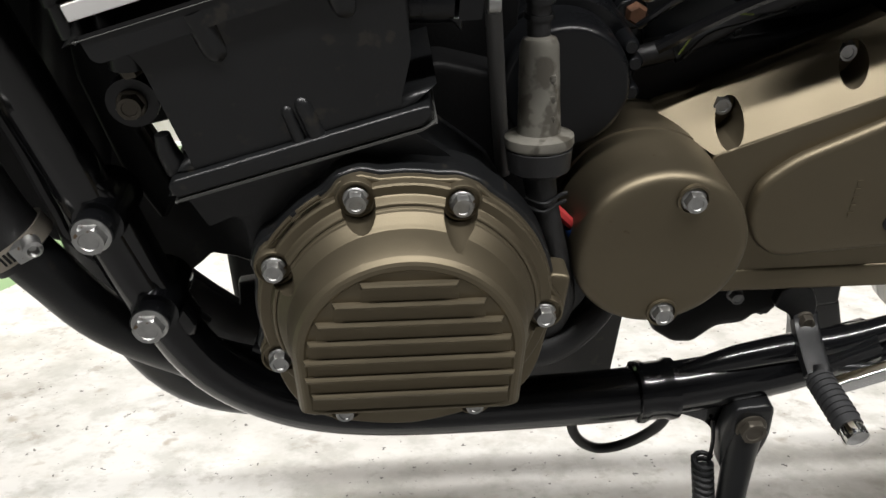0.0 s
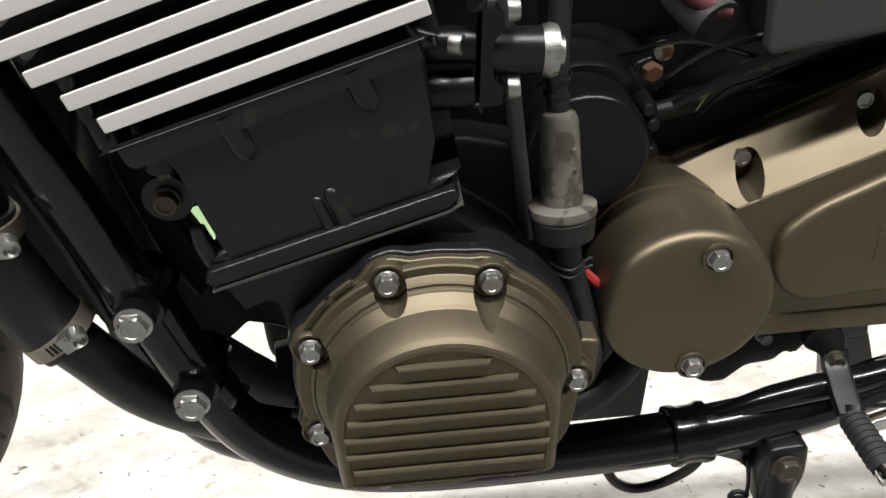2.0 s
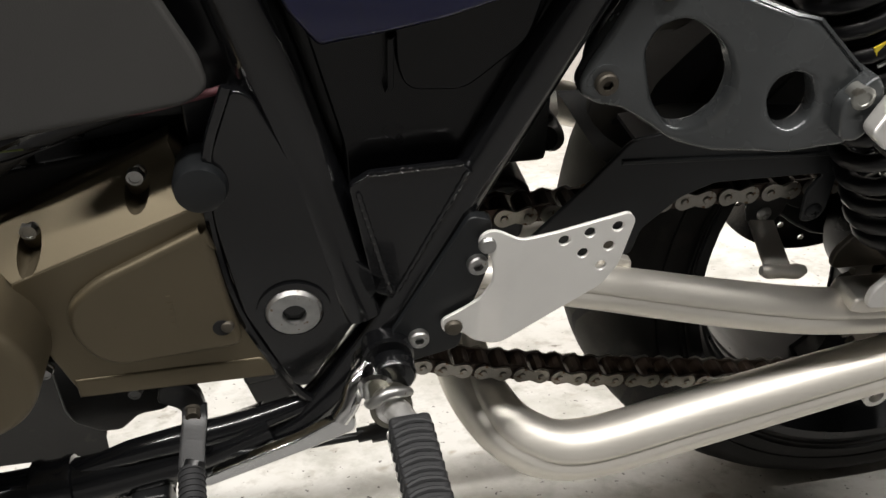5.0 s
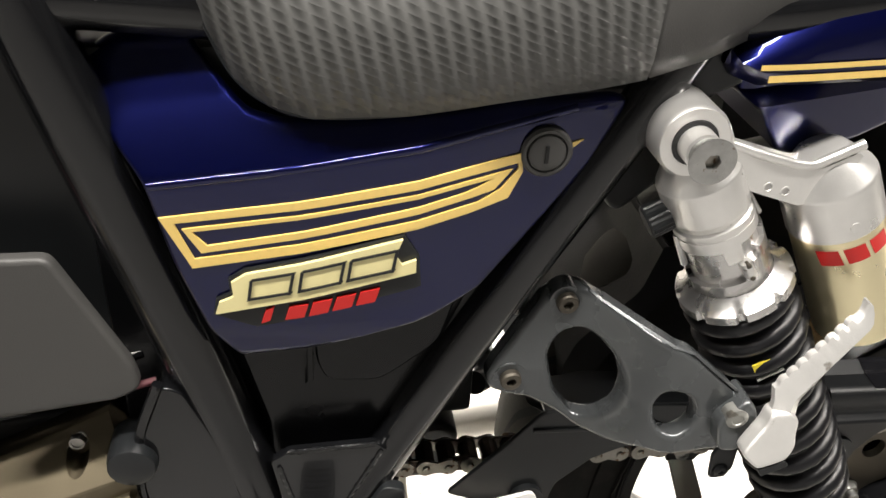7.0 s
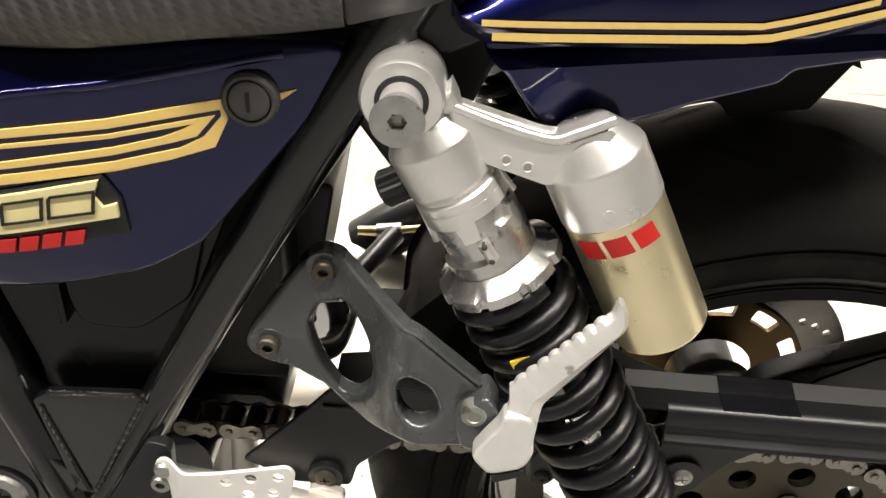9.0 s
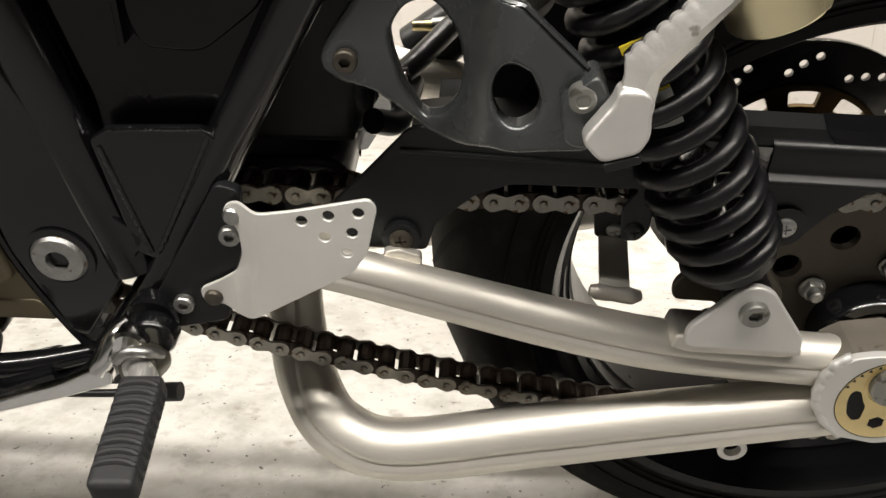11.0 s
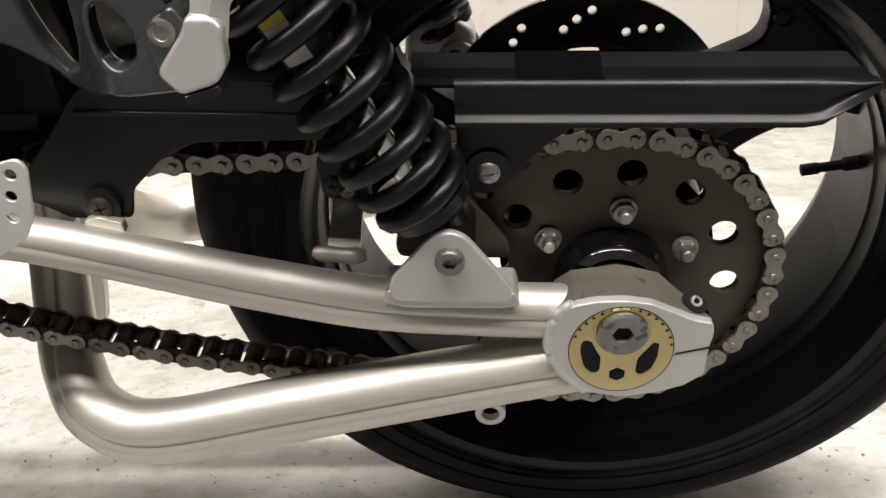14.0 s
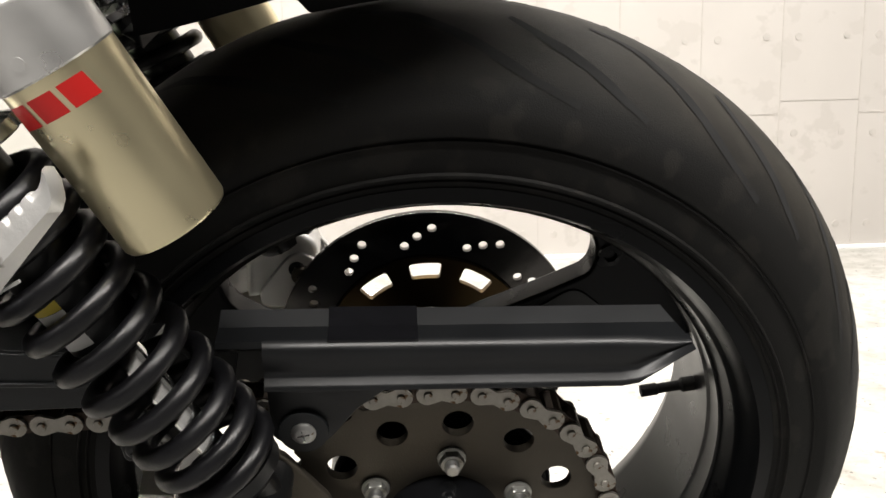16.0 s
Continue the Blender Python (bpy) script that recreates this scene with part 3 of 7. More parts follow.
WORN = dusty_crown(mat("worn_tyre_rubber", (0.0095, 0.0093, 0.0088), 0.70, var=0.34, scale=18, bump=0.3, fine=1100, spots=(0.016, 0.015, 0.0135), spot_scale=35, spot_cut=0.56, spec=0.17), AX, AZ, 0.276, 0.302, (0.050, 0.045, 0.036))
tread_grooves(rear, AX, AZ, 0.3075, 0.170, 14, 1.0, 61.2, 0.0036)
front = wheel("front_wheel", "black cast front wheel with grooved tyre", -0.605, 0.305, 0.302, 0.124, 0.2215, 0.05, 60, bike)
WORNFRONT = dusty_crown(mat("worn_front_rubber", (0.0095, 0.0093, 0.0088), 0.70, var=0.34, scale=18, bump=0.3, fine=1100, spots=(0.016, 0.015, 0.0135), spot_scale=35, spot_cut=0.56, spec=0.17), -0.605, 0.305, 0.270, 0.298, (0.075, 0.066, 0.052))
for whole, worn in ((rear, WORN), (front, WORNFRONT)):
    for child in whole.children:
        if child.name.startswith("tyre"):
            child.data.materials[0] = worn
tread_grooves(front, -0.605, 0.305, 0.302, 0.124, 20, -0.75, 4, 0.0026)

# sprocket, its carrier and bolts
def gear(cx, cz, r, teeth, depth):
    out = []
    for k in range(teeth):
        for f, d in ((-0.5, -1), (-0.28, -0.82), (-0.13, 0.55), (-0.05, 1), (0.05, 1), (0.13, 0.55), (0.28, -0.82)):
            a = 2 * math.pi * (k + f) / teeth
            out.append((cx + (r + depth * d) * math.cos(a), cz + (r + depth * d) * math.sin(a)))
    return out


spr_holes = [ring(AX + 0.078 * math.cos(radians(83 + 30 * k)), AZ + 0.078 * math.sin(radians(83 + 30 * k)), 0.0094, n=20) for k in range(12)]
sprocket = part("sprocket", plate(gear(AX, AZ, 0.1050, 42, 0.0042), -0.1045, -0.0975, holes=[*spr_holes, ring(AX, AZ, 0.034)], bevel=0.0008, steps=1), SPROCKET, rear, "dull steel rear sprocket with round holes", angle=25)
part("carrier", lathe([(0.03, 0.05), (0.06, 0.058), (0.096, 0.060), (0.0970, 0.056), (0.0970, 0.0)], (AX, 0, AZ), OUT, 48), GLOSS, rear)
part("cushion_drum", lathe([(0.02, 0.074), (0.078, 0.074), (0.082, 0.071), (0.082, 0.05)], (AX, 0, AZ), OUT, 48), RIM, rear)
part("dust_seal", lathe([(0.095, 0.038), (0.122, 0.037), (0.126, 0.034), (0.126, 0.027), (0.120, 0.0255), (0.120, 0.018)], (AX, 0, AZ), OUT, 48), GLOSS, rear)
part("spacer", lathe([(0.115, 0.020), (0.150, 0.020), (0.150, 0.0)], (AX, 0, AZ), OUT, 36), BRUSHED, rear)
for k in range(6):
    a = radians(84 + 60 * k)
    bolt(rear, AX + 0.052 * math.cos(a), -0.1055, AZ + 0.052 * math.sin(a), 0.0085, "hex", DULLSTEEL)
    part("nut_stud", lathe([(0.110, 0.0045), (0.117, 0.0045), (0.118, 0.0035), (0.118, 0)], (AX + 0.052 * math.cos(a), 0, AZ + 0.052 * math.sin(a)), OUT, 16), ZINC, rear)
part("valve_stem", lathe([(0, 0.0055), (0.012, 0.0055), (0.014, 0.0038), (0.030, 0.0038), (0.031, 0.0046), (0.043, 0.0046), (0.044, 0)], (1.062, 0.0, 0.334), (-0.985, 0, -0.14), 16), RUBBER, rear, "black rubber tyre valve")

# brake disc on the far side
def arc_slot(at, half, r0, r1):
    """A slot along an arc about the axle, with rounded corners."""
    arc = [radians(at + half * f) for f in (-1, -0.5, 0, 0.5, 1)]
    return rounded([(AX + r1 * math.cos(a), AZ + r1 * math.sin(a)) for a in arc] + [(AX + r0 * math.cos(a), AZ + r0 * math.sin(a)) for a in arc[::-1]], 0.0045, 4)


slots = [arc_slot(91.5 + 32.73 * k, 9.6, 0.0672, 0.0810) for k in range(11)]
carrier = part("disc_carrier", plate(ring(AX, AZ, 0.086, n=60), 0.092, 0.098, holes=[*slots, ring(AX, AZ, 0.04)], bevel=0.0006), DARKGOLD, rear, "dark bronze brake disc carrier with oval slots")
drills = []
for k in range(12):
    for j in range(3):
        a = radians(88 + 30 * k + 6.4 * j)
        r = 0.1105 - 0.0068 * j
        drills.append(ring(AX + r * math.cos(a), AZ + r * math.sin(a), 0.0036, n=12))
part("brake_disc", plate(ring(AX, AZ, 0.1245, n=96), 0.0955, 0.1005, holes=[ring(AX, AZ, 0.0835, n=60), *drills], bevel=0.0004, steps=1), DISC, rear, "drilled steel brake disc")
part("axle_far", lathe([(0.06, 0.026), (0.13, 0.026), (0.14, 0.016), (0.165, 0.016), (0.165, 0)], (AX, 0, AZ), (0, 1, 0), 30), PLASTIC, rear)
cal = part("brake_caliper", plate(rounded([(0.712, 0.348), (0.772, 0.356), (0.776, 0.398), (0.748, 0.418), (0.716, 0.402)], 0.010), 0.122, 0.158, bevel=0.006), SHEET, bike, "dull silver cast rear brake caliper")
bolt(cal, 0.757, 0.121, 0.378, 0.007, "socket", PLASTIC)
part("caliper_bracket", plate(rounded([(0.66, 0.335), (0.74, 0.360), (0.735, 0.385), (0.66, 0.362)], 0.006), 0.128, 0.150, bevel=0.003), CAST, cal)


# ---- chain ----
def chain_path():
    pts = [(0.25, 0.413), (0.35, 0.4095), (0.45, 0.4080), (0.60, 0.4078), (0.70, 0.4090), (0.78, 0.4135)]
    for k in range(41):
        a = radians(97 - k * 4.9)
        pts.append((AX + 0.1062 * math.cos(a), AZ + 0.1062 * math.sin(a)))
    pts += [(0.78, 0.2085), (0.70, 0.219), (0.62, 0.2345), (0.56, 0.2455), (0.50, 0.2605), (0.45, 0.2735), (0.40, 0.2875), (0.33, 0.309), (0.268, 0.327)]
    for k in range(1, 15):
        a = radians(-72 - k * 13.0)
        pts.append((0.25 + 0.043 * math.cos(a), 0.370 + 0.043 * math.sin(a)))
    return pts


def chain_link(outer):
    """One link from the first pin at x = 0 to the second at x = 0.0159: two waisted plates, pins or rollers."""
    p = 0.0159
    lo = []
    for k in range(9):
        a = math.pi / 2 + math.pi * k / 8 + 0.0
        lo.append((0.0070 * math.cos(a), 0.0070 * math.sin(a)))
    ro = [(p - x, -z) for x, z in lo]
    waist = 0.0043 if outer else 0.0062
    loop = lo + [(p / 2, -waist)] + ro + [(p / 2, waist)]
    bm = bmesh.new()
    ys = ((-0.0118, -0.0098), (0.0098, 0.0118)) if outer else ((-0.0092, -0.0072), (0.0072, 0.0092))
    for a, b in ys:
        va = [bm.verts.new((x, a, z)) for x, z in loop]
        vb = [bm.verts.new((x, b, z)) for x, z in loop]
        bm.faces.new(va)
        bm.faces.new(vb[::-1])
        for k in range(len(loop)):
            j = (k + 1) % len(loop)
            bm.faces.new((va[k], vb[k], vb[j], va[j]))
    for x in (0, p):
        if outer:
            lathe([(-0.0132, 0), (-0.0132, 0.0022), (-0.0126, 0.0027), (0.0126, 0.0027), (0.0132, 0.0022), (0.0132, 0)], (x, 0, 0), (0, 1, 0), 10, into=bm)
        else:
            lathe([(-0.0072, 0.0068), (0.0072, 0.0068)], (x, 0, 0), (0, 1, 0), 10, into=bm)
    return finish("chain_link", bm, STEEL if outer else OILY, 30)


def lay_chain():
    pts = chain_path()
    pts.append(pts[0])
    seg = [math.dist(a, b) for a, b in zip(pts, pts[1:])]
    total = sum(seg)
    count = 2 * round(total / 0.015875 / 2)
    step = total / count
    dist = np.concatenate([[0], np.cumsum(seg)])
    at = lambda s: (float(np.interp(s % total, dist, [p[0] for p in pts])), float(np.interp(s % total, dist, [p[1] for p in pts])))
    holder = part("chain", lathe([(0.085, 0.030), (0.085, 0.042), (0.097, 0.042), (0.097, 0.030)], (0.25, 0, 0.370), OUT, 34, close=True), OILY, bike, "steel drive chain, rusty inside, with worn plates")
    kinds = (chain_link(True), chain_link(False))
    shift = 0.004
    for k in range(count):
        a, b = at(k * step + shift), at((k + 1) * step + shift)
        ob = link("chain_link", kinds[k % 2], holder)
        ob.matrix_basis = pose(a[0], -0.101, a[1], 0, -math.degrees(math.atan2(b[1] - a[1], b[0] - a[0])), 0)


lay_chain()

# ---- swingarm ----
def capsule(a, b, flat):
    """A rounded section with one shallow valley along its outer side."""
    out = []
    for k in range(72):
        t = 2 * math.pi * k / 72
        x, y = math.cos(t), math.sin(t)
        y *= 1 - flat * math.exp(-(((x + 0.16) / 0.14) ** 2)) * (1 if y < 0 else 0)
        out.append((x * a, y * b))
    return out


ARM = capsule(1.0, 0.9, 0.145)
swingarm = part("swingarm", tube([(0.34, -0.120, 0.386), (0.42, -0.138, 0.384), (0.50, -0.145, 0.3770), (0.575, -0.145, 0.3565), (0.644, -0.145, 0.3375), (0.714, -0.145, 0.3220), (0.797, -0.145, 0.3150), (0.850, -0.145, 0.3125)],
                [0.015, 0.0155, 0.0155, 0.0168, 0.0178, 0.0182, 0.0185, 0.0190], shape=ARM, n=6, upright=True), BRUSHED, bike, "satin aluminium swingarm tube with welded bracing")
part("lower_brace", tube([(0.450, -0.030, 0.345), (0.452, -0.045, 0.300), (0.457, -0.072, 0.258), (0.469, -0.104, 0.233), (0.494, -0.135, 0.2165), (0.540, -0.146, 0.2075), (0.640, -0.146, 0.2285), (0.740, -0.146, 0.2510), (0.846, -0.146, 0.2730)],
                         [0.020, 0.021, 0.0225, 0.0238, 0.0245, 0.0248, 0.0246, 0.0236, 0.0215], shape=ARM, n=7, upright=True), BRUSHED, swingarm)
part("far_arm", tube([(0.34, 0.12, 0.386), (0.50, 0.140, 0.383), (0.66, 0.145, 0.338), (0.80, 0.145, 0.318), (0.88, 0.145, 0.312)], 0.021, n=5), BRUSHED, swingarm)
part("far_brace", tube([(0.445, 0.030, 0.345), (0.452, 0.072, 0.258), (0.490, 0.135, 0.214), (0.640, 0.146, 0.2255), (0.86, 0.146, 0.275)], 0.0255, n=6), BRUSHED, swingarm)
part("cross_member", tube([(0.430, -0.11, 0.372), (0.430, 0.11, 0.372)], 0.030, 24), GLOSS, swingarm)
part("pivot_housing", plate(rounded([(0.405, 0.3600), (0.402, 0.4050), (0.420, 0.4155), (0.492, 0.4165), (0.506, 0.4040), (0.500, 0.3620)], 0.008), -0.078, 0.078, bevel=0.006), SATIN, swingarm)
part("web", plate(rounded([(0.400, 0.310), (0.462, 0.315), (0.4575, 0.2372), (0.4480, 0.1950), (0.4380, 0.1850), (0.4154, 0.2070), (0.4043, 0.2288)], 0.004), -0.006, 0.006, bevel=0.002), SHEET, swingarm)
DULLED = mat("dulled_alloy", (0.34, 0.31, 0.26), 0.46, metal=0.7, var=0.18, scale=45, bump=0.12, fine=500, spots=(0.20, 0.17, 0.13), spot_scale=60, spot_cut=0.66)
block = [(0.8483, 0.3372), (0.8657, 0.3375), (0.8813, 0.3348), (0.8978, 0.3267), (0.9085, 0.3214), (0.9197, 0.3186), (0.9209, 0.3104), (0.9194, 0.2994), (0.9191, 0.2908), (0.9187, 0.2768), (0.9067, 0.2673), (0.8911, 0.2615), (0.8678, 0.2575), (0.8438, 0.2625), (0.8311, 0.2745), (0.8215, 0.2900), (0.8190, 0.3030), (0.8202, 0.3150), (0.8249, 0.3265), (0.8354, 0.3345)]
part("axle_block", plate(rounded(block, 0.002), -0.1668, -0.1600, bevel=0.0010), SHEET, swingarm, "bead-blasted axle clamp block", angle=30)
clamp_back = [(0.8530, -0.125, 0.3330), (0.8647, -0.125, 0.3352), (0.8913, -0.125, 0.3285), (0.9013, -0.135, 0.3231), (0.9120, -0.147, 0.3191), (0.9205, -0.158, 0.3165)] + [(x, -0.130, z) for x, z in block[6:]]
part("clamp_boss", loft([[(0.868 + (x - 0.868) * 0.992, -0.1625, 0.2975 + (z - 0.2975) * 0.992) for x, z in block], clamp_back]), DULLED, swingarm, angle=24)
# black strip painted for the shade inside the slit
part("clamp_slit", plate([(0.8985, 0.2943), (0.9205, 0.2995), (0.9205, 0.3009), (0.8985, 0.2955)], -0.1672, -0.130, bevel=0.0001), SHADE_AND_MARK, swingarm)
wr = random.Random(3)
bead = [(x + 0.0006 * wr.random(), -0.1630 - 0.0012 * wr.random(), z + 0.0008 * wr.random()) for i in (14, 15, 16, 17, 18, 19) for f in (0, 0.2, 0.4, 0.6, 0.8) for x, z in [((1 - f) * block[i - 1][0] + f * block[i][0], (1 - f) * block[i - 1][1] + f * block[i][1])]]
part("weld_bead", tube(bead, [0.0032 + 0.0006 * wr.random() for p in bead], 10, 2), SHEET, swingarm)
slot_front = rounded([(0.8418, 0.3075), (0.8462, 0.3062), (0.8490, 0.2990), (0.8524, 0.2930), (0.8520, 0.2812), (0.8472, 0.2800), (0.8422, 0.2858), (0.8398, 0.2960), (0.8396, 0.3035)], 0.0022)
slot_rear = rounded([(0.8880, 0.3040), (0.8878, 0.2930), (0.8845, 0.2830), (0.8785, 0.2780), (0.8750, 0.2800), (0.8757, 0.2915), (0.8805, 0.2985), (0.8845, 0.3045)], 0.0022)
part("axle_adjuster", plate(ring(0.8648, 0.2985, 0.0325, 0.0345, n=64), -0.1674, -0.1580, holes=[slot_front, slot_rear, [(0.8635 + 0.0056 * math.cos(t), 0.2785 + 0.0056 * math.sin(t)) for t in (math.pi / 6 + math.pi / 3 * k for k in range(6))]], bevel=0.0008), GOLD, swingarm, "gold machined eccentric chain adjuster")
ticks = bmesh.new()
for k in range(15):
    a = radians(8 + 150 * k / 14)
    lathe([(0.1670, 0.0014), (0.1678, 0.0014), (0.1678, 0)], (0.8648 + 0.0312 * math.cos(a), 0, 0.2985 + 0.0332 * math.sin(a)), OUT, 3, into=ticks)
part("index_marks", ticks, SHADE_AND_MARK, swingarm)
# black sheet whose rim shows as the shaded gap round the adjuster
part("adjuster_gap", plate(ring(0.8648, 0.2985, 0.0330, 0.0350, n=64), -0.16705, -0.160, bevel=0.0001), SHADE_AND_MARK, swingarm)
part("axle_end", lathe([(0.160, 0.0160), (0.1715, 0.0158), (0.1725, 0.0146), (0.1722, 0.0090), (0.1715, 0.0068), (0.1660, 0.0066), (0.1660, 0)], (0.8645, 0, 0.3145), OUT, 36, shapes={4: hexagon, 5: hexagon}), DULLSTEEL, swingarm, "grey plated axle end with a deep hexagon socket", angle=30)
part("axle_collar", lathe([(0.160, 0.0186), (0.1680, 0.0184), (0.1682, 0.0172), (0.1660, 0.0166), (0.1660, 0.0150)], (0.8645, 0, 0.3140), OUT, 36), GOLD, swingarm)
# flat black discs stand for the shade in the socket and the bolt recess
part("axle_hole_shade", lathe([(0.1672, 0.0066), (0.1680, 0.0066), (0.1680, 0)], (0.8645, 0, 0.3145), OUT, 12), SHADE_AND_MARK, swingarm)
part("bolt_recess_shade", lathe([(0, 0.0084), (0.0030, 0.0084), (0.0030, 0)], (0.9105, -0.1490, 0.3205), (0.45, -0.25, 0.85), 24), SHADE_AND_MARK, swingarm)
bolt(swingarm, 0.9107, -0.1488, 0.3200, 0.0042, "socket", DULLSTEEL, (-60, 0, 25))
shock_tab = rounded([(0.7245, 0.343), (0.7235, 0.357), (0.7495, 0.3885), (0.7600, 0.393), (0.7705, 0.3885), (0.7965, 0.3520), (0.7970, 0.3400)], 0.006)
part("shock_bracket", plate(shock_tab, -0.1705, -0.1645, bevel=0.0016), SHEET, swingarm, "flat aluminium shock mounting bracket")
part("shock_bracket_inner", plate(shock_tab, -0.124, -0.118, bevel=0.0016), SPROCKET, swingarm)
part("bracket_foot", plate(rounded([(0.718, 0.336), (0.7205, 0.346), (0.7995, 0.3420), (0.802, 0.332), (0.79, 0.330), (0.73, 0.332)], 0.003), -0.1635, -0.135, bevel=0.002), BRUSHED, swingarm)
part("far_shock_bracket", plate(shock_tab, 0.118, 0.124, bevel=0.0016), SHEET, swingarm)
part("far_shock_bracket", plate(shock_tab, 0.1645, 0.1705, bevel=0.0016), SHEET, swingarm)
bolt(swingarm, 0.7608, 0.117, 0.3735, 0.0085, "socket", SPROCKET)
bolt(swingarm, 0.7608, -0.1705, 0.3735, 0.0088, "socket", DULLSTEEL)
part("guard_stay", loft([[(0.6772, -0.1165, 0.3440), (0.6982, -0.1165, 0.3410), (0.6982, -0.1140, 0.3385), (0.6772, -0.1140, 0.3410)], [(0.6785, -0.0765, 0.3625), (0.6986, -0.0765, 0.3600), (0.6986, -0.0738, 0.3575), (0.6785, -0.0738, 0.3600)], [(0.6785, -0.0745, 0.3800), (0.6995, -0.0745, 0.3790), (0.6995, -0.0718, 0.3790), (0.6785, -0.0718, 0.3800)]]), BRUSHED, swingarm, "flat metal chain guard stay", angle=20)
part("stay_clip", plate(rounded([(0.6725, 0.3830), (0.7075, 0.3820), (0.7045, 0.3660), (0.6990, 0.3585), (0.6755, 0.3600)], 0.003), -0.0785, -0.0760, bevel=0.0008), GUARD, swingarm)
bolt(swingarm, 0.6886, -0.0785, 0.3665, 0.0058, "cross", ZINC)
part("stay_weld", tube([(0.6695, -0.121, 0.3470), (0.675, -0.122, 0.3460), (0.686, -0.123, 0.3450), (0.697, -0.123, 0.3440), (0.7040, -0.122, 0.3440)], [0.0035, 0.0058, 0.0050, 0.0060, 0.0036], 14, 3), BRUSHED, swingarm)
part("guide_tab", plate(rounded([(0.5345, 0.3860), (0.5440, 0.3885), (0.5580, 0.3835), (0.5585, 0.3764), (0.5332, 0.3781)], 0.002), -0.1400, -0.1330, bevel=0.001), BRUSHED, swingarm)
part("hose_loop", lathe([(-0.003, 0.0062), (-0.003, 0.0105), (0.003, 0.0105), (0.003, 0.0062)], (0.782, -0.150, 0.229), OUT, 20, close=True), SHEET, swingarm)
part("guard_boss", lathe([(0.11, 0.012), (0.134, 0.012), (0.134, 0)], (0.545, 0, 0.392), OUT, 24), PLASTIC, swingarm)
bolt(swingarm, 0.545, -0.1340, 0.392, 0.0075, "cross", SPROCKET)

# ---- chain guard ----
def guard_skin(x0, x1, thick):
    """The guard's rounded side: from its top edge over a soft shoulder, in at the waist and out to a lip below; the lip runs up to the top edge at the tail."""
    shape = [(-0.1165, 0.0006), (-0.1196, -0.0006), (-0.1218, -0.0030), (-0.1228, -0.0066), (-0.1230, -0.0110), (-0.1224, -0.0155), (-0.1222, -0.0178), (-0.1236, -0.0200), (-0.1268, -0.0222), (-0.1284, -0.0240), (-0.1282, -0.0256)]
    rings = []
    for k in range(25):
        x = x0 + (x1 - x0) * k / 24
        top = 0.4625 - 0.030 * (x - 0.768)
        low = 1.0 if x < 0.972 else max(0.05, 1.0 - (x - 0.972) / (x1 - 0.972) * 0.95)
        out = [(x, y, top + dz * low) for y, dz in shape]
        rings.append(out + [(x, y + thick, z) for x, y, z in out[::-1]])
    return loft(rings)


def guard_top(x0, x1, lift, thick, back, taper):
    """The nearly level top of the guard, in two facets behind its crease; the far edge ends earlier than the near one."""
    rows = [(-0.1190, -0.0030, 1.0), (-0.1172, 0.0002, 1.0), (-0.1035, 0.0011, 0.6), (back, 0.0057, 0.0)]
    bm = bmesh.new()
    rings = []
    for f in (0, 0.25, 0.5, 0.75, 1):
        up, low = [], []
        for y, dz, reach in rows:
            x = x0 + (x1 - taper * (1 - reach) - x0) * f
            z = 0.4625 - 0.030 * (x - 0.768) + dz
            up.append(bm.verts.new((x, y - lift, z + lift)))
            low.append(bm.verts.new((x, y - lift + thick * 0.6, z + lift - thick)))
        rings.append(up + low[::-1])
    for p, q in zip(rings, rings[1:]):
        for i in range(8):
            j = (i + 1) % 8
            bm.faces.new((p[i], p[j], q[j], q[i]))
    bm.faces.new(rings[0])
    bm.faces.new(rings[-1][::-1])
    bmesh.ops.recalc_face_normals(bm, faces=bm.faces[:])
    return bm


rear_guard = rounded([(0.7655, 0.400), (0.7655, 0.4560), (0.800, 0.4550), (0.880, 0.4450), (0.870, 0.4380), (0.836, 0.4330), (0.815, 0.4170), (0.801, 0.399), (0.790, 0.3890), (0.775, 0.391)], 0.003)
guard = part("chain_guard", plate(rear_guard, -0.1210, -0.1180, bevel=0.0010), GUARD, bike, "black plastic chain guard with a sticker")
part("guard_top", guard_top(0.7400, 1.0035, 0.0, 0.0025, -0.0920, 0.010), GUARD, guard, angle=12)
part("guard_side", guard_skin(0.7655, 1.0045, 0.0022), GUARD, guard, angle=60)
part("screw_pad", lathe([(0.118, 0.0145), (0.1245, 0.0140), (0.1245, 0)], (0.784, 0, 0.4045), OUT, 28), PLASTIC, guard)
bolt(guard, 0.784, -0.1245, 0.4045, 0.0072, "cross", ZINC)
FILM = mat("glossy_black_film", (0.006, 0.006, 0.007), 0.10, var=0.3, scale=90, bump=0.8, fine=90, coat=1.0)
sticker = part("warning_sticker", guard_top(0.801, 0.851, 0.0007, 0.0005, -0.0905, 0.0), FILM, guard, "shiny black warning sticker with unreadable print", angle=12)
for k in range(4):
    for z, y in ((0.46600, -0.0950), (0.46440, -0.0990), (0.46310, -0.1025), (0.46190, -0.1120)):
        bar = box((0.806 + 0.0105 * k, y - 0.0007, z + 0.0002 - 0.03 * (0.0105 * k + 0.03)), (0.8090 + 0.0105 * k + 0.0052 * ((k * 7 + int(y * 9000)) % 5) / 4, y + 0.0005, z + 0.0007 - 0.03 * (0.0105 * k + 0.03)), 0)
        part("print_bar", bar, PLASTIC, sticker)
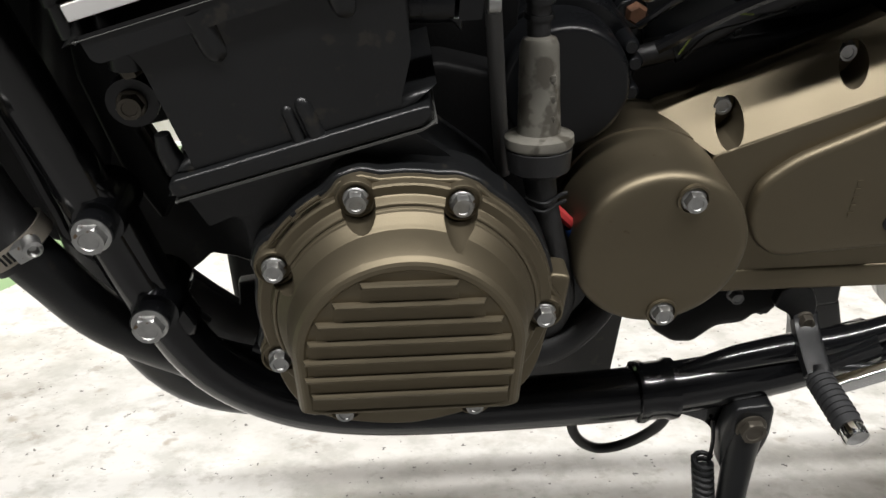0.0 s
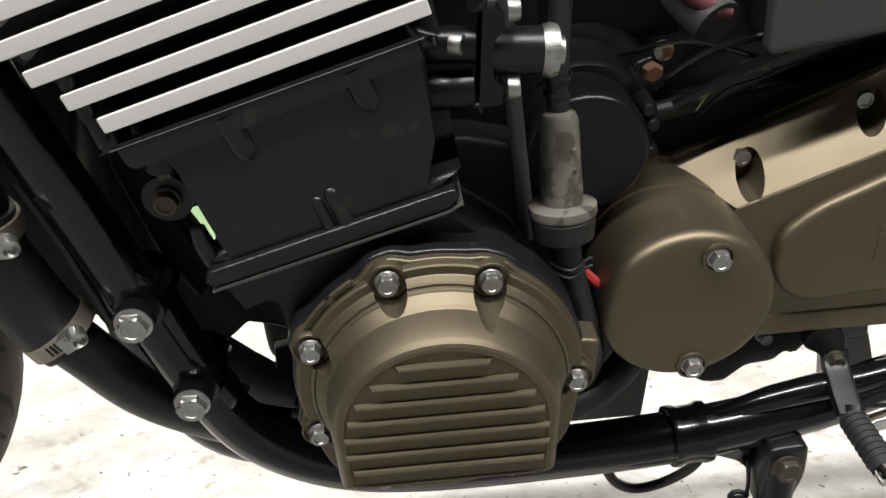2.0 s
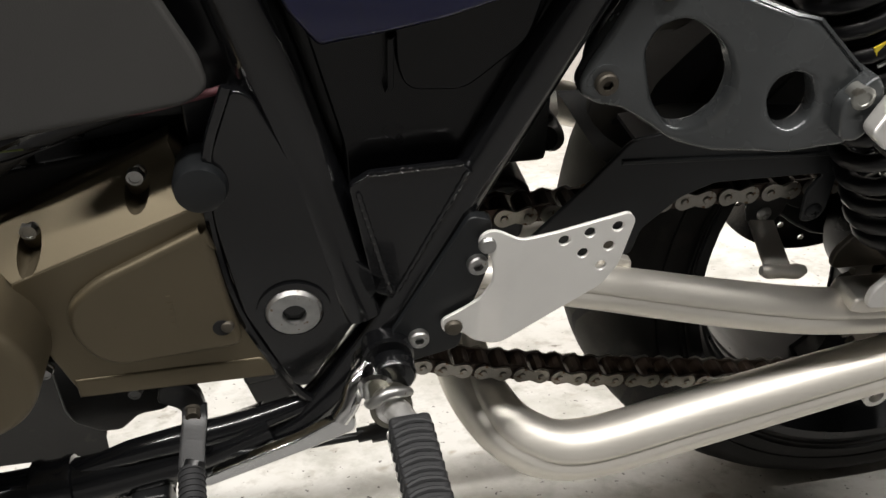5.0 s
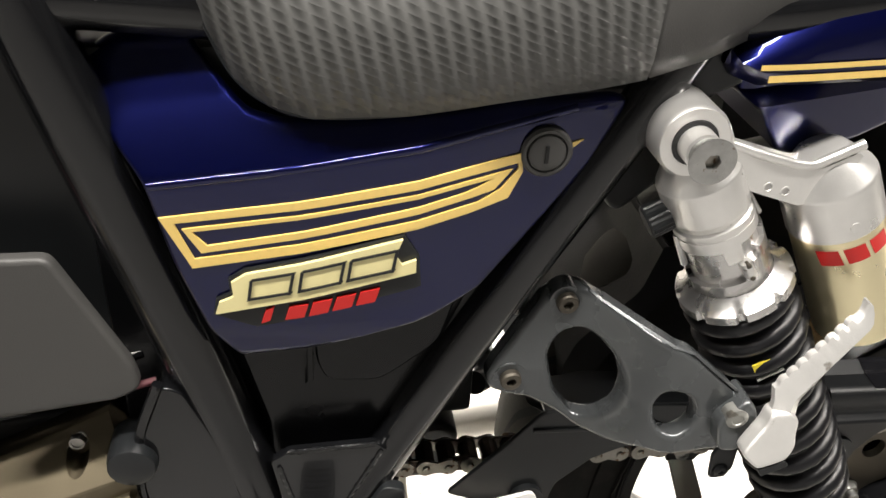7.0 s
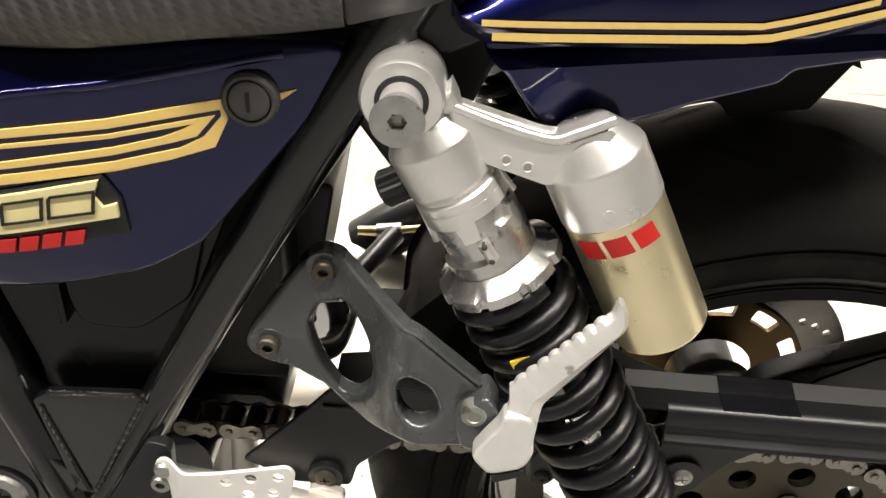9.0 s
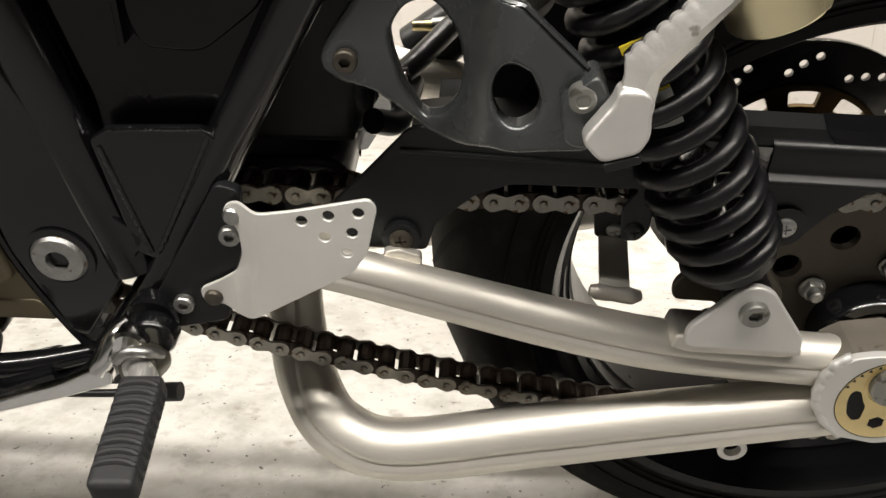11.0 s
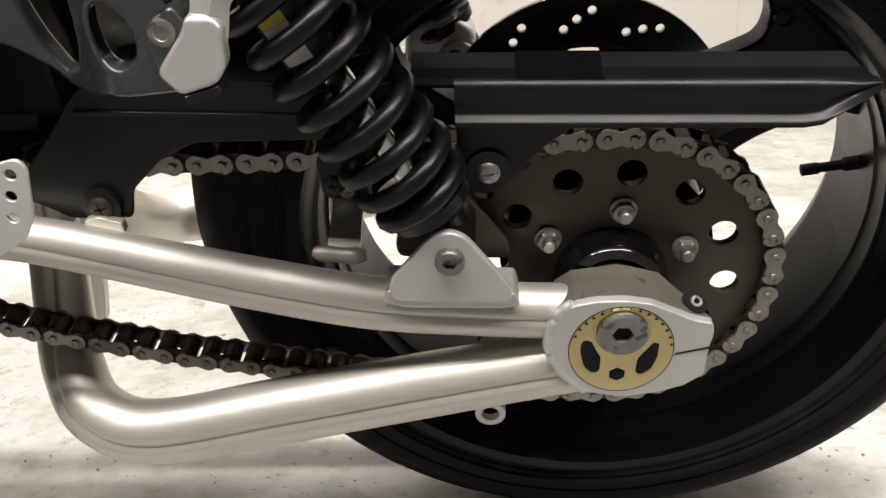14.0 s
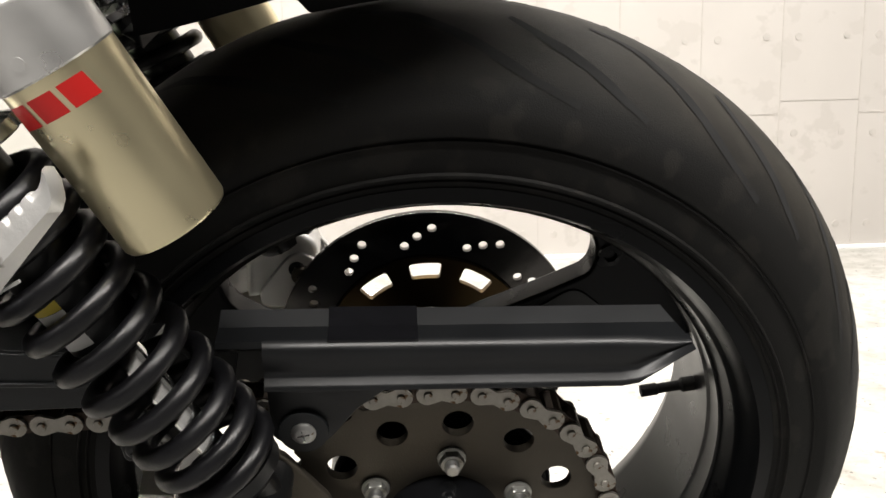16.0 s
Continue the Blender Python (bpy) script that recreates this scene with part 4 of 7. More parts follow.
front_guard = rounded([(0.488, 0.400), (0.525, 0.440), (0.550, 0.4690), (0.585, 0.4740), (0.700, 0.4640), (0.7000, 0.402), (0.694, 0.3935), (0.683, 0.3935), (0.681, 0.4180), (0.690, 0.4320), (0.612, 0.4325), (0.590, 0.4235), (0.566, 0.401), (0.561, 0.381), (0.522, 0.3815), (0.505, 0.392)], 0.004)
fg = part("front_chain_guard", plate(front_guard, -0.1295, -0.1260, bevel=0.0012), PLASTIC, bike, "black plastic front chain guard")
part("rib", plate([(0.545, 0.4535), (0.699, 0.4465), (0.699, 0.4485), (0.545, 0.4560)], -0.1315, -0.129, bevel=0.0008), PLASTIC, fg)
part("shelf", plate([(0.552, 0.4700), (0.586, 0.4750), (0.700, 0.4650), (0.700, 0.4625), (0.586, 0.4725), (0.552, 0.4675)], -0.128, -0.095, bevel=0.0005), PLASTIC, fg)
bolt(fg, 0.6905, -0.1295, 0.4020, 0.006, "cross", PLASTIC)

# ---- front fork, between the front wheel and the frame ----
for side in (-1, 1):
    leg = part("fork_leg", tube([(-0.620, side * 0.095, 0.290), (-0.520, side * 0.095, 0.520)], 0.026, 20), SATIN, front)
    part("fork_tube", tube([(-0.525, side * 0.095, 0.510), (-0.395, side * 0.095, 0.810)], 0.0205, 20), CHROME, front)
part("fork_yoke", box((-0.455, -0.125, 0.685), (-0.405, 0.125, 0.715), 0.008), SATIN, front)
part("front_axle", tube([(-0.605, -0.125, 0.305), (-0.605, 0.125, 0.305)], 0.011, 16), ZINC, front)


# ---- frame ----
def pipe(name, pts, r, parent, label="", seg=18, n=6, material=None):
    return part(name, tube(pts, r, seg, n), material or GLOSS, parent, label)


frame_main = pipe("frame", [(0.262, -0.118, 0.790), (0.282, -0.128, 0.715), (0.325, -0.137, 0.572), (0.347, -0.139, 0.490), (0.366, -0.140, 0.410), (0.376, -0.141, 0.372)], 0.0185, bike, "glossy black steel tube frame")
pipe("rear_leg", [(0.62, -0.135, 0.765), (0.575, -0.141, 0.690), (0.520, -0.143, 0.597), (0.490, -0.143, 0.544), (0.455, -0.144, 0.480), (0.421, -0.145, 0.418), (0.385, -0.146, 0.354), (0.338, -0.148, 0.290), (0.302, -0.150, 0.272)], 0.0138, frame_main)
pipe("lower_tube", [(-0.205, -0.165, 0.640), (-0.187, -0.180, 0.580), (-0.1665, -0.184, 0.515), (-0.150, -0.184, 0.462), (-0.134, -0.184, 0.408), (-0.118, -0.184, 0.360), (-0.097, -0.182, 0.316), (-0.062, -0.178, 0.285), (-0.015, -0.172, 0.2665), (0.06, -0.168, 0.2610), (0.16, -0.164, 0.2620), (0.25, -0.158, 0.2720), (0.31, -0.152, 0.287)],
     [0.0135, 0.0135, 0.0135, 0.0138, 0.014, 0.014, 0.0143, 0.0150, 0.0158, 0.0165, 0.0168, 0.0165, 0.0150], frame_main, n=5)
pipe("far_lower_tube", [(-0.205, 0.165, 0.640), (-0.150, 0.184, 0.462), (-0.097, 0.182, 0.316), (-0.015, 0.172, 0.2665), (0.16, 0.164, 0.2620), (0.31, 0.152, 0.287), (0.385, 0.146, 0.354), (0.455, 0.144, 0.480), (0.575, 0.141, 0.690)], 0.0145, frame_main)
pipe("brace_strap", [(0.185, -0.163, 0.2760), (0.220, -0.162, 0.2850), (0.255, -0.160, 0.2900), (0.290, -0.156, 0.2915), (0.340, -0.149, 0.300)], [0.005, 0.0085, 0.0095, 0.0095, 0.007], frame_main)
part("pivot_plate", plate(rounded([(0.3155, 0.535), (0.300, 0.497), (0.2955, 0.455), (0.304, 0.388), (0.329, 0.322), (0.338, 0.320), (0.392, 0.402), (0.372, 0.420), (0.345, 0.480), (0.325, 0.530)], 0.006), -0.1565, -0.128, bevel=0.002), GLOSS, frame_main)
part("plate_rim", tube([(0.3130, -0.1540, 0.535), (0.2985, -0.1540, 0.497), (0.2940, -0.1540, 0.455), (0.3020, -0.1540, 0.388), (0.3280, -0.1540, 0.322), (0.345, -0.154, 0.300)], 0.0032, 8), GLOSS, frame_main)
part("gusset", plate(rounded([(0.372, 0.470), (0.3835, 0.4775), (0.437, 0.4795), (0.446, 0.470), (0.398, 0.385), (0.384, 0.392)], 0.003), -0.1565, -0.150, bevel=0.0012), GLOSS, frame_main)
for a, b in (((0.383, 0.4775), (0.437, 0.4795)), ((0.440, 0.474), (0.398, 0.392)), ((0.377, 0.466), (0.394, 0.392)), ((0.350, 0.305), (0.388, 0.352))):
    wob = random.Random(8)
    pts = [(a[0] + (b[0] - a[0]) * t / 24, -0.1565 - 0.0004 * wob.random(), a[1] + (b[1] - a[1]) * t / 24 + 0.0004 * wob.random()) for t in range(25)]
    part("weld_seam", tube(pts, [0.0013 + 0.0007 * (k % 2) for k in range(25)], 8, 2), GLOSS, frame_main)
part("tube_collar", lathe([(-0.014, 0.0168), (-0.013, 0.0195), (-0.009, 0.0200), (-0.006, 0.0185), (0.004, 0.0185), (0.008, 0.0200), (0.012, 0.0195), (0.013, 0.0168)], (0.170, -0.1635, 0.2630), (1, 0.04, 0.04), 24), GLOSS, frame_main)
part("tank_rail", tube([(0.10, -0.10, 0.735), (0.27, -0.12, 0.745), (0.45, -0.13, 0.735), (0.62, -0.135, 0.740), (0.80, -0.125, 0.760)], 0.015), GLOSS, frame_main)
cap = part("axle_cap", lathe([(0.135, 0.0145), (0.158, 0.0148), (0.1630, 0.0135), (0.1645, 0.010), (0.1650, 0)], (0.2925, 0, 0.4795), OUT, 40), PLASTIC, frame_main, "matte black round plastic cap")
part("pivot_nut", lathe([(0.150, 0.0175), (0.158, 0.0175), (0.1605, 0.0155), (0.1612, 0.0105), (0.1608, 0.0074), (0.1520, 0.0072), (0.1520, 0)], (0.3345, 0, 0.3855), OUT, 36, shapes={5: hexagon, 6: hexagon}), ZINC, frame_main, "plated swingarm pivot cap with hexagon socket")
# black disc paints the shade at the bottom of the socket
part("socket_shade", lathe([(0.1518, 0.0066), (0.1532, 0.0066), (0.1532, 0)], (0.3345, 0, 0.3855), OUT, 16), SHADE_AND_MARK, frame_main)
part("pivot_ring", lathe([(0.155, 0.0225), (0.1585, 0.0225), (0.1585, 0.018), (0.155, 0.018)], (0.3345, 0, 0.3855), OUT, 36), GLOSS, frame_main)
for x, z in ((-0.1340, 0.4205), (-0.1165, 0.3660)):
    mount = part("engine_mount_pad", lathe([(0.165, 0.0145), (0.190, 0.0140), (0.198, 0.0120), (0.198, 0)], (x, 0, z), OUT, 24), GLOSS, frame_main)
    part("mount_collar", lathe([(0.196, 0.0100), (0.2065, 0.0100), (0.2065, 0)], (x - 0.001, 0, z - 0.001), OUT, 24), GLOSS, frame_main)
    bolt(frame_main, x - 0.001, -0.2060, z - 0.001, 0.0088)
part("mount_lug", plate(rounded([(-0.146, 0.440), (-0.136, 0.447), (-0.122, 0.428), (-0.109, 0.380), (-0.096, 0.350), (-0.106, 0.338), (-0.126, 0.360), (-0.138, 0.400)], 0.010), -0.194, -0.174, bevel=0.005), GLOSS, frame_main)

# foot control plate, heel guard, rider peg
ctrl = part("footrest_plate", plate(rounded([(0.441, 0.447), (0.455, 0.443), (0.4530, 0.405), (0.442, 0.372), (0.437, 0.345), (0.402, 0.336), (0.379, 0.334), (0.385, 0.350)], 0.005), -0.1625, -0.154, bevel=0.0012), PLASTIC, bike, "black footrest mounting plate")
bolt(ctrl, 0.4462, -0.1625, 0.4128, 0.0065, "socket", ZINC)
bolt(ctrl, 0.4102, -0.1625, 0.3585, 0.0065, "socket", ZINC)


def guard_bend(c):
    t = min(1.0, max(0.0, (c.x - 0.446 - 0.10 * (c.z - 0.40)) / 0.020))
    c.y -= 0.0125 * t * t * (3 - 2 * t)
    return c


GUARDALU = mat("brushed_guard_aluminium", (0.90, 0.89, 0.86), 0.44, metal=0.55, var=0.06, scale=30, bump=0.12, fine=1500)
hg_holes = [ring(x, z, 0.0034, n=16) for x, z in ((0.4935, 0.4365), (0.5088, 0.4405), (0.5256, 0.4430), (0.5060, 0.4260), (0.5216, 0.4295), (0.5182, 0.4155))]
hg_out = rounded([(0.4450, 0.4300), (0.4470, 0.4370), (0.4560, 0.4410), (0.4660, 0.4400), (0.4720, 0.4400), (0.4898, 0.4429), (0.5318, 0.4525), (0.5362, 0.4465), (0.5297, 0.4150), (0.5210, 0.4010), (0.4520, 0.3575), (0.4440, 0.3555), (0.4385, 0.3625), (0.4245, 0.3650), (0.4235, 0.3745), (0.4375, 0.3820), (0.4480, 0.3890), (0.4545, 0.4050), (0.4540, 0.4200)], 0.004)
heel = part("heel_guard", plate(hg_out, -0.1685, -0.1658, holes=hg_holes, bevel=0.0007, cuts_x=[0.440 + 0.0025 * k for k in range(14)], warp=guard_bend), GUARDALU, bike, "bead-blasted aluminium heel guard with drilled holes", angle=50)
bolt(heel, 0.4510, -0.1685, 0.4300, 0.0058, "dome", ZINC)
bolt(heel, 0.4315, -0.1685, 0.3685, 0.0058, "dome", SPROCKET)

peg = part("rider_footrest", lathe([(0.1690, 0.0150), (0.1790, 0.0148), (0.1815, 0.0130), (0.1825, 0.0080), (0.1825, 0)], (0.3915, 0, 0.3420), OUT, 36), GLOSS, bike, "folding rider footrest with ribbed black rubber")
part("hanger_sleeve", lathe([(0.150, 0.0165), (0.1690, 0.0165), (0.1705, 0.0150), (0.1705, 0)], (0.3900, 0, 0.3490), OUT, 30), GLOSS, peg)
FACE = Vector((-0.15, -0.90, 0.42))
part("hinge_saddle", lathe([(-0.020, 0.0), (-0.020, 0.0118), (-0.002, 0.0135), (0.0006, 0.0132), (0.0014, 0.0120), (0.0014, 0.0)], (0.3872, -0.1990, 0.3350), FACE, 36), ZINC2, peg, "yellowed plated footrest hinge")
part("hinge_pin", lathe([(0.0012, 0.0092), (0.0024, 0.0094), (0.0036, 0.0086), (0.0038, 0.0060), (0.0030, 0.0052), (0.0030, 0.0)], (0.3872, -0.1990, 0.3350), FACE, 32), CAST, peg)
part("hinge_strap", tube([(0.3740, -0.1880, 0.3300), (0.3760, -0.2000, 0.3420), (0.3850, -0.2010, 0.3500), (0.3960, -0.1980, 0.3470), (0.4000, -0.1900, 0.3380)], [0.0028, 0.0034, 0.0036, 0.0034, 0.0028], 12, 4), ZINC, peg)
part("knuckle_arm", tube([(0.3900, -0.1980, 0.3345), (0.3945, -0.2130, 0.3330)], [0.0085, 0.0095], 18), CAST, peg)
part("lock_washer", lathe([(0.15, 0.0070), (0.1630, 0.0070), (0.1630, 0)], (0.3735, 0, 0.3360), OUT, 20), ZINC2, peg)
part("steering_head", tube([(-0.415, 0, 0.690), (-0.360, 0, 0.815)], 0.030, 24), GLOSS, frame_main)
part("top_tube", tube([(-0.385, 0, 0.790), (-0.20, -0.05, 0.775), (0.10, -0.10, 0.735)], 0.020, 18), GLOSS, frame_main)
for side in (-1, 1):
    part("head_brace", tube([(-0.395, side * 0.02, 0.715), (-0.300, side * 0.110, 0.690), (-0.205, side * 0.165, 0.640)], 0.0140, 14), GLOSS, frame_main)
PEGY = Vector((-0.055, 0.985, 0.105)).normalized()
PEGX = Vector((0.9985, 0.0558, 0.0)).normalized()
PEGM = Matrix.Translation((0.3955, -0.212, 0.3355)) @ Matrix((PEGX, PEGY, PEGX.cross(PEGY))).transposed().to_4x4()


def rubber_block():
    bm = box((-0.0125, -0.076, -0.009), (0.0135, 0.0, 0.009), 0.0045, seg=3)
    bmesh.ops.transform(bm, matrix=PEGM, verts=bm.verts)
    return bm


part("peg_rubber", rubber_block(), PEGRUB, peg, "worn ribbed black peg rubber")
for k in range(9):
    pts = [(-0.0118, -0.010 - 0.0068 * k, -0.003), (-0.0098, -0.0085 - 0.0068 * k, 0.0078), (0.0005, -0.0065 - 0.0068 * k, 0.0090), (0.0108, -0.0085 - 0.0068 * k, 0.0078), (0.0128, -0.010 - 0.0068 * k, -0.003)]
    part("peg_rib", tube([PEGM @ Vector(q) for q in pts], 0.0021, 8, 3), PEGRUB, peg)
part("peg_core", box((-0.013, -0.074, -0.013), (0.010, 0.002, -0.008), 0.002, turn=PEGM), CAST, peg)
part("feeler_bolt", lathe([(0, 0.004), (0.012, 0.004), (0.012, 0.0055), (0.018, 0.0055), (0.019, 0)], PEGM @ Vector((0.000, -0.064, -0.011)), (0.08, 0.1, -1), 12), STEEL, peg, "rusty peg feeler bolt")

# ---- gear lever, linkage, side stand ----
lever = part("gear_lever", plate(rounded([(0.2412, 0.3165), (0.2440, 0.3290), (0.2540, 0.3345), (0.2640, 0.3285), (0.2690, 0.3180), (0.2705, 0.3040), (0.2560, 0.3020), (0.2535, 0.3090)], 0.0035), -0.1520, -0.1430, bevel=0.0018), SATIN, bike, "black gear lever with ribbed rubber toe piece")
bolt(lever, 0.2625, -0.1520, 0.3065, 0.0056, "hex", SPROCKET)
part("lever_shank", tube([(0.2635, -0.1480, 0.3090), (0.2630, -0.1560, 0.3020), (0.2615, -0.1720, 0.2955), (0.2605, -0.1870, 0.2900)], 1.0, shape=[(0.0080 * a, 0.0038 * b) for a, b in ((-1, -0.7), (-0.7, -1), (0.7, -1), (1, -0.7), (1, 0.7), (0.7, 1), (-0.7, 1), (-1, 0.7))], n=5), SATIN, lever)
part("clamp", lathe([(0.10, 0.0085), (0.1500, 0.0085), (0.1515, 0.0070), (0.1515, 0)], (0.2540, 0, 0.3235), OUT, 20), SATIN, lever)
part("lever_foot", tube([(0.2630, -0.184, 0.292), (0.2610, -0.190, 0.2900), (0.2605, -0.196, 0.2895)], [0.0070, 0.0068, 0.0065], 14), SATIN, lever)
toe = part("toe_rubber", tube([(0.2605, -0.188, 0.2895), (0.2628, -0.226, 0.2860)], 0.0078, 20), PEGRUB, lever, "ribbed black toe rubber")
for k in range(8):
    t = k / 8
    part("toe_rib", lathe([(-0.0008, 0.0075), (-0.0005, 0.0086), (0.0005, 0.0086), (0.0008, 0.0075)], (0.2606 + 0.0021 * t, -0.1905 - 0.034 * t, 0.2893 - 0.0031 * t), (0.06, -1, -0.09), 18), PEGRUB, lever)
part("toe_end", lathe([(0, 0.0070), (0.006, 0.0076), (0.009, 0.0070), (0.0105, 0.004), (0.0108, 0)], (0.2628, -0.226, 0.2860), (0.06, -1, -0.09), 22), CHROME, lever, "bright metal toe piece end")
part("polished_arm", plate(rounded([(0.262, 0.2855), (0.330, 0.3115), (0.352, 0.3240), (0.361, 0.3280), (0.3660, 0.3225), (0.3650, 0.3130), (0.335, 0.3010), (0.268, 0.2775)], 0.004), -0.1935, -0.1855, bevel=0.0015), CHROME, lever, "polished alloy gear lever arm")
part("arm_bend", tube([(0.356, -0.189, 0.3215), (0.362, -0.187, 0.330), (0.368, -0.180, 0.341), (0.376, -0.172, 0.344)], [0.0065, 0.0065, 0.007, 0.009], 14), CHROME, lever)
part("arm_pivot", lathe([(0.158, 0.0115), (0.186, 0.0115), (0.188, 0.0095), (0.188, 0)], (0.379, 0, 0.341), OUT, 24), CHROME, lever)
part("shift_rod", tube([(0.262, -0.165, 0.2780), (0.32, -0.172, 0.2815), (0.395, -0.176, 0.2905)], 0.0028, 10), SATIN, lever)
part("rod_nut", lathe([(-0.005, 0.0), (-0.005, 0.0055), (0.005, 0.0055), (0.005, 0)], (0.372, -0.1745, 0.2880), (1, 0, 0.12), 18, shapes={1: hexagon, 2: hexagon}), SATIN, lever)
part("rod_boot", tube([(0.376, -0.175, 0.2883), (0.400, -0.176, 0.2915)], 0.0065, 14), HOSE, lever)

stand = part("side_stand", tube([(0.2295, -0.176, 0.245), (0.2275, -0.182, 0.222), (0.2230, -0.194, 0.190), (0.2160, -0.214, 0.140), (0.2060, -0.243, 0.082)], [0.0125, 0.0105, 0.0092, 0.0088, 0.0088], 18, 5), SATIN, bike, "black steel side stand, folded out, with its return spring")
part("stand_head", plate(rounded([(0.2160, 0.262), (0.2420, 0.264), (0.2440, 0.236), (0.2370, 0.205), (0.2170, 0.205), (0.2130, 0.236)], 0.007), -0.184, -0.168, bevel=0.003), SATIN, stand)
part("stand_bracket", plate(rounded([(0.176, 0.2490), (0.236, 0.2720), (0.246, 0.250), (0.240, 0.226), (0.214, 0.224), (0.205, 0.236)], 0.005), -0.168, -0.158, bevel=0.002), GLOSS, stand)
bolt(stand, 0.2290, -0.184, 0.2465, 0.0095, "hex", SPROCKET)
part("foot", plate(rounded([(0.186, 0.078), (0.226, 0.078), (0.222, 0.088), (0.190, 0.088)], 0.003), -0.268, -0.222, bevel=0.002), SATIN, stand)
coil = [(0.2065 + 0.0060 * math.cos(t), -0.176 - 0.00036 * t + 0.0060 * math.sin(t), 0.212 - 0.00052 * t) for t in np.arange(0, 2 * math.pi * 22, math.pi / 5)]
part("return_spring", tube(coil, 0.0019, 6, 1), SATIN, stand, "black coil return spring")
part("spring_hook", tube([(0.2115, -0.176, 0.208), (0.2120, -0.174, 0.225), (0.2105, -0.170, 0.240)], 0.0015, 6), SATIN, stand)

FINEDGE = mat("machined_fin_edge", (0.86, 0.85, 0.83), 0.42, metal=0.25, var=0.05, scale=60, bump=0.1, fine=900, stretch=(0.2, 1, 1))

# ---- engine ----
def tilt(u, v):
    """Cylinder axes: u along the cylinder foot, v up the bores."""
    return (-0.084 + 0.959 * u - 0.284 * v, 0.456 + 0.284 * u + 0.959 * v)


def tilted(*uv, r=0.003):
    return rounded([tilt(u, v) for u, v in uv], r)


engine = part("engine_block", plate(tilted((-0.001, -0.004), (0.1030, -0.004), (0.1050, 0.003), (0.1150, 0.021), (0.124, 0.070), (-0.010, 0.070), (-0.0015, 0.050)), -0.2140, 0.214, bevel=0.0045, steps=3), SATIN, bike, "satin black cylinder block with polished fin edges")
part("foot_flange", plate(tilted((-0.010, -0.0095), (0.106, -0.0095), (0.1125, -0.006), (0.1120, -0.0005), (0.106, -0.0003), (-0.007, -0.0003), (-0.0105, -0.003), r=0.0022), -0.2185, 0.2165, bevel=0.0020), SATIN, engine)
x0, z0 = tilt(-0.0055, 0.012)
part("flange_lug", tube([(x0 + 0.003, -0.207, z0 - 0.012), (x0, -0.208, z0 - 0.002), (x0 - 0.001, -0.208, z0 + 0.006)], [0.0055, 0.0048, 0.0035], 14, 3), SATIN, engine)
part("foot_gasket", plate(tilted((-0.010, -0.0112), (0.106, -0.0112), (0.1125, -0.0085), (0.106, -0.0092), (-0.008, -0.0090), r=0.0008), -0.2192, 0.2165, bevel=0.0004), CAST2, engine)
part("top_flange", plate(tilted((-0.012, 0.0545), (0.119, 0.0575), (0.122, 0.0600), (0.122, 0.0735), (-0.017, 0.0735), (-0.0165, 0.0590), r=0.003), -0.2170, 0.217, bevel=0.003), SATIN, engine)
x0, z0 = tilt(-0.004, 0.052)
part("flange_boss", tube([(x0, -0.206, z0 + 0.010), (x0, -0.206, z0 - 0.002)], 0.0080, 18), SATIN, engine)
part("boss_bolt", lathe([(0, 0), (0, 0.0052), (0.0035, 0.0052), (0.0045, 0.0040), (0.0045, 0)], (x0, -0.206, z0 - 0.002), (0.25, 0, -1), 6), SPROCKET, engine)
part("head_gasket", plate(tilted((-0.0165, 0.0682), (0.1215, 0.0682), (0.1215, 0.0690), (-0.0165, 0.0690), r=0.0003), -0.2176, 0.217, bevel=0.0003), CAST2, engine)


def rib_boss(u0, v0, u1, v1, r, y):
    """A round-ended rib, half sunk into the block's face."""
    a, b = tilt(u0, v0), tilt(u1, v1)
    a, b = Vector((a[0], y, a[1])), Vector((b[0], y + 0.0010, b[1]))
    n = (b - a).length
    part("stud_boss", lathe([(0, r), (n - r, r * 0.92), (n - 0.5 * r, r * 0.78), (n - 0.15 * r, r * 0.45), (n, 0)], a, b - a, 18), SATIN, engine)


rib_boss(0.0605, -0.002, 0.0590, 0.0185, 0.0042, -0.2135)
rib_boss(0.0525, -0.002, 0.0520, 0.0165, 0.0032, -0.2138)
rib_boss(0.0330, 0.066, 0.0345, 0.0415, 0.0068, -0.2115)
rib_boss(0.0900, 0.066, 0.0910, 0.0435, 0.0068, -0.2115)
part("head_core", plate(tilted((0.0, 0.0735), (0.115, 0.0735), (0.115, 0.165), (0.0, 0.165)), -0.200, 0.20, bevel=0.002), SATIN, engine)
for k in range(6):
    v = 0.0765 + 0.0136 * k
    lead = -0.0145 - 0.0080 * k
    part("cooling_fin", plate(tilted((lead, v), (0.1290 - 0.004 * (k % 2), v), (0.1290 - 0.004 * (k % 2), v + 0.0076), (lead, v + 0.0076), r=0.001), -0.2175, 0.2175, bevel=0.0008), SATIN, engine)
    part("polished_edge", plate(tilted((lead + 0.001, v + 0.0004), (0.1282 - 0.004 * (k % 2), v + 0.0004), (0.1282 - 0.004 * (k % 2), v + 0.0074), (lead + 0.001, v + 0.0074), r=0.001), -0.2188, -0.2170, bevel=0.0005), FINEDGE, engine, "polished fin edge")
for k in range(3):
    x0, z0 = tilt(-0.017, 0.074 + 0.0136 * k)
    part("fin_lug", tube([(x0, -0.212, z0 - 0.004), (x0 - 0.003, -0.212, z0 + 0.010)], 0.0042, 10), SATIN, engine)
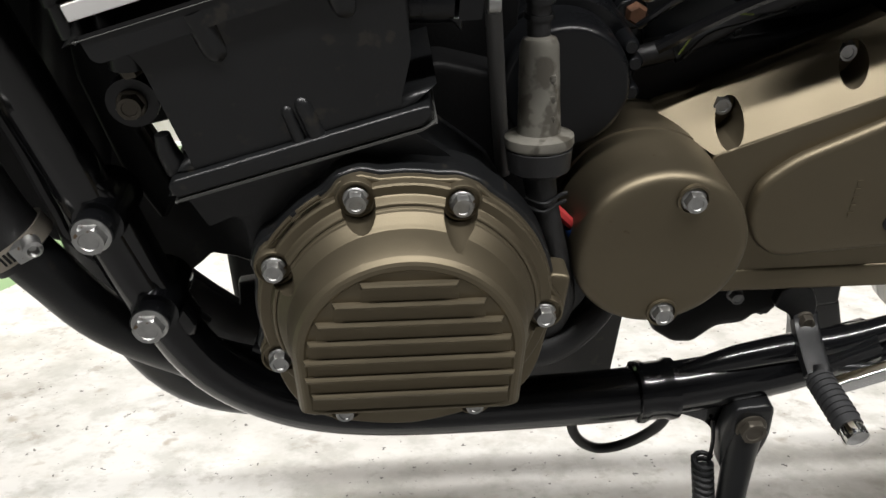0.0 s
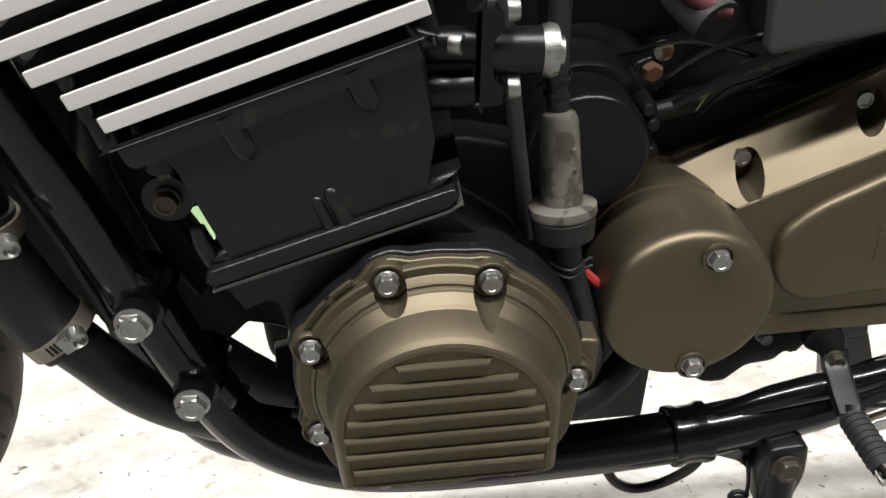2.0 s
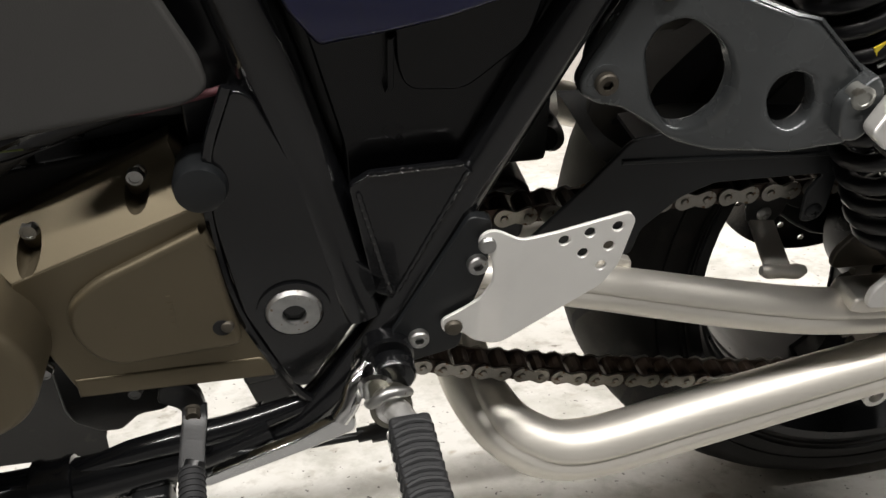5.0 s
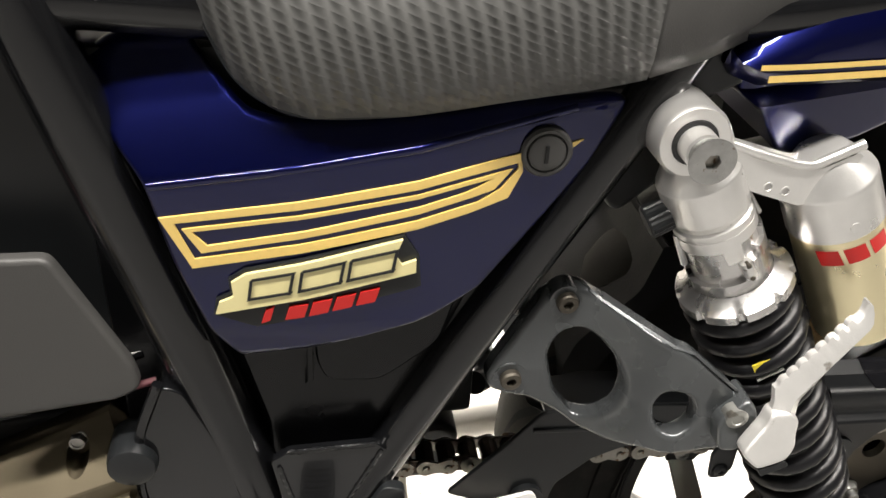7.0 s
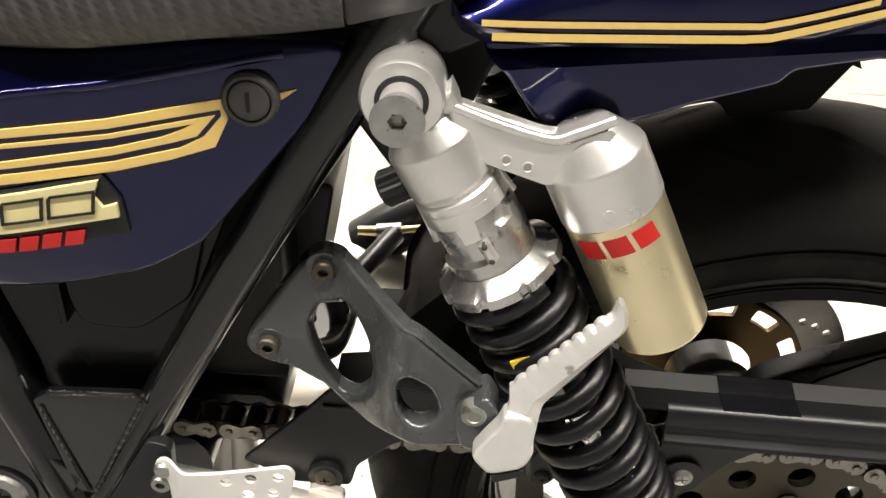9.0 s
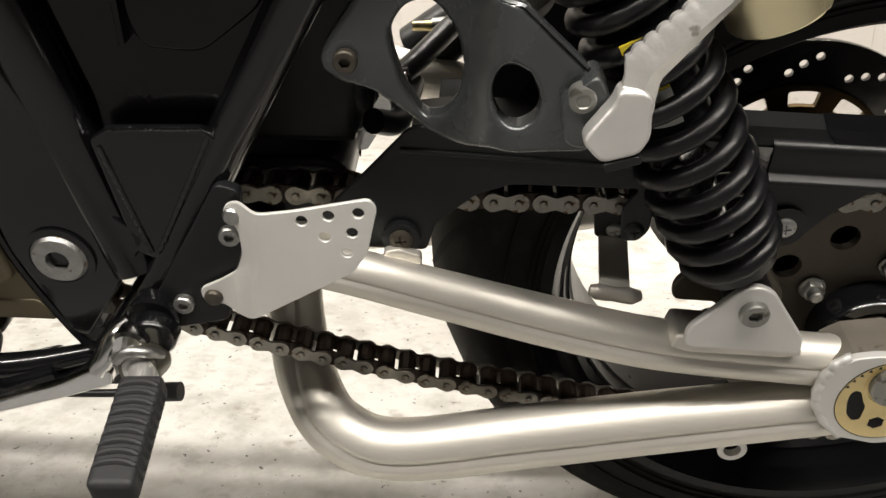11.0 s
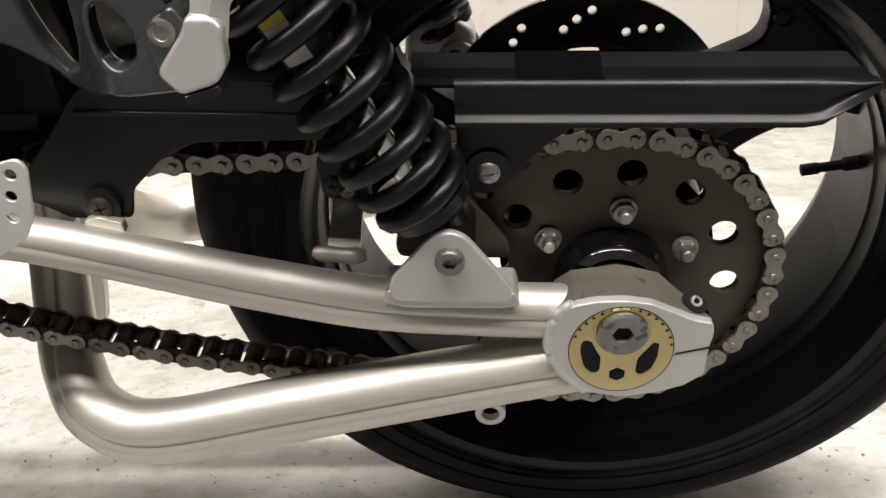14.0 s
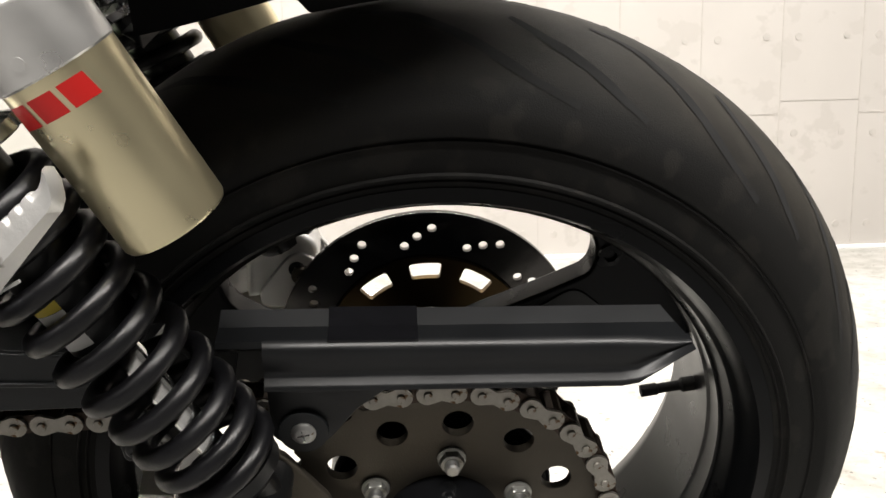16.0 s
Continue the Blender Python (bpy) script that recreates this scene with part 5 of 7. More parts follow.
part("lug_bolt", lathe([(0.190, 0.0115), (0.1985, 0.0115), (0.1985, 0)], (-0.1065, 0, 0.4825), OUT, 26), SATIN, engine)
bolt(engine, -0.1065, -0.1985, 0.4825, 0.0064, "hex", SPROCKET)
part("mount_arm", plate(rounded([(-0.140, 0.560), (-0.088, 0.560), (-0.0890, 0.4900), (-0.0985, 0.4560), (-0.1176, 0.4520), (-0.1035, 0.4130), (-0.1140, 0.3960), (-0.1300, 0.4300), (-0.1420, 0.4800)], 0.004), -0.160, -0.150, bevel=0.003), DEEPSHADE, engine)
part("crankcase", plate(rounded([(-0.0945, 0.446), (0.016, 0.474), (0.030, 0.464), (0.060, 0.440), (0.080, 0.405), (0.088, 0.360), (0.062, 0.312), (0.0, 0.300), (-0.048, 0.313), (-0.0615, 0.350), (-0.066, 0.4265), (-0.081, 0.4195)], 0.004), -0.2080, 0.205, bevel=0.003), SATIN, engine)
part("crankcase_back", plate(rounded([(-0.060, 0.446), (0.030, 0.484), (0.085, 0.470), (0.095, 0.415), (0.092, 0.350), (0.062, 0.316), (-0.040, 0.320)], 0.006), -0.160, 0.16, bevel=0.003), DEEPSHADE, engine)
part("gearbox", plate(rounded([(0.03, 0.470), (0.14, 0.465), (0.262, 0.482), (0.296, 0.440), (0.306, 0.330), (0.27, 0.322), (0.20, 0.318), (0.12, 0.312), (0.05, 0.306)], 0.01), -0.108, 0.15, bevel=0.004), DEEPSHADE, engine)
part("sump", plate(rounded([(-0.05, 0.312), (0.19, 0.318), (0.182, 0.172), (0.078, 0.172), (0.072, 0.235), (0.02, 0.235), (-0.04, 0.265)], 0.010), -0.062, 0.09, bevel=0.008), SATIN, engine)
part("case_edge", plate(rounded([(0.1736, 0.2906), (0.1773, 0.2788), (0.1930, 0.2674), (0.2071, 0.2666), (0.2209, 0.2795), (0.2388, 0.2814), (0.2464, 0.2892), (0.2526, 0.2849), (0.2636, 0.2997), (0.2700, 0.3400), (0.1736, 0.3400)], 0.004), -0.124, -0.108, bevel=0.003), SATIN, engine)
part("shaft_post", plate(rounded([(0.292, 0.275), (0.318, 0.280), (0.331, 0.243), (0.338, 0.215), (0.305, 0.215), (0.300, 0.243)], 0.004), -0.100, -0.070, bevel=0.003), SATIN, engine)
part("shaft_post_top", plate(rounded([(0.288, 0.335), (0.312, 0.335), (0.318, 0.276), (0.292, 0.272)], 0.004), -0.1005, -0.070, bevel=0.003), SATIN, engine)
part("front_engine_hanger", plate(rounded([(-0.185, 0.530), (-0.140, 0.480), (-0.122, 0.441), (-0.111, 0.417), (-0.105, 0.400), (-0.090, 0.402), (-0.030, 0.420), (-0.030, 0.262), (-0.099, 0.286), (-0.122, 0.321), (-0.132, 0.345), (-0.160, 0.42), (-0.190, 0.50)], 0.003), -0.130, -0.122, holes=[rounded([(-0.1135, 0.3430), (-0.1056, 0.3495), (-0.0980, 0.3565), (-0.0843, 0.3530), (-0.0733, 0.3475), (-0.0690, 0.3410), (-0.0705, 0.3365), (-0.0860, 0.3340), (-0.0870, 0.3170), (-0.1000, 0.3290)], 0.002)], bevel=0.0015), SATIN, engine)
pipe("coolant_tube", [(-0.075, -0.165, 0.315), (-0.03, -0.170, 0.300), (0.03, -0.170, 0.292)], 0.008, engine)
for x, z in ((0.175, 0.338), (0.225, 0.3115)):
    bolt(engine, x, -0.1300, z, 0.0050, "hex")


# generator cover
CX, CZ = 0.0118, 0.3858
gen_bolts = ((-0.0100, 0.4485), (0.0370, 0.4450), (-0.0490, 0.4130), (-0.0510, 0.3590), (-0.0210, 0.3235), (0.0460, 0.3245), (0.0790, 0.3805))


def flange(base, lift, wide):
    out = []
    for k in range(120):
        a = 2 * math.pi * k / 120
        r = base - 0.0060 * math.exp(-((math.degrees(a) - 24) / 24) ** 2)
        r += sum(h * math.exp(-((math.degrees(a) - c) / w) ** 2) for h, c, w in ((0.0115, 232, 22), (0.0105, 314, 22), (0.0070, 270, 26)))
        for x, z in gen_bolts:
            b = math.atan2(z - CZ, x - CX)
            d = (a - b + math.pi) % (2 * math.pi) - math.pi
            need = math.hypot(x - CX, z - CZ) + lift - base
            r = max(r, base + need * math.exp(-(d / wide) ** 4))
        out.append((CX + r * math.cos(a), CZ + r * math.sin(a)))
    return out


generator = part("generator_cover", plate(flange(0.0712, 0.0092, 0.135), -0.2262, -0.207, bevel=0.0014), BRONZE, bike, "round bronze painted generator cover with horizontal slats", angle=45)
part("crankcase_lip", plate(flange(0.0730, 0.0108, 0.150), -0.2225, -0.200, bevel=0.0025), SATIN, engine)


def flat_foot(bm):
    """Squares the drum off below its middle, with a flat foot."""
    for v in bm.verts:
        dx, dz = v.co.x - CX, v.co.z - CZ
        r = math.hypot(dx, dz)
        if v.co.y < -0.2445 and dz < 0 and r > 1e-5:
            c, q = abs(dx) / r, -dz / r
            k = 1 / max(c / (1 - 0.05 * q), q / 0.68)
            v.co.x, v.co.z = CX + dx * k, CZ + dz * k
    return bm


def wells(y0, r, long):
    """Round pockets for the bolts, drawn out towards the middle of the cover."""
    bm = bmesh.new()
    for x, z in gen_bolts:
        d = Vector((CX - x, 0, CZ - z)).normalized() * long
        loop = []
        for k in range(24):
            a = 2 * math.pi * k / 24
            v = Vector((math.cos(a), 0, math.sin(a)))
            loop.append(Vector((x, 0, z)) + v * r + (d if v.dot(d) > 0 else Vector()))
        lo = [bm.verts.new((p.x, y0, p.z)) for p in loop]
        hi = [bm.verts.new((p.x, -0.30, p.z)) for p in loop]
        bm.faces.new(lo)
        bm.faces.new(hi[::-1])
        for k in range(24):
            bm.faces.new((lo[k], lo[(k + 1) % 24], hi[(k + 1) % 24], hi[k]))
    return bm


part("dome", carve(flat_foot(lathe([(0.2235, 0.0), (0.2235, 0.0706), (0.2292, 0.0700), (0.2300, 0.0692), (0.2300, 0.0650), (0.2306, 0.0645), (0.2334, 0.0634), (0.2342, 0.0626), (0.2344, 0.0618), (0.2340, 0.0614), (0.2356, 0.0610), (0.2360, 0.0606), (0.2374, 0.0603), (0.2420, 0.0574), (0.2432, 0.0569), (0.2446, 0.0561), (0.2500, 0.0552), (0.2560, 0.0540), (0.2600, 0.0525), (0.2622, 0.0508), (0.2631, 0.0494), (0.2634, 0.0475), (0.2626, 0.0465), (0.2626, 0)], (CX, 0, CZ), OUT, 96)), wells(-0.2264, 0.0080, 0.0022)), BRONZE, generator, angle=16)
for k, w in enumerate((0.0222, 0.0343, 0.0422, 0.0465, 0.0490, 0.0492, 0.0468)):
    # louvres: a proud ledge on top, the face set back in its shadow
    z = 0.4270 - 0.0103 * k
    bm = bmesh.new()
    sec = [(-0.2608, z + 0.0004, 0.0), (-0.2650, z, 0.0018), (-0.2656, z - 0.0008, 0.0022), (-0.2650, z - 0.0024, 0.0020), (-0.2620, z - 0.0034, 0.0012), (-0.2630, z - 0.0100, 0.0012), (-0.2608, z - 0.0102, 0.0)]
    a = [bm.verts.new((CX - w + d, y, zz)) for y, zz, d in sec]
    b = [bm.verts.new((CX + w - d, y, zz)) for y, zz, d in sec]
    bm.faces.new(a)
    bm.faces.new(b[::-1])
    for i in range(7):
        j = (i + 1) % 7
        bm.faces.new((a[i], b[i], b[j], a[j]))
    bmesh.ops.recalc_face_normals(bm, faces=bm.faces[:])
    part("slat", bm, BRONZE, generator, angle=15)
for x, z in gen_bolts:
    part("bolt_pocket", lathe([(0.2245, 0.0095), (0.2290, 0.0094), (0.2300, 0.0090), (0.2300, 0.0082), (0.2282, 0.0078), (0.2282, 0.0)], (x, 0, z), OUT, 28), BRONZE, generator)
    bolt(generator, x, -0.2284, z, 0.0056)
for a0, a1 in ((121, 131), (134, 148)):
    arc = [(CX + 0.0735 * math.cos(radians(a0 + (a1 - a0) * k / 6)), -0.2272, CZ + 0.0735 * math.sin(radians(a0 + (a1 - a0) * k / 6))) for k in range(7)]
    part("flange_rib", tube(arc, 0.0012, 8, 2), BRONZE, generator)

# round sprocket-side cover
drum = part("round_cover", lathe([(0.100, 0.0480), (0.1440, 0.0478), (0.1446, 0.0466), (0.1464, 0.0466), (0.1470, 0.0476), (0.1895, 0.0470), (0.1925, 0.0464), (0.1948, 0.0450), (0.1963, 0.0428), (0.1970, 0.0400), (0.1972, 0.036), (0.1973, 0)], (0.1462, 0, 0.3905), OUT, 80), BRONZE, bike, "round bronze painted engine cover", angle=30)
for x, z in ((0.1570, 0.4235), (0.1512, 0.3530)):
    part("bolt_well", lathe([(0.1940, 0.0088), (0.1988, 0.0086), (0.1988, 0.0072), (0.1940, 0.0070)], (x, 0, z), OUT, 24), BRONZE, drum)
    bolt(drum, x, -0.1965, z, 0.0062)

def sloped_border():
    """The cover's upper border, which leans back and faces up, with a pocket for each bolt."""
    bm = bmesh.new()
    face = [(0.1545, -0.1245, 0.4362), (0.2750, -0.1245, 0.4915), (0.2885, -0.1555, 0.4655), (0.1815, -0.1555, 0.4250)]
    a = [bm.verts.new(p) for p in face]
    b = [bm.verts.new((x, -0.105, z)) for x, y, z in face]
    bm.faces.new(a)
    bm.faces.new(b[::-1])
    for k in range(4):
        bm.faces.new((a[k], b[k], b[(k + 1) % 4], a[(k + 1) % 4]))
    bmesh.ops.bevel(bm, geom=bm.edges[:], offset=0.0010, segments=2, affect="EDGES", profile=0.6)
    cutter = bmesh.new()
    for x, z in ((0.1922, 0.4385), (0.2560, 0.4690)):
        loop = ring(x, z, 0.0066, 0.0112, turn=-22, n=28)
        lo = [cutter.verts.new((u, -0.1255, w)) for u, w in loop]
        hi = [cutter.verts.new((u, -0.20, w)) for u, w in loop]
        cutter.faces.new(lo)
        cutter.faces.new(hi[::-1])
        for k in range(28):
            cutter.faces.new((lo[k], lo[(k + 1) % 28], hi[(k + 1) % 28], hi[k]))
    return carve(bm, cutter)


cover = part("sprocket_cover", plate(rounded([(0.1815, 0.4250), (0.2885, 0.4655), (0.2935, 0.4560), (0.2975, 0.4100), (0.3010, 0.3800), (0.3130, 0.3560), (0.3170, 0.3350), (0.289, 0.3350), (0.200, 0.3345), (0.1790, 0.4000)], 0.0020), -0.1555, -0.105, bevel=0.0014), BRONZE, bike, "bronze painted front sprocket cover", angle=30)
part("sloped_border", sloped_border(), BRONZE, cover, angle=25)
part("bulge", plate(rounded([(0.2075, 0.4088), (0.2253, 0.4248), (0.2554, 0.4386), (0.2900, 0.4550), (0.2925, 0.4500), (0.2972, 0.4040), (0.3030, 0.3660), (0.2289, 0.3600), (0.2142, 0.3690), (0.2055, 0.3897)], 0.010, 6), -0.1622, -0.1525, bevel=0.0060, steps=5), BRONZE, cover)
part("foot_lip", plate([(0.1990, 0.3340), (0.3172, 0.3340), (0.3160, 0.3445), (0.3100, 0.3500), (0.1990, 0.3480)], -0.1568, -0.128, bevel=0.0020), BRONZE, cover)
for k in range(5):
    part("embossed_mark", box((0.2630, -0.1626, 0.3870 + 0.0052 * k), (0.2660, -0.1618, 0.3905 + 0.0052 * k), 0.0002), BRONZE, cover)
bolt(cover, 0.1910, -0.1262, 0.4432, 0.0058)
bolt(cover, 0.2548, -0.1255, 0.4728, 0.0058)
# black plug, flush with the cover, for the shade in a notch
part("notch", lathe([(0.140, 0.0058), (0.1628, 0.0058), (0.1628, 0)], (0.2915, 0, 0.3830), OUT, 20), SHADE_AND_MARK, cover)
bolt(cover, 0.2945, -0.1610, 0.3835, 0.0042, "dome", SPROCKET)


BLACKGLOSS = mat("black_engine_enamel", (0.0050, 0.0054, 0.0062), 0.30, var=0.3, scale=30, bump=0.08, fine=600, spec=0.32)
RUST = mat("rusty_bolt_steel", (0.12, 0.055, 0.028), 0.7, var=0.4, scale=300, bump=0.4)

# black round cover and starter behind the canister
black_cover = part("starter_cover", lathe([(0.06, 0.0345), (0.1535, 0.0340), (0.1585, 0.0332), (0.1604, 0.0316), (0.1608, 0.0300), (0.1608, 0)], (0.0955, 0, 0.4675), OUT, 60), BLACKGLOSS, bike, "round satin black side cover")
part("backing", lathe([(0.02, 0.0500), (0.094, 0.0500), (0.0985, 0.0485), (0.100, 0.045), (0.100, 0)], (0.1030, 0, 0.4650), OUT, 60), BLACKGLOSS, black_cover)
part("shoulder", lathe([(0.09, 0.0420), (0.128, 0.0410), (0.132, 0.0385), (0.132, 0)], (0.0985, 0, 0.4665), OUT, 60), BLACKGLOSS, black_cover)
for a in (-12, 12, 26):
    lug = Vector((0.0955 + 0.0385 * math.cos(radians(a)), 0, 0.4675 + 0.0385 * math.sin(radians(a))))
    part("lug", lathe([(0.08, 0.0050), (0.146, 0.0046), (0.1485, 0.0030), (0.1485, 0)], lug, OUT, 16), BLACKGLOSS, black_cover)
part("rusty_bolt", lathe([(0.08, 0.0060), (0.112, 0.0060), (0.1140, 0.0045), (0.1140, 0)], (0.1420, 0, 0.4890), OUT, 6), RUST, black_cover, "rusty brown bolt")
part("bolt_ear", plate(rounded([(0.128, 0.478), (0.146, 0.479), (0.151, 0.489), (0.144, 0.498), (0.132, 0.494)], 0.005), -0.108, -0.080, bevel=0.002), BLACKGLOSS, black_cover)

# canister with its hoses
def along(a, b, s):
    return tuple(Vector(a).lerp(Vector(b), s))


CA, CB = (0.0760, -0.1805, 0.5035), (0.0785, -0.1905, 0.4410)
canister = part("breather_canister", lathe([(0, 0), (0, 0.0056), (0.001, 0.0078), (0.004, 0.0092), (0.044, 0.0104), (0.0455, 0.0106), (0.0462, 0.0150), (0.0472, 0.0168), (0.0510, 0.0170), (0.0525, 0.0160), (0.0530, 0.0125), (0.0530, 0)], CA, Vector(CB) - Vector(CA), 40), CANISTER, bike, "grey plastic breather canister on black hoses")
part("canister_cap", lathe([(0.0526, 0.0150), (0.0535, 0.0163), (0.0640, 0.0152), (0.0665, 0.0120), (0.0665, 0)], CA, Vector(CB) - Vector(CA), 36), HOSE, canister)
for k in range(3):
    part("moulded_tab", box((0.0800, -0.1955 + 0.0015 * k, 0.468 + 0.0095 * k - 0.0015), (0.0830, -0.1925 + 0.0015 * k, 0.468 + 0.0095 * k + 0.0015), 0.0004), CANISTER, canister)
part("top_elbow", tube([(0.0760, -0.1800, 0.500), (0.0755, -0.177, 0.522), (0.0765, -0.174, 0.545), (0.0790, -0.168, 0.580), (0.085, -0.150, 0.640)], [0.0055, 0.0058, 0.0055, 0.0055, 0.006], 14), HOSE, canister)
for z in (0.5125, 0.5200):
    part("hose_clip", lathe([(-0.0012, 0.0060), (-0.0012, 0.0072), (0.0012, 0.0072), (0.0012, 0.0060)], (0.0757, -0.1775, z), (0, 0, 1), 20, close=True), SATIN, canister)
part("drain_hose", tube([(0.0785, -0.1905, 0.440), (0.0810, -0.194, 0.424), (0.0870, -0.193, 0.400), (0.0935, -0.188, 0.377), (0.0985, -0.182, 0.352), (0.090, -0.175, 0.325), (0.060, -0.150, 0.300)], [0.0085, 0.0075, 0.0075, 0.0075, 0.0078, 0.008, 0.008], 14), HOSE, canister)
for z in (0.4260, 0.4215):
    part("hose_clip", tube([(0.0715, -0.194, z), (0.0800, -0.2025, z + 0.0005), (0.0885, -0.197, z + 0.0020), (0.0925, -0.196, z + 0.0030)], 0.0011, 6), SATIN, canister)
pipe("lower_breather_hose", [(0.060, -0.178, 0.312), (0.095, -0.182, 0.318), (0.122, -0.172, 0.335), (0.135, -0.150, 0.345)], 0.0095, bike, "black rubber hose under the engine covers", material=HOSE)
part("plug_bracket", plate(rounded([(0.078, 0.372), (0.090, 0.372), (0.092, 0.398), (0.082, 0.400), (0.076, 0.388)], 0.003), -0.224, -0.207, bevel=0.002), BRONZE, generator)
bolt(generator, 0.0985, -0.160, 0.3560, 0.0055, "hex", ZINC)
wire = part("red_wire", tube([(0.0880, -0.165, 0.4090), (0.0960, -0.177, 0.4040), (0.1035, -0.180, 0.3985), (0.112, -0.168, 0.392)], 0.0030, 8), REDWIRE, bike, "red wire with a blue connector")
part("connector", lathe([(0, 0.0042), (0.012, 0.0042), (0.012, 0)], (0.1010, -0.180, 0.3990), (0.35, -0.15, -0.9), 12), BLUEWIRE, wire)

# coolant fitting on the cylinder head
fit_a = part("coolant_fitting", tube([(0.041, -0.196, 0.541), (0.066, -0.196, 0.5395)], 0.0105, 24), SATIN, bike, "black coolant fitting with plated screws")
part("fitting_neck", tube([(0.0060, -0.196, 0.5235), (0.0110, -0.199, 0.5258), (0.0340, -0.199, 0.5258)], [0.0070, 0.0086, 0.0086], 24, 3), BLACKGLOSS, fit_a)
part("fitting_plate", plate(rounded([(0.0340, 0.5180), (0.0475, 0.5190), (0.0485, 0.5300), (0.0440, 0.5330), (0.0445, 0.5490), (0.0490, 0.5520), (0.0490, 0.5635), (0.0365, 0.5650)], 0.002), -0.207, -0.190, bevel=0.0018), BLACKGLOSS, fit_a)
part("upper_neck", tube([(0.012, -0.196, 0.5460), (0.036, -0.199, 0.5455)], 0.0080, 20), BLACKGLOSS, fit_a)
part("collar", lathe([(0, 0.0110), (0.004, 0.0118), (0.007, 0.0110), (0.007, 0.0062), (0.010, 0.0060), (0.010, 0)], (0.064, -0.196, 0.5396), (1, 0, -0.06), 24), ZINC, fit_a)
bolt(fit_a, 0.0485, -0.204, 0.5270, 0.0048, "socket", ZINC, (0, 0, 90))
bolt(fit_a, 0.0485, -0.204, 0.5610, 0.0048, "socket", ZINC, (0, 0, 90))
bolt(fit_a, 0.0255, -0.203, 0.5480, 0.0048, "socket", ZINC, (0, 0, 60))
pipe("vent_pipe", [(0.048, -0.160, 0.590), (0.0530, -0.160, 0.551), (0.0575, -0.160, 0.505), (0.0630, -0.160, 0.449), (0.066, -0.158, 0.420)], 0.0042, fit_a, material=GREY)

# radiator hose and water pipe
hose = part("radiator_hose", tube([(-0.1968, -0.190, 0.4800), (-0.1975, -0.190, 0.4692), (-0.1972, -0.190, 0.4561), (-0.1935, -0.189, 0.4409), (-0.1885, -0.188, 0.4233), (-0.1825, -0.187, 0.4080), (-0.1770, -0.186, 0.3995)], [0.0174, 0.0176, 0.0180, 0.0182, 0.0182, 0.0180, 0.0178], 28), HOSE, bike, "thick black radiator hose with metal clamps")
for (x, z), ax in (((-0.1975, 0.4705), (0.02, 0, -1)), ((-0.1805, 0.4050), (0.55, 0, -1))):
    clamp = part("hose_clamp", lathe([(-0.0046, 0.0176), (-0.0046, 0.0196), (0.0046, 0.0196), (0.0046, 0.0176)], (x, -0.190 if z > 0.45 else -0.186, z), ax, 40, close=True), DULLED, hose, "stainless worm-drive hose clamp")
    t = Matrix.Translation((x, -0.190 if z > 0.45 else -0.186, z)) @ Matrix.Rotation(math.atan2(-ax[0], 1), 4, "Y")
    part("screw_housing", box((0.010, -0.0235, -0.0045), (0.0200, -0.0145, 0.0045), 0.001, turn=t), ZINC, clamp)
    part("screw", lathe([(0, 0), (0, 0.0046), (0.007, 0.0046), (0.008, 0.003), (0.0055, 0.002), (0.0055, 0)], t @ Vector((0.0195, -0.019, 0.002)), (0.45, -0.85, -0.1), 18, shapes={4: hexagon}), ZINC, clamp)
    # black boxes for the shade in the band's slots
    for k in range(3):
        part("slot", box((0.001 + 0.0026 * k, -0.0200, -0.0028), (0.0020 + 0.0026 * k, -0.0190, 0.0028), 0, turn=t), SHADE_AND_MARK, clamp)
part("elbow", tube([(-0.1970, -0.190, 0.474), (-0.1972, -0.190, 0.4860), (-0.1995, -0.190, 0.4960), (-0.2070, -0.190, 0.5040), (-0.2200, -0.189, 0.5070), (-0.250, -0.186, 0.5060)], [0.0158, 0.0160, 0.0168, 0.0168, 0.0165, 0.0165], 12, 1), SATIN, hose, "dark cast radiator elbow")
pipe("water_pipe", [(-0.1800, -0.187, 0.4045), (-0.1700, -0.184, 0.385), (-0.1500, -0.174, 0.345), (-0.115, -0.158, 0.305), (-0.060, -0.150, 0.278), (0.0, -0.150, 0.275)], 0.0140, hose, material=SATIN)
radiator = part("radiator", box((-0.262, -0.165, 0.455), (-0.222, 0.165, 0.66), 0.006), SATIN, bike, "black radiator with side bracket")
part("fan_shroud", plate(rounded([(-0.235, 0.520), (-0.172, 0.520), (-0.1440, 0.3900), (-0.1500, 0.3500), (-0.1900, 0.3530), (-0.2090, 0.3620), (-0.2220, 0.4050), (-0.2350, 0.4450)], 0.006), -0.110, -0.060, bevel=0.004), DEEPSHADE, radiator)
part("side_tank", plate(rounded([(-0.262, 0.530), (-0.192, 0.540), (-0.186, 0.556), (-0.190, 0.640), (-0.262, 0.640)], 0.010), -0.205, -0.165, bevel=0.005), SATIN, radiator)
bolt(radiator, -0.2060, -0.205, 0.5480, 0.0075, "socket", SATIN)
part("bracket", plate(rounded([(-0.262, 0.500), (-0.226, 0.492), (-0.212, 0.478), (-0.209, 0.465), (-0.226, 0.461), (-0.262, 0.470)], 0.006), -0.200, -0.180, bevel=0.003), SATIN, radiator)
# black disc on the bracket, painted shade of a hole
part("bracket_hole_shade", lathe([(0.19, 0.006), (0.2003, 0.006), (0.2003, 0)], (-0.2190, 0, 0.4680), OUT, 18), SHADE_AND_MARK, radiator)
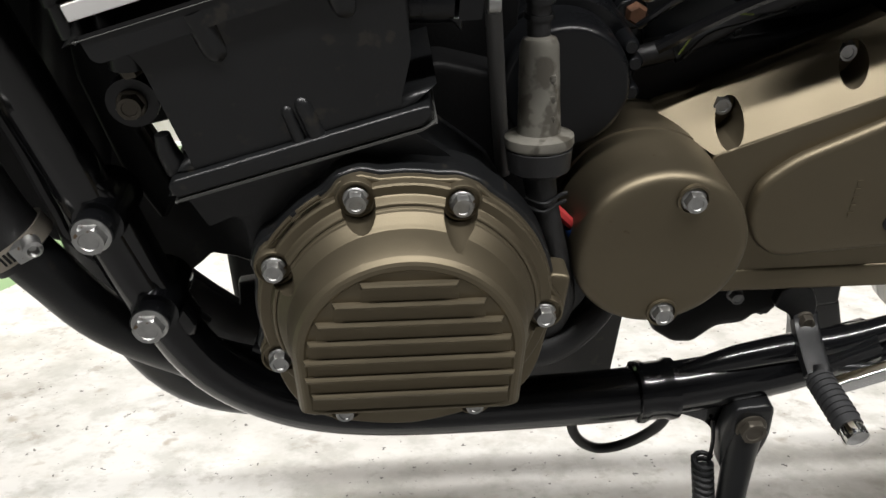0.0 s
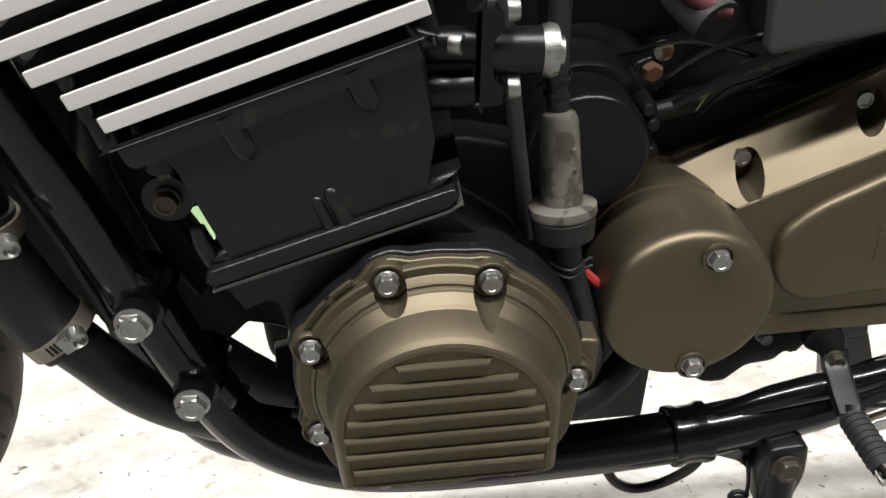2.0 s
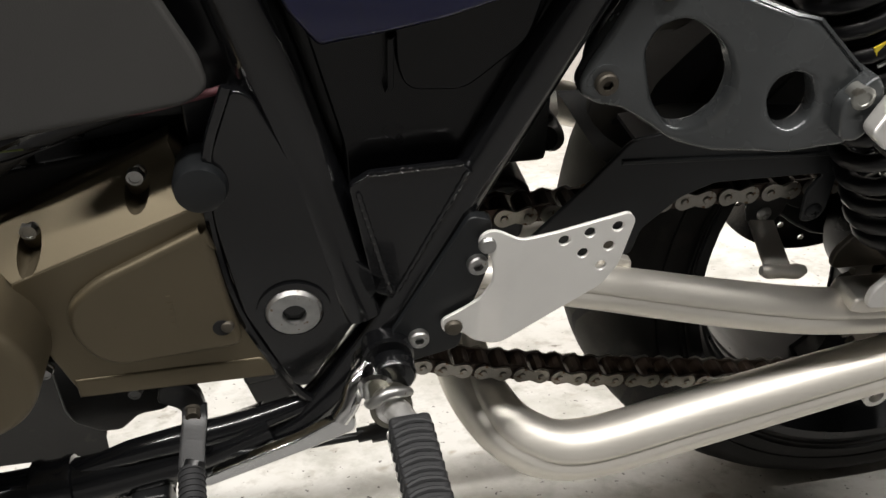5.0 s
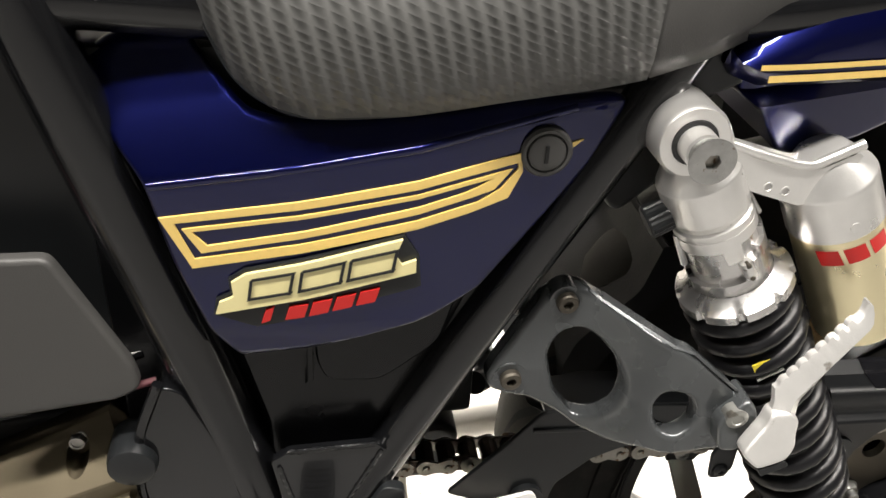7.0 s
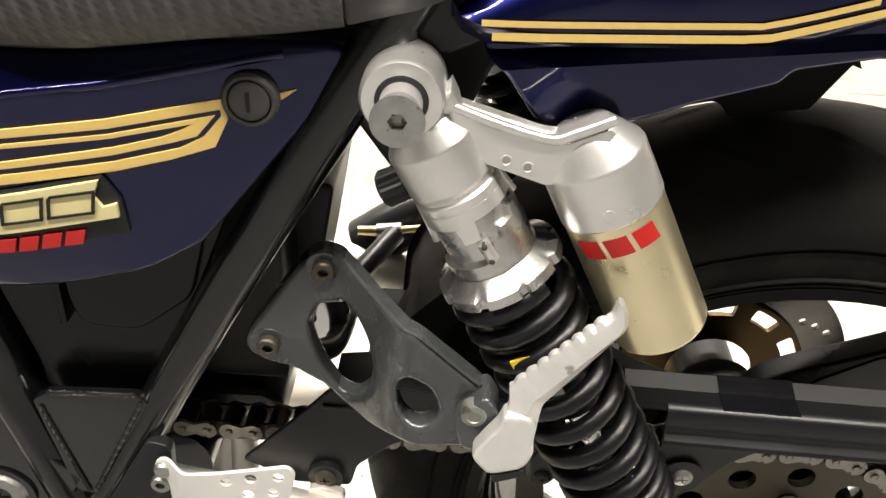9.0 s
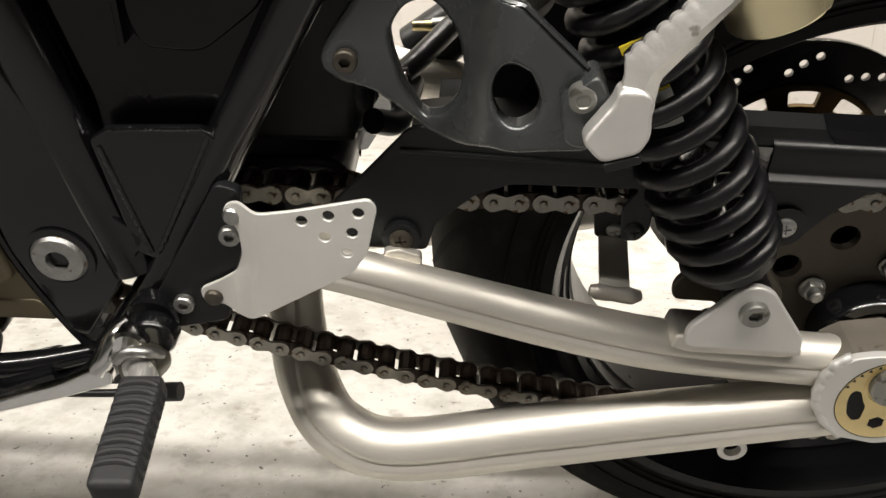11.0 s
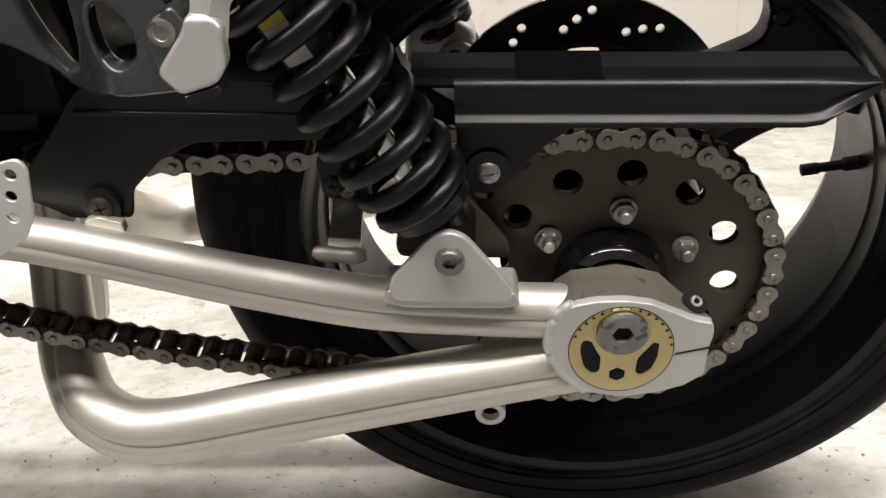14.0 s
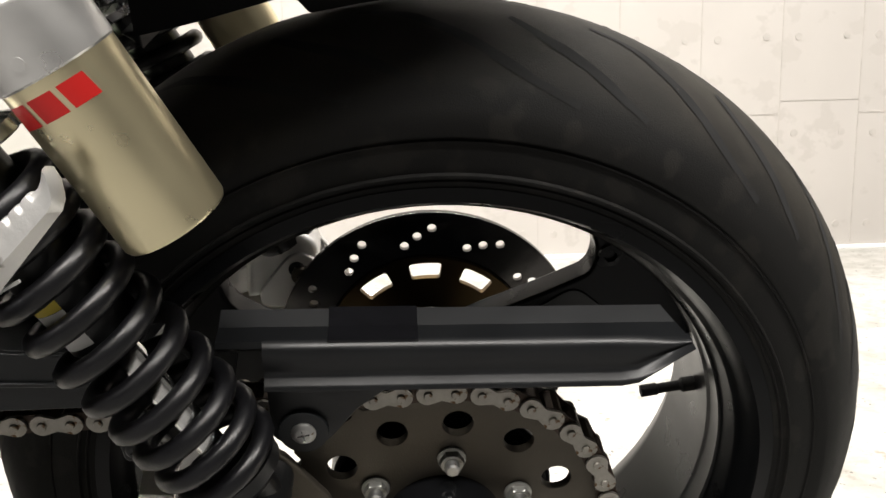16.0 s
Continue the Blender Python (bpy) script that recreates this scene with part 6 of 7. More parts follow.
part("drain_tube", tube([(-0.176, -0.186, 0.490), (-0.164, -0.188, 0.455), (-0.157, -0.188, 0.425), (-0.150, -0.180, 0.395), (-0.10, -0.16, 0.33)], 0.0030, 8), HOSE, radiator)

# exhaust below the engine
exhaust = pipe("exhaust_header", [(-0.150, -0.055, 0.52), (-0.185, -0.055, 0.40), (-0.180, -0.055, 0.285), (-0.150, -0.055, 0.212), (-0.090, -0.050, 0.182), (0.0, -0.04, 0.178), (0.12, -0.02, 0.18)], 0.0255, bike, "black painted exhaust header pipes", seg=24, material=SATIN)
pipe("header_pipe", [(-0.140, -0.135, 0.52), (-0.165, -0.120, 0.40), (-0.158, -0.105, 0.30), (-0.120, -0.09, 0.245), (-0.06, -0.07, 0.215)], 0.0200, exhaust, material=SATIN)
part("collector", plate(rounded([(-0.124, 0.300), (-0.040, 0.315), (-0.030, 0.170), (-0.085, 0.168), (-0.122, 0.200)], 0.012), 0.020, 0.080, bevel=0.010), DEEPSHADE, exhaust)
pipe("drain_hose_loop", [(0.122, -0.140, 0.250), (0.128, -0.140, 0.206), (0.145, -0.138, 0.186), (0.166, -0.140, 0.190), (0.184, -0.148, 0.214), (0.190, -0.152, 0.240)], 0.0036, bike, "thin black drain hose hanging in a loop", seg=10, material=HOSE)

# wiring above the gearbox
loom = pipe("wiring_loom", [(0.115, -0.095, 0.452), (0.165, -0.112, 0.470), (0.215, -0.118, 0.498), (0.30, -0.115, 0.520)], 0.0065, bike, "black wiring loom with a loose green wire", seg=12, material=HOSE)
pipe("loose_wire", [(0.165, -0.122, 0.470), (0.172, -0.128, 0.487), (0.186, -0.130, 0.494), (0.200, -0.126, 0.493)], 0.0006, loom, seg=6, material=GREENWIRE)
pipe("loose_wire", [(0.168, -0.122, 0.468), (0.178, -0.127, 0.483), (0.196, -0.128, 0.489), (0.220, -0.120, 0.493)], 0.0010, loom, seg=6, material=HOSE)
pipe("vacuum_hose", [(0.130, -0.09, 0.590), (0.150, -0.110, 0.543), (0.166, -0.118, 0.527), (0.178, -0.118, 0.522)], [0.006, 0.006, 0.005, 0.003], loom, material=PINK)
pipe("vacuum_hose", [(0.24, -0.14, 0.519), (0.27, -0.148, 0.5225), (0.31, -0.142, 0.528)], 0.0022, loom, material=PINK)
relay = part("relay", tube([(0.158, -0.085, 0.530), (0.172, -0.118, 0.516)], 0.014, 20), GREY, bike, "dark grey round relay among the wires")
part("relay_screw", lathe([(0, 0.0055), (0.004, 0.0055), (0.004, 0)], (0.148, -0.105, 0.500), OUT, 14), STEEL, relay)
carb = part("carburettor_body", box((0.06, -0.095, 0.50), (0.165, 0.10, 0.62), 0.012), DEEPSHADE, bike, "black carburettor bank")
part("intake_manifold", box((0.000, -0.138, 0.430), (0.075, 0.138, 0.605), 0.010), DEEPSHADE, carb)
panel = part("carburettor_cover", plate(rounded([(0.184, 0.5115), (0.292, 0.5265), (0.3045, 0.5340), (0.3020, 0.550), (0.2700, 0.622), (0.180, 0.622)], 0.006), -0.1560, -0.1460, bevel=0.003), GREY, bike, "matte dark grey flat side cover")
airbox = part("airbox", box((0.20, -0.118, 0.50), (0.47, 0.12, 0.72), 0.01), PLASTIC, bike, "black plastic airbox")
part("airbox_foot", box((0.135, -0.090, 0.430), (0.40, 0.10, 0.530), 0.01), PLASTIC, airbox)
for pts, r in (([(0.150, -0.128, 0.476), (0.190, -0.134, 0.500), (0.235, -0.132, 0.516), (0.30, -0.120, 0.532)], 0.0035), ([(0.140, -0.122, 0.486), (0.165, -0.130, 0.507), (0.205, -0.132, 0.516), (0.25, -0.125, 0.520)], 0.0022), ([(0.120, -0.110, 0.500), (0.150, -0.126, 0.512), (0.172, -0.130, 0.508), (0.20, -0.128, 0.498)], 0.0014)):
    pipe("loose_wire", pts, r, loom, seg=8, material=GLOSS)
for k in range(4):
    part("cable_tie", lathe([(-0.0018, 0.0066), (-0.0018, 0.0080), (0.0018, 0.0080), (0.0018, 0.0066)], (0.165 + 0.030 * k, -0.1125 - 0.001 * k, 0.470 + 0.0145 * k), (0.9, 0, 0.43), 14, close=True), PLASTIC, loom)


# ---- bodywork ----
def cover_shape(c):
    """Folds the side cover inwards above its crease and rolls its edges."""
    crease = 0.6655 + 0.165 * (c.x - 0.345)
    c.y += 0.130 * max(0, 0.40 - c.x) + 0.20 * max(0, c.x - 0.455)
    d = c.z - crease
    d = 0.0 if d < -0.004 else (d + 0.004) ** 2 / 0.016 if d < 0.004 else d
    c.y += 0.62 * d + 2.2 * d * d if d < 0.035 else 0.0244 + 0.66 * (d - 0.035)
    low = max(0.0, (0.585 - c.z) / 0.035)
    c.y += 0.008 * low * low
    return c


side_out = rounded([(0.2872, 0.7056), (0.3223, 0.6627), (0.3319, 0.6183), (0.3464, 0.5755), (0.3613, 0.5540), (0.3708, 0.5569), (0.4235, 0.5687), (0.4662, 0.5819), (0.4917, 0.5955), (0.5148, 0.6227), (0.5425, 0.6561), (0.5670, 0.6852), (0.5660, 0.7000), (0.5576, 0.7030), (0.5045, 0.7020), (0.4221, 0.6955), (0.3902, 0.6943), (0.3742, 0.6970), (0.3610, 0.7088), (0.3495, 0.7225), (0.3440, 0.7310), (0.3075, 0.7235), (0.2925, 0.7130)], 0.005)
side = part("side_cover", plate(side_out, -0.1685, -0.1620, bevel=0.0028, cuts_x=[0.30 + 0.012 * k for k in range(22)], cuts_z=[0.56 + 0.009 * k for k in range(11)] + [0.655 + 0.002 * k for k in range(26)] + [0.711 + 0.008 * k for k in range(8)], warp=cover_shape), BLUE, bike, "dark blue glossy side cover with gold stripes", angle=60)


def crease_line():
    """The pressed edge along the fold, as a thin bead added to catch a highlight, strongest towards its two ends."""
    xs = [0.3245 + 0.0082 * k for k in range(27)]
    pts = []
    for x in xs:
        p = cover_shape(Vector((x, -0.1685, 0.6655 + 0.165 * (x - 0.345))))
        p.y += 0.0016 + (0.0004 if 0.390 < x < 0.440 else 0.0)
        pts.append(p)
    return tube(pts, 0.0026, 16, 1)


part("crease", crease_line(), BLUE, side)


def on_cover(outline, lift=0.0006, thick=0.0006, holes=()):
    return plate(outline, -0.1685 - lift - thick, -0.1685 - lift + 0.0008, holes=holes, bevel=0.0001, cuts_x=[0.30 + 0.012 * k for k in range(22)], cuts_z=[0.56 + 0.009 * k for k in range(24)], warp=cover_shape, steps=1)


part("gold_stripe", on_cover([(0.3278, 0.6462), (0.5090, 0.6765), (0.5110, 0.6660), (0.5038, 0.6515), (0.4830, 0.6455), (0.3416, 0.6171)], holes=[[(0.3349, 0.6433), (0.3432, 0.6229), (0.4872, 0.6514), (0.4989, 0.6571), (0.5081, 0.6679), (0.5079, 0.6712)]]), STRIPE, side, "gold pinstripe decal")
part("gold_stripe", on_cover([(0.3386, 0.6403), (0.5050, 0.6680), (0.4959, 0.6575), (0.4841, 0.6545), (0.3469, 0.6265)], holes=[[(0.3430, 0.6388), (0.3503, 0.6310), (0.4796, 0.6575), (0.4890, 0.6610), (0.4955, 0.6642)]]), STRIPE, side, "gold pinstripe decal")
part("gold_stripe", on_cover([(0.5323, 0.6784), (0.5430, 0.6801), (0.5372, 0.6759), (0.5297, 0.6735)]), STRIPE, side, "gold pinstripe decal")
lock = part("seat_lock", lathe([(0.140, 0.0138), (0.1585, 0.0138), (0.1598, 0.0124), (0.1598, 0.0109), (0.1580, 0.0103), (0.1600, 0.0097), (0.1608, 0.0082), (0.1608, 0)], (0.5222, 0, 0.6765), (0.0, -1, 0), 40), GREY, side, "black seat lock")
# black bar for the shade in the key slot
part("key_slot", box((0.5208, -0.1616, 0.6715), (0.5228, -0.1603, 0.6815), 0.0003), SHADE_AND_MARK, side)
# emblem: plain shapes in its colours
emblem = part("emblem", on_cover([(0.3512, 0.5910), (0.3535, 0.5983), (0.3611, 0.6023), (0.3606, 0.6111), (0.3682, 0.6166), (0.4481, 0.6362), (0.4445, 0.6269), (0.4480, 0.6212), (0.4553, 0.6237), (0.4553, 0.6160)], lift=0.0026, thick=0.0022), CREAM, side, "cream and black raised emblem plate")
part("emblem_back", on_cover([(0.3497, 0.5895), (0.3520, 0.5993), (0.3595, 0.6032), (0.3590, 0.6120), (0.3675, 0.6180), (0.4490, 0.6380), (0.4570, 0.6250), (0.4585, 0.6060), (0.3720, 0.5820)], lift=0.0010, thick=0.0016), PLASTIC, side)
for x0, w in ((0.368, 0.022), (0.394, 0.022), (0.419, 0.024)):
    z0 = 0.6005 + 0.235 * (x0 - 0.368)
    part("emblem_mark", on_cover([(x0, z0), (x0 + w, z0 + 0.0050), (x0 + w + 0.0015, z0 + 0.0066), (x0 + 0.0015, z0 + 0.0016)], lift=0.0052, thick=0.0004), PLASTIC, side)
    part("emblem_mark", on_cover([(x0 + 0.002, z0 + 0.0120), (x0 + 0.0035, z0 + 0.0136), (x0 + w + 0.0035, z0 + 0.0186), (x0 + w + 0.002, z0 + 0.0170)], lift=0.0052, thick=0.0004), PLASTIC, side)
    part("emblem_mark", on_cover([(x0, z0), (x0 + 0.0016, z0 + 0.0003), (x0 + 0.0036, z0 + 0.0124), (x0 + 0.0020, z0 + 0.0120)], lift=0.0053, thick=0.0004), PLASTIC, side)
    part("emblem_mark", on_cover([(x0 + w - 0.0010, z0 + 0.0047), (x0 + w + 0.0006, z0 + 0.0050), (x0 + w + 0.0030, z0 + 0.0176), (x0 + w + 0.0014, z0 + 0.0172)], lift=0.0053, thick=0.0004), PLASTIC, side)
for k in range(5):
    x0 = 0.3745 + 0.0124 * k
    z0 = 0.5855 + 0.22 * (x0 - 0.3745)
    w = 0.0045 if k == 0 else 0.0100
    loop = [(x0, z0), (x0 + w, z0 + 0.002), (x0 + w + 0.0025, z0 + 0.0105), (x0 + 0.0025, z0 + 0.0085)]
    part("red_bar", on_cover(loop, lift=0.0034, thick=0.0008), RED, side, "red emblem bar")

under = part("inner_cover", plate(rounded([(0.345, 0.600), (0.372, 0.486), (0.372, 0.390), (0.395, 0.380), (0.440, 0.455), (0.500, 0.600), (0.45, 0.65)], 0.006), -0.138, -0.125, bevel=0.002), INNER, bike, "black plastic inner cover behind the frame")
part("inner_panel", plate(rounded([(0.285, 0.420), (0.285, 0.640), (0.500, 0.640), (0.440, 0.455), (0.395, 0.380), (0.335, 0.340)], 0.006), -0.122, -0.112, bevel=0.002), INNER, under)
part("step", plate(rounded([(0.400, 0.600), (0.402, 0.535), (0.408, 0.520), (0.440, 0.518), (0.475, 0.545), (0.49, 0.60)], 0.008), -0.1425, -0.135, bevel=0.002), INNER, under)
part("clip", plate(rounded([(0.3965, 0.523), (0.4000, 0.523), (0.4005, 0.552), (0.3970, 0.552)], 0.001), -0.146, -0.137, bevel=0.0008), INNER, under)


def seat_section(x, low, top, half):
    """A round-shouldered section, a little narrower at its foot."""
    side_pts = [(-half + 0.018, low - 0.004), (-half + 0.008, low - 0.002), (-half + 0.003, low + 0.010), (-half, low + 0.04), (-half + 0.012, top - 0.03), (-half + 0.045, top - 0.006)]
    return [(x, y, z) for y, z in side_pts] + [(x, 0, top)] + [(x, -y, z) for y, z in side_pts[::-1]]


seat = part("seat", loft([seat_section(x, lo, tp, h) for x, lo, tp, h in ((0.330, 0.800, 0.830, 0.10), (0.345, 0.762, 0.822, 0.130), (0.358, 0.738, 0.815, 0.150), (0.370, 0.719, 0.808, 0.164), (0.385, 0.7085, 0.803, 0.172), (0.405, 0.7030, 0.800, 0.176), (0.45, 0.7045, 0.800, 0.178), (0.50, 0.7110, 0.805, 0.177), (0.54, 0.7150, 0.815, 0.174), (0.5680, 0.7175, 0.830, 0.168))]), VINYL, bike, "black seat in embossed vinyl", angle=70)
part("seat_piping", tube([(0.345, -0.120, 0.760), (0.358, -0.139, 0.737), (0.370, -0.153, 0.7180), (0.385, -0.161, 0.7075), (0.405, -0.165, 0.7020), (0.45, -0.167, 0.7035), (0.50, -0.166, 0.7100), (0.54, -0.163, 0.7140), (0.568, -0.157, 0.7165)], 0.0022, 8), PLASTIC, seat)
part("rear_section", loft([seat_section(x, lo, tp, h) for x, lo, tp, h in ((0.5600, 0.7220, 0.812, 0.158), (0.5700, 0.7180, 0.835, 0.167), (0.600, 0.724, 0.850, 0.160), (0.640, 0.738, 0.865, 0.150), (0.72, 0.765, 0.870, 0.140))]), GREY, seat, "smooth dark vinyl rear seat section", angle=70)


def tail_section(x, low, top, half):
    s = [(-half + 0.020, low), (-half + 0.006, low + 0.003), (-half, low + 0.012), (-half + 0.004, low + 0.5 * (top - low)), (-half + 0.030, top)]
    return [(x, y, z) for y, z in s] + [(x, -y, z) for y, z in s[::-1]]


tail = part("tail_cowl", loft([tail_section(x, lo, tp, h) for x, lo, tp, h in ((0.6150, 0.7150, 0.720, 0.148), (0.6200, 0.7090, 0.730, 0.153), (0.632, 0.7050, 0.745, 0.156), (0.66, 0.7050, 0.765, 0.156), (0.72, 0.7065, 0.785, 0.153), (0.78, 0.7105, 0.800, 0.149), (0.82, 0.7230, 0.810, 0.144), (0.90, 0.748, 0.83, 0.130), (1.02, 0.785, 0.85, 0.10))]), BLUE, bike, "dark blue glossy tail cowl with gold stripes", angle=50)
for lo0, lo1 in ((0.7183, 0.7213), (0.7119, 0.7157)):
    bm = bmesh.new()
    xs = [0.629 + (0.005 if lo0 < 0.715 else 0) + k * 0.0125 for k in range(15)]
    for a, b in zip(xs, xs[1:]):
        q = []
        for x, lo in ((a, lo0), (b, lo0), (b, lo1), (a, lo1)):
            lift = 0.0030 * (x - 0.64) / 0.1 + max(0, x - 0.756) * 0.23
            y = -float(np.interp(x, [0.62, 0.632, 0.66, 0.72, 0.78, 0.82], [0.1545, 0.1570, 0.1568, 0.1538, 0.1498, 0.1450]))
            q.append(bm.verts.new((x, y, lo + lift)))
        bm.faces.new(q)
    part("gold_stripe", bm, STRIPE, tail, "gold pinstripe decal")
def taper(c):
    """Draws the tail panel's two sides together towards its rear."""
    c.y *= 1 - 2.0 * max(0.0, min(0.20, c.x - 0.64))
    c.y *= 1 - 0.07 * max(0.0, min(1.0, (c.z - 0.6930) / 0.007))
    return c


fender = part("tail_panel", plate(rounded([(0.6326, 0.7095), (0.6310, 0.6985), (0.6428, 0.6902), (0.6590, 0.6649), (0.6703, 0.6599), (0.7047, 0.6606), (0.7204, 0.6630), (0.7422, 0.6688), (0.7865, 0.6765), (0.7926, 0.6835), (0.8490, 0.6883), (0.95, 0.720), (0.96, 0.752), (0.64, 0.75)], 0.004), -0.1450, 0.145, bevel=0.003, cuts_x=[0.64 + 0.02 * k for k in range(11)], cuts_z=[0.6930, 0.6948, 0.6966, 0.6984, 0.7000], warp=taper), BLUE, bike, "dark blue lower tail panel above the rear tyre")
part("fender_tongue", plate(rounded([(0.690, 0.660), (0.8458, 0.6650), (0.8700, 0.6580), (0.8471, 0.6200), (0.8223, 0.6170), (0.7940, 0.6120), (0.7850, 0.6225), (0.7283, 0.6080), (0.690, 0.600)], 0.004), -0.006, 0.05, bevel=0.003), DEEPSHADE, fender)
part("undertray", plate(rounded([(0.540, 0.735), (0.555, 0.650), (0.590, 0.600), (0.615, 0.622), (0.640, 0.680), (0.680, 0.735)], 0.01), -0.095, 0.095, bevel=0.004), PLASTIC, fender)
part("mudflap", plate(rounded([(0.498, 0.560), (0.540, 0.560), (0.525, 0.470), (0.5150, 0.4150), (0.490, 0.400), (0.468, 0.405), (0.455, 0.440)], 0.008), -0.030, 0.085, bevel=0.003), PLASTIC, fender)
part("inner_fender", plate(rounded([(0.574, 0.400), (0.577, 0.450), (0.586, 0.4760), (0.606, 0.4980), (0.628, 0.5200), (0.640, 0.560), (0.660, 0.560), (0.69, 0.48), (0.62, 0.40)], 0.006), -0.062, 0.062, bevel=0.006), DEEPSHADE, fender)
part("seat_rail", plate(rounded([(0.575, 0.738), (0.588, 0.700), (0.612, 0.696), (0.632, 0.705), (0.640, 0.745)], 0.006), -0.140, -0.118, bevel=0.003), PLASTIC, fender)
part("seat_base", plate(rounded([(0.380, 0.690), (0.615, 0.690), (0.615, 0.745), (0.372, 0.745)], 0.006), -0.118, 0.118, bevel=0.004), PLASTIC, seat)
tank = part("fuel_tank", loft([tail_section(x, lo, tp, h) for x, lo, tp, h in ((-0.12, 0.78, 0.84, 0.10), (-0.05, 0.752, 0.90, 0.145), (0.10, 0.745, 0.95, 0.160), (0.22, 0.748, 0.94, 0.150), (0.33, 0.760, 0.88, 0.125), (0.36, 0.775, 0.83, 0.10))]), BLUE, bike, "dark blue glossy fuel tank", angle=60)
part("gold_stripe", plate([(0.12, 0.765), (0.31, 0.775), (0.31, 0.780), (0.12, 0.771)], -0.160, -0.158, bevel=0.0002, warp=lambda c: Vector((c.x, c.y + 0.10 * max(0, c.x - 0.12), c.z))), STRIPE, tank, "gold pinstripe decal")
part("battery_box", box((0.40, -0.080, 0.429), (0.5125, 0.11, 0.70), 0.006), PLASTIC, bike, "black plastic battery box")
hanger = part("metal_hanger", plate(rounded([(0.5080, 0.4400), (0.5194, 0.4440), (0.5420, 0.4480), (0.5470, 0.4230), (0.5290, 0.4110), (0.5110, 0.3790), (0.4980, 0.3780)], 0.004), -0.006, 0.006, bevel=0.003), CHROME, bike, "bright metal bracket behind the chain guard")
part("hanger_strut", tube([(0.50, -0.02, 0.430), (0.53, 0.03, 0.425), (0.57, 0.10, 0.440)], 0.009, 18), SATIN, hanger)
part("hanger_leg", tube([(0.52, -0.05, 0.43), (0.535, -0.02, 0.415), (0.54, 0.05, 0.41)], 0.009, 16), SATIN, hanger)
hydro = pipe("brake_line", [(0.535, 0.12, 0.4290), (0.560, 0.12, 0.4300), (0.581, 0.12, 0.4335), (0.621, 0.12, 0.4400)], [0.0040, 0.0050, 0.0032, 0.0032], bike, "brass coloured brake line with fittings", seg=10, material=GOLD)
part("line_fitting", tube([(0.552, 0.12, 0.4295), (0.574, 0.12, 0.4325)], 0.0065, 14), ZINC, hydro)
pipe("far_pipe", [(0.535, 0.165, 0.385), (0.585, 0.165, 0.420), (0.655, 0.165, 0.455), (0.74, 0.170, 0.490)], 0.0260, bike, "grey exhaust pipe on the far side", seg=24, material=SATIN)


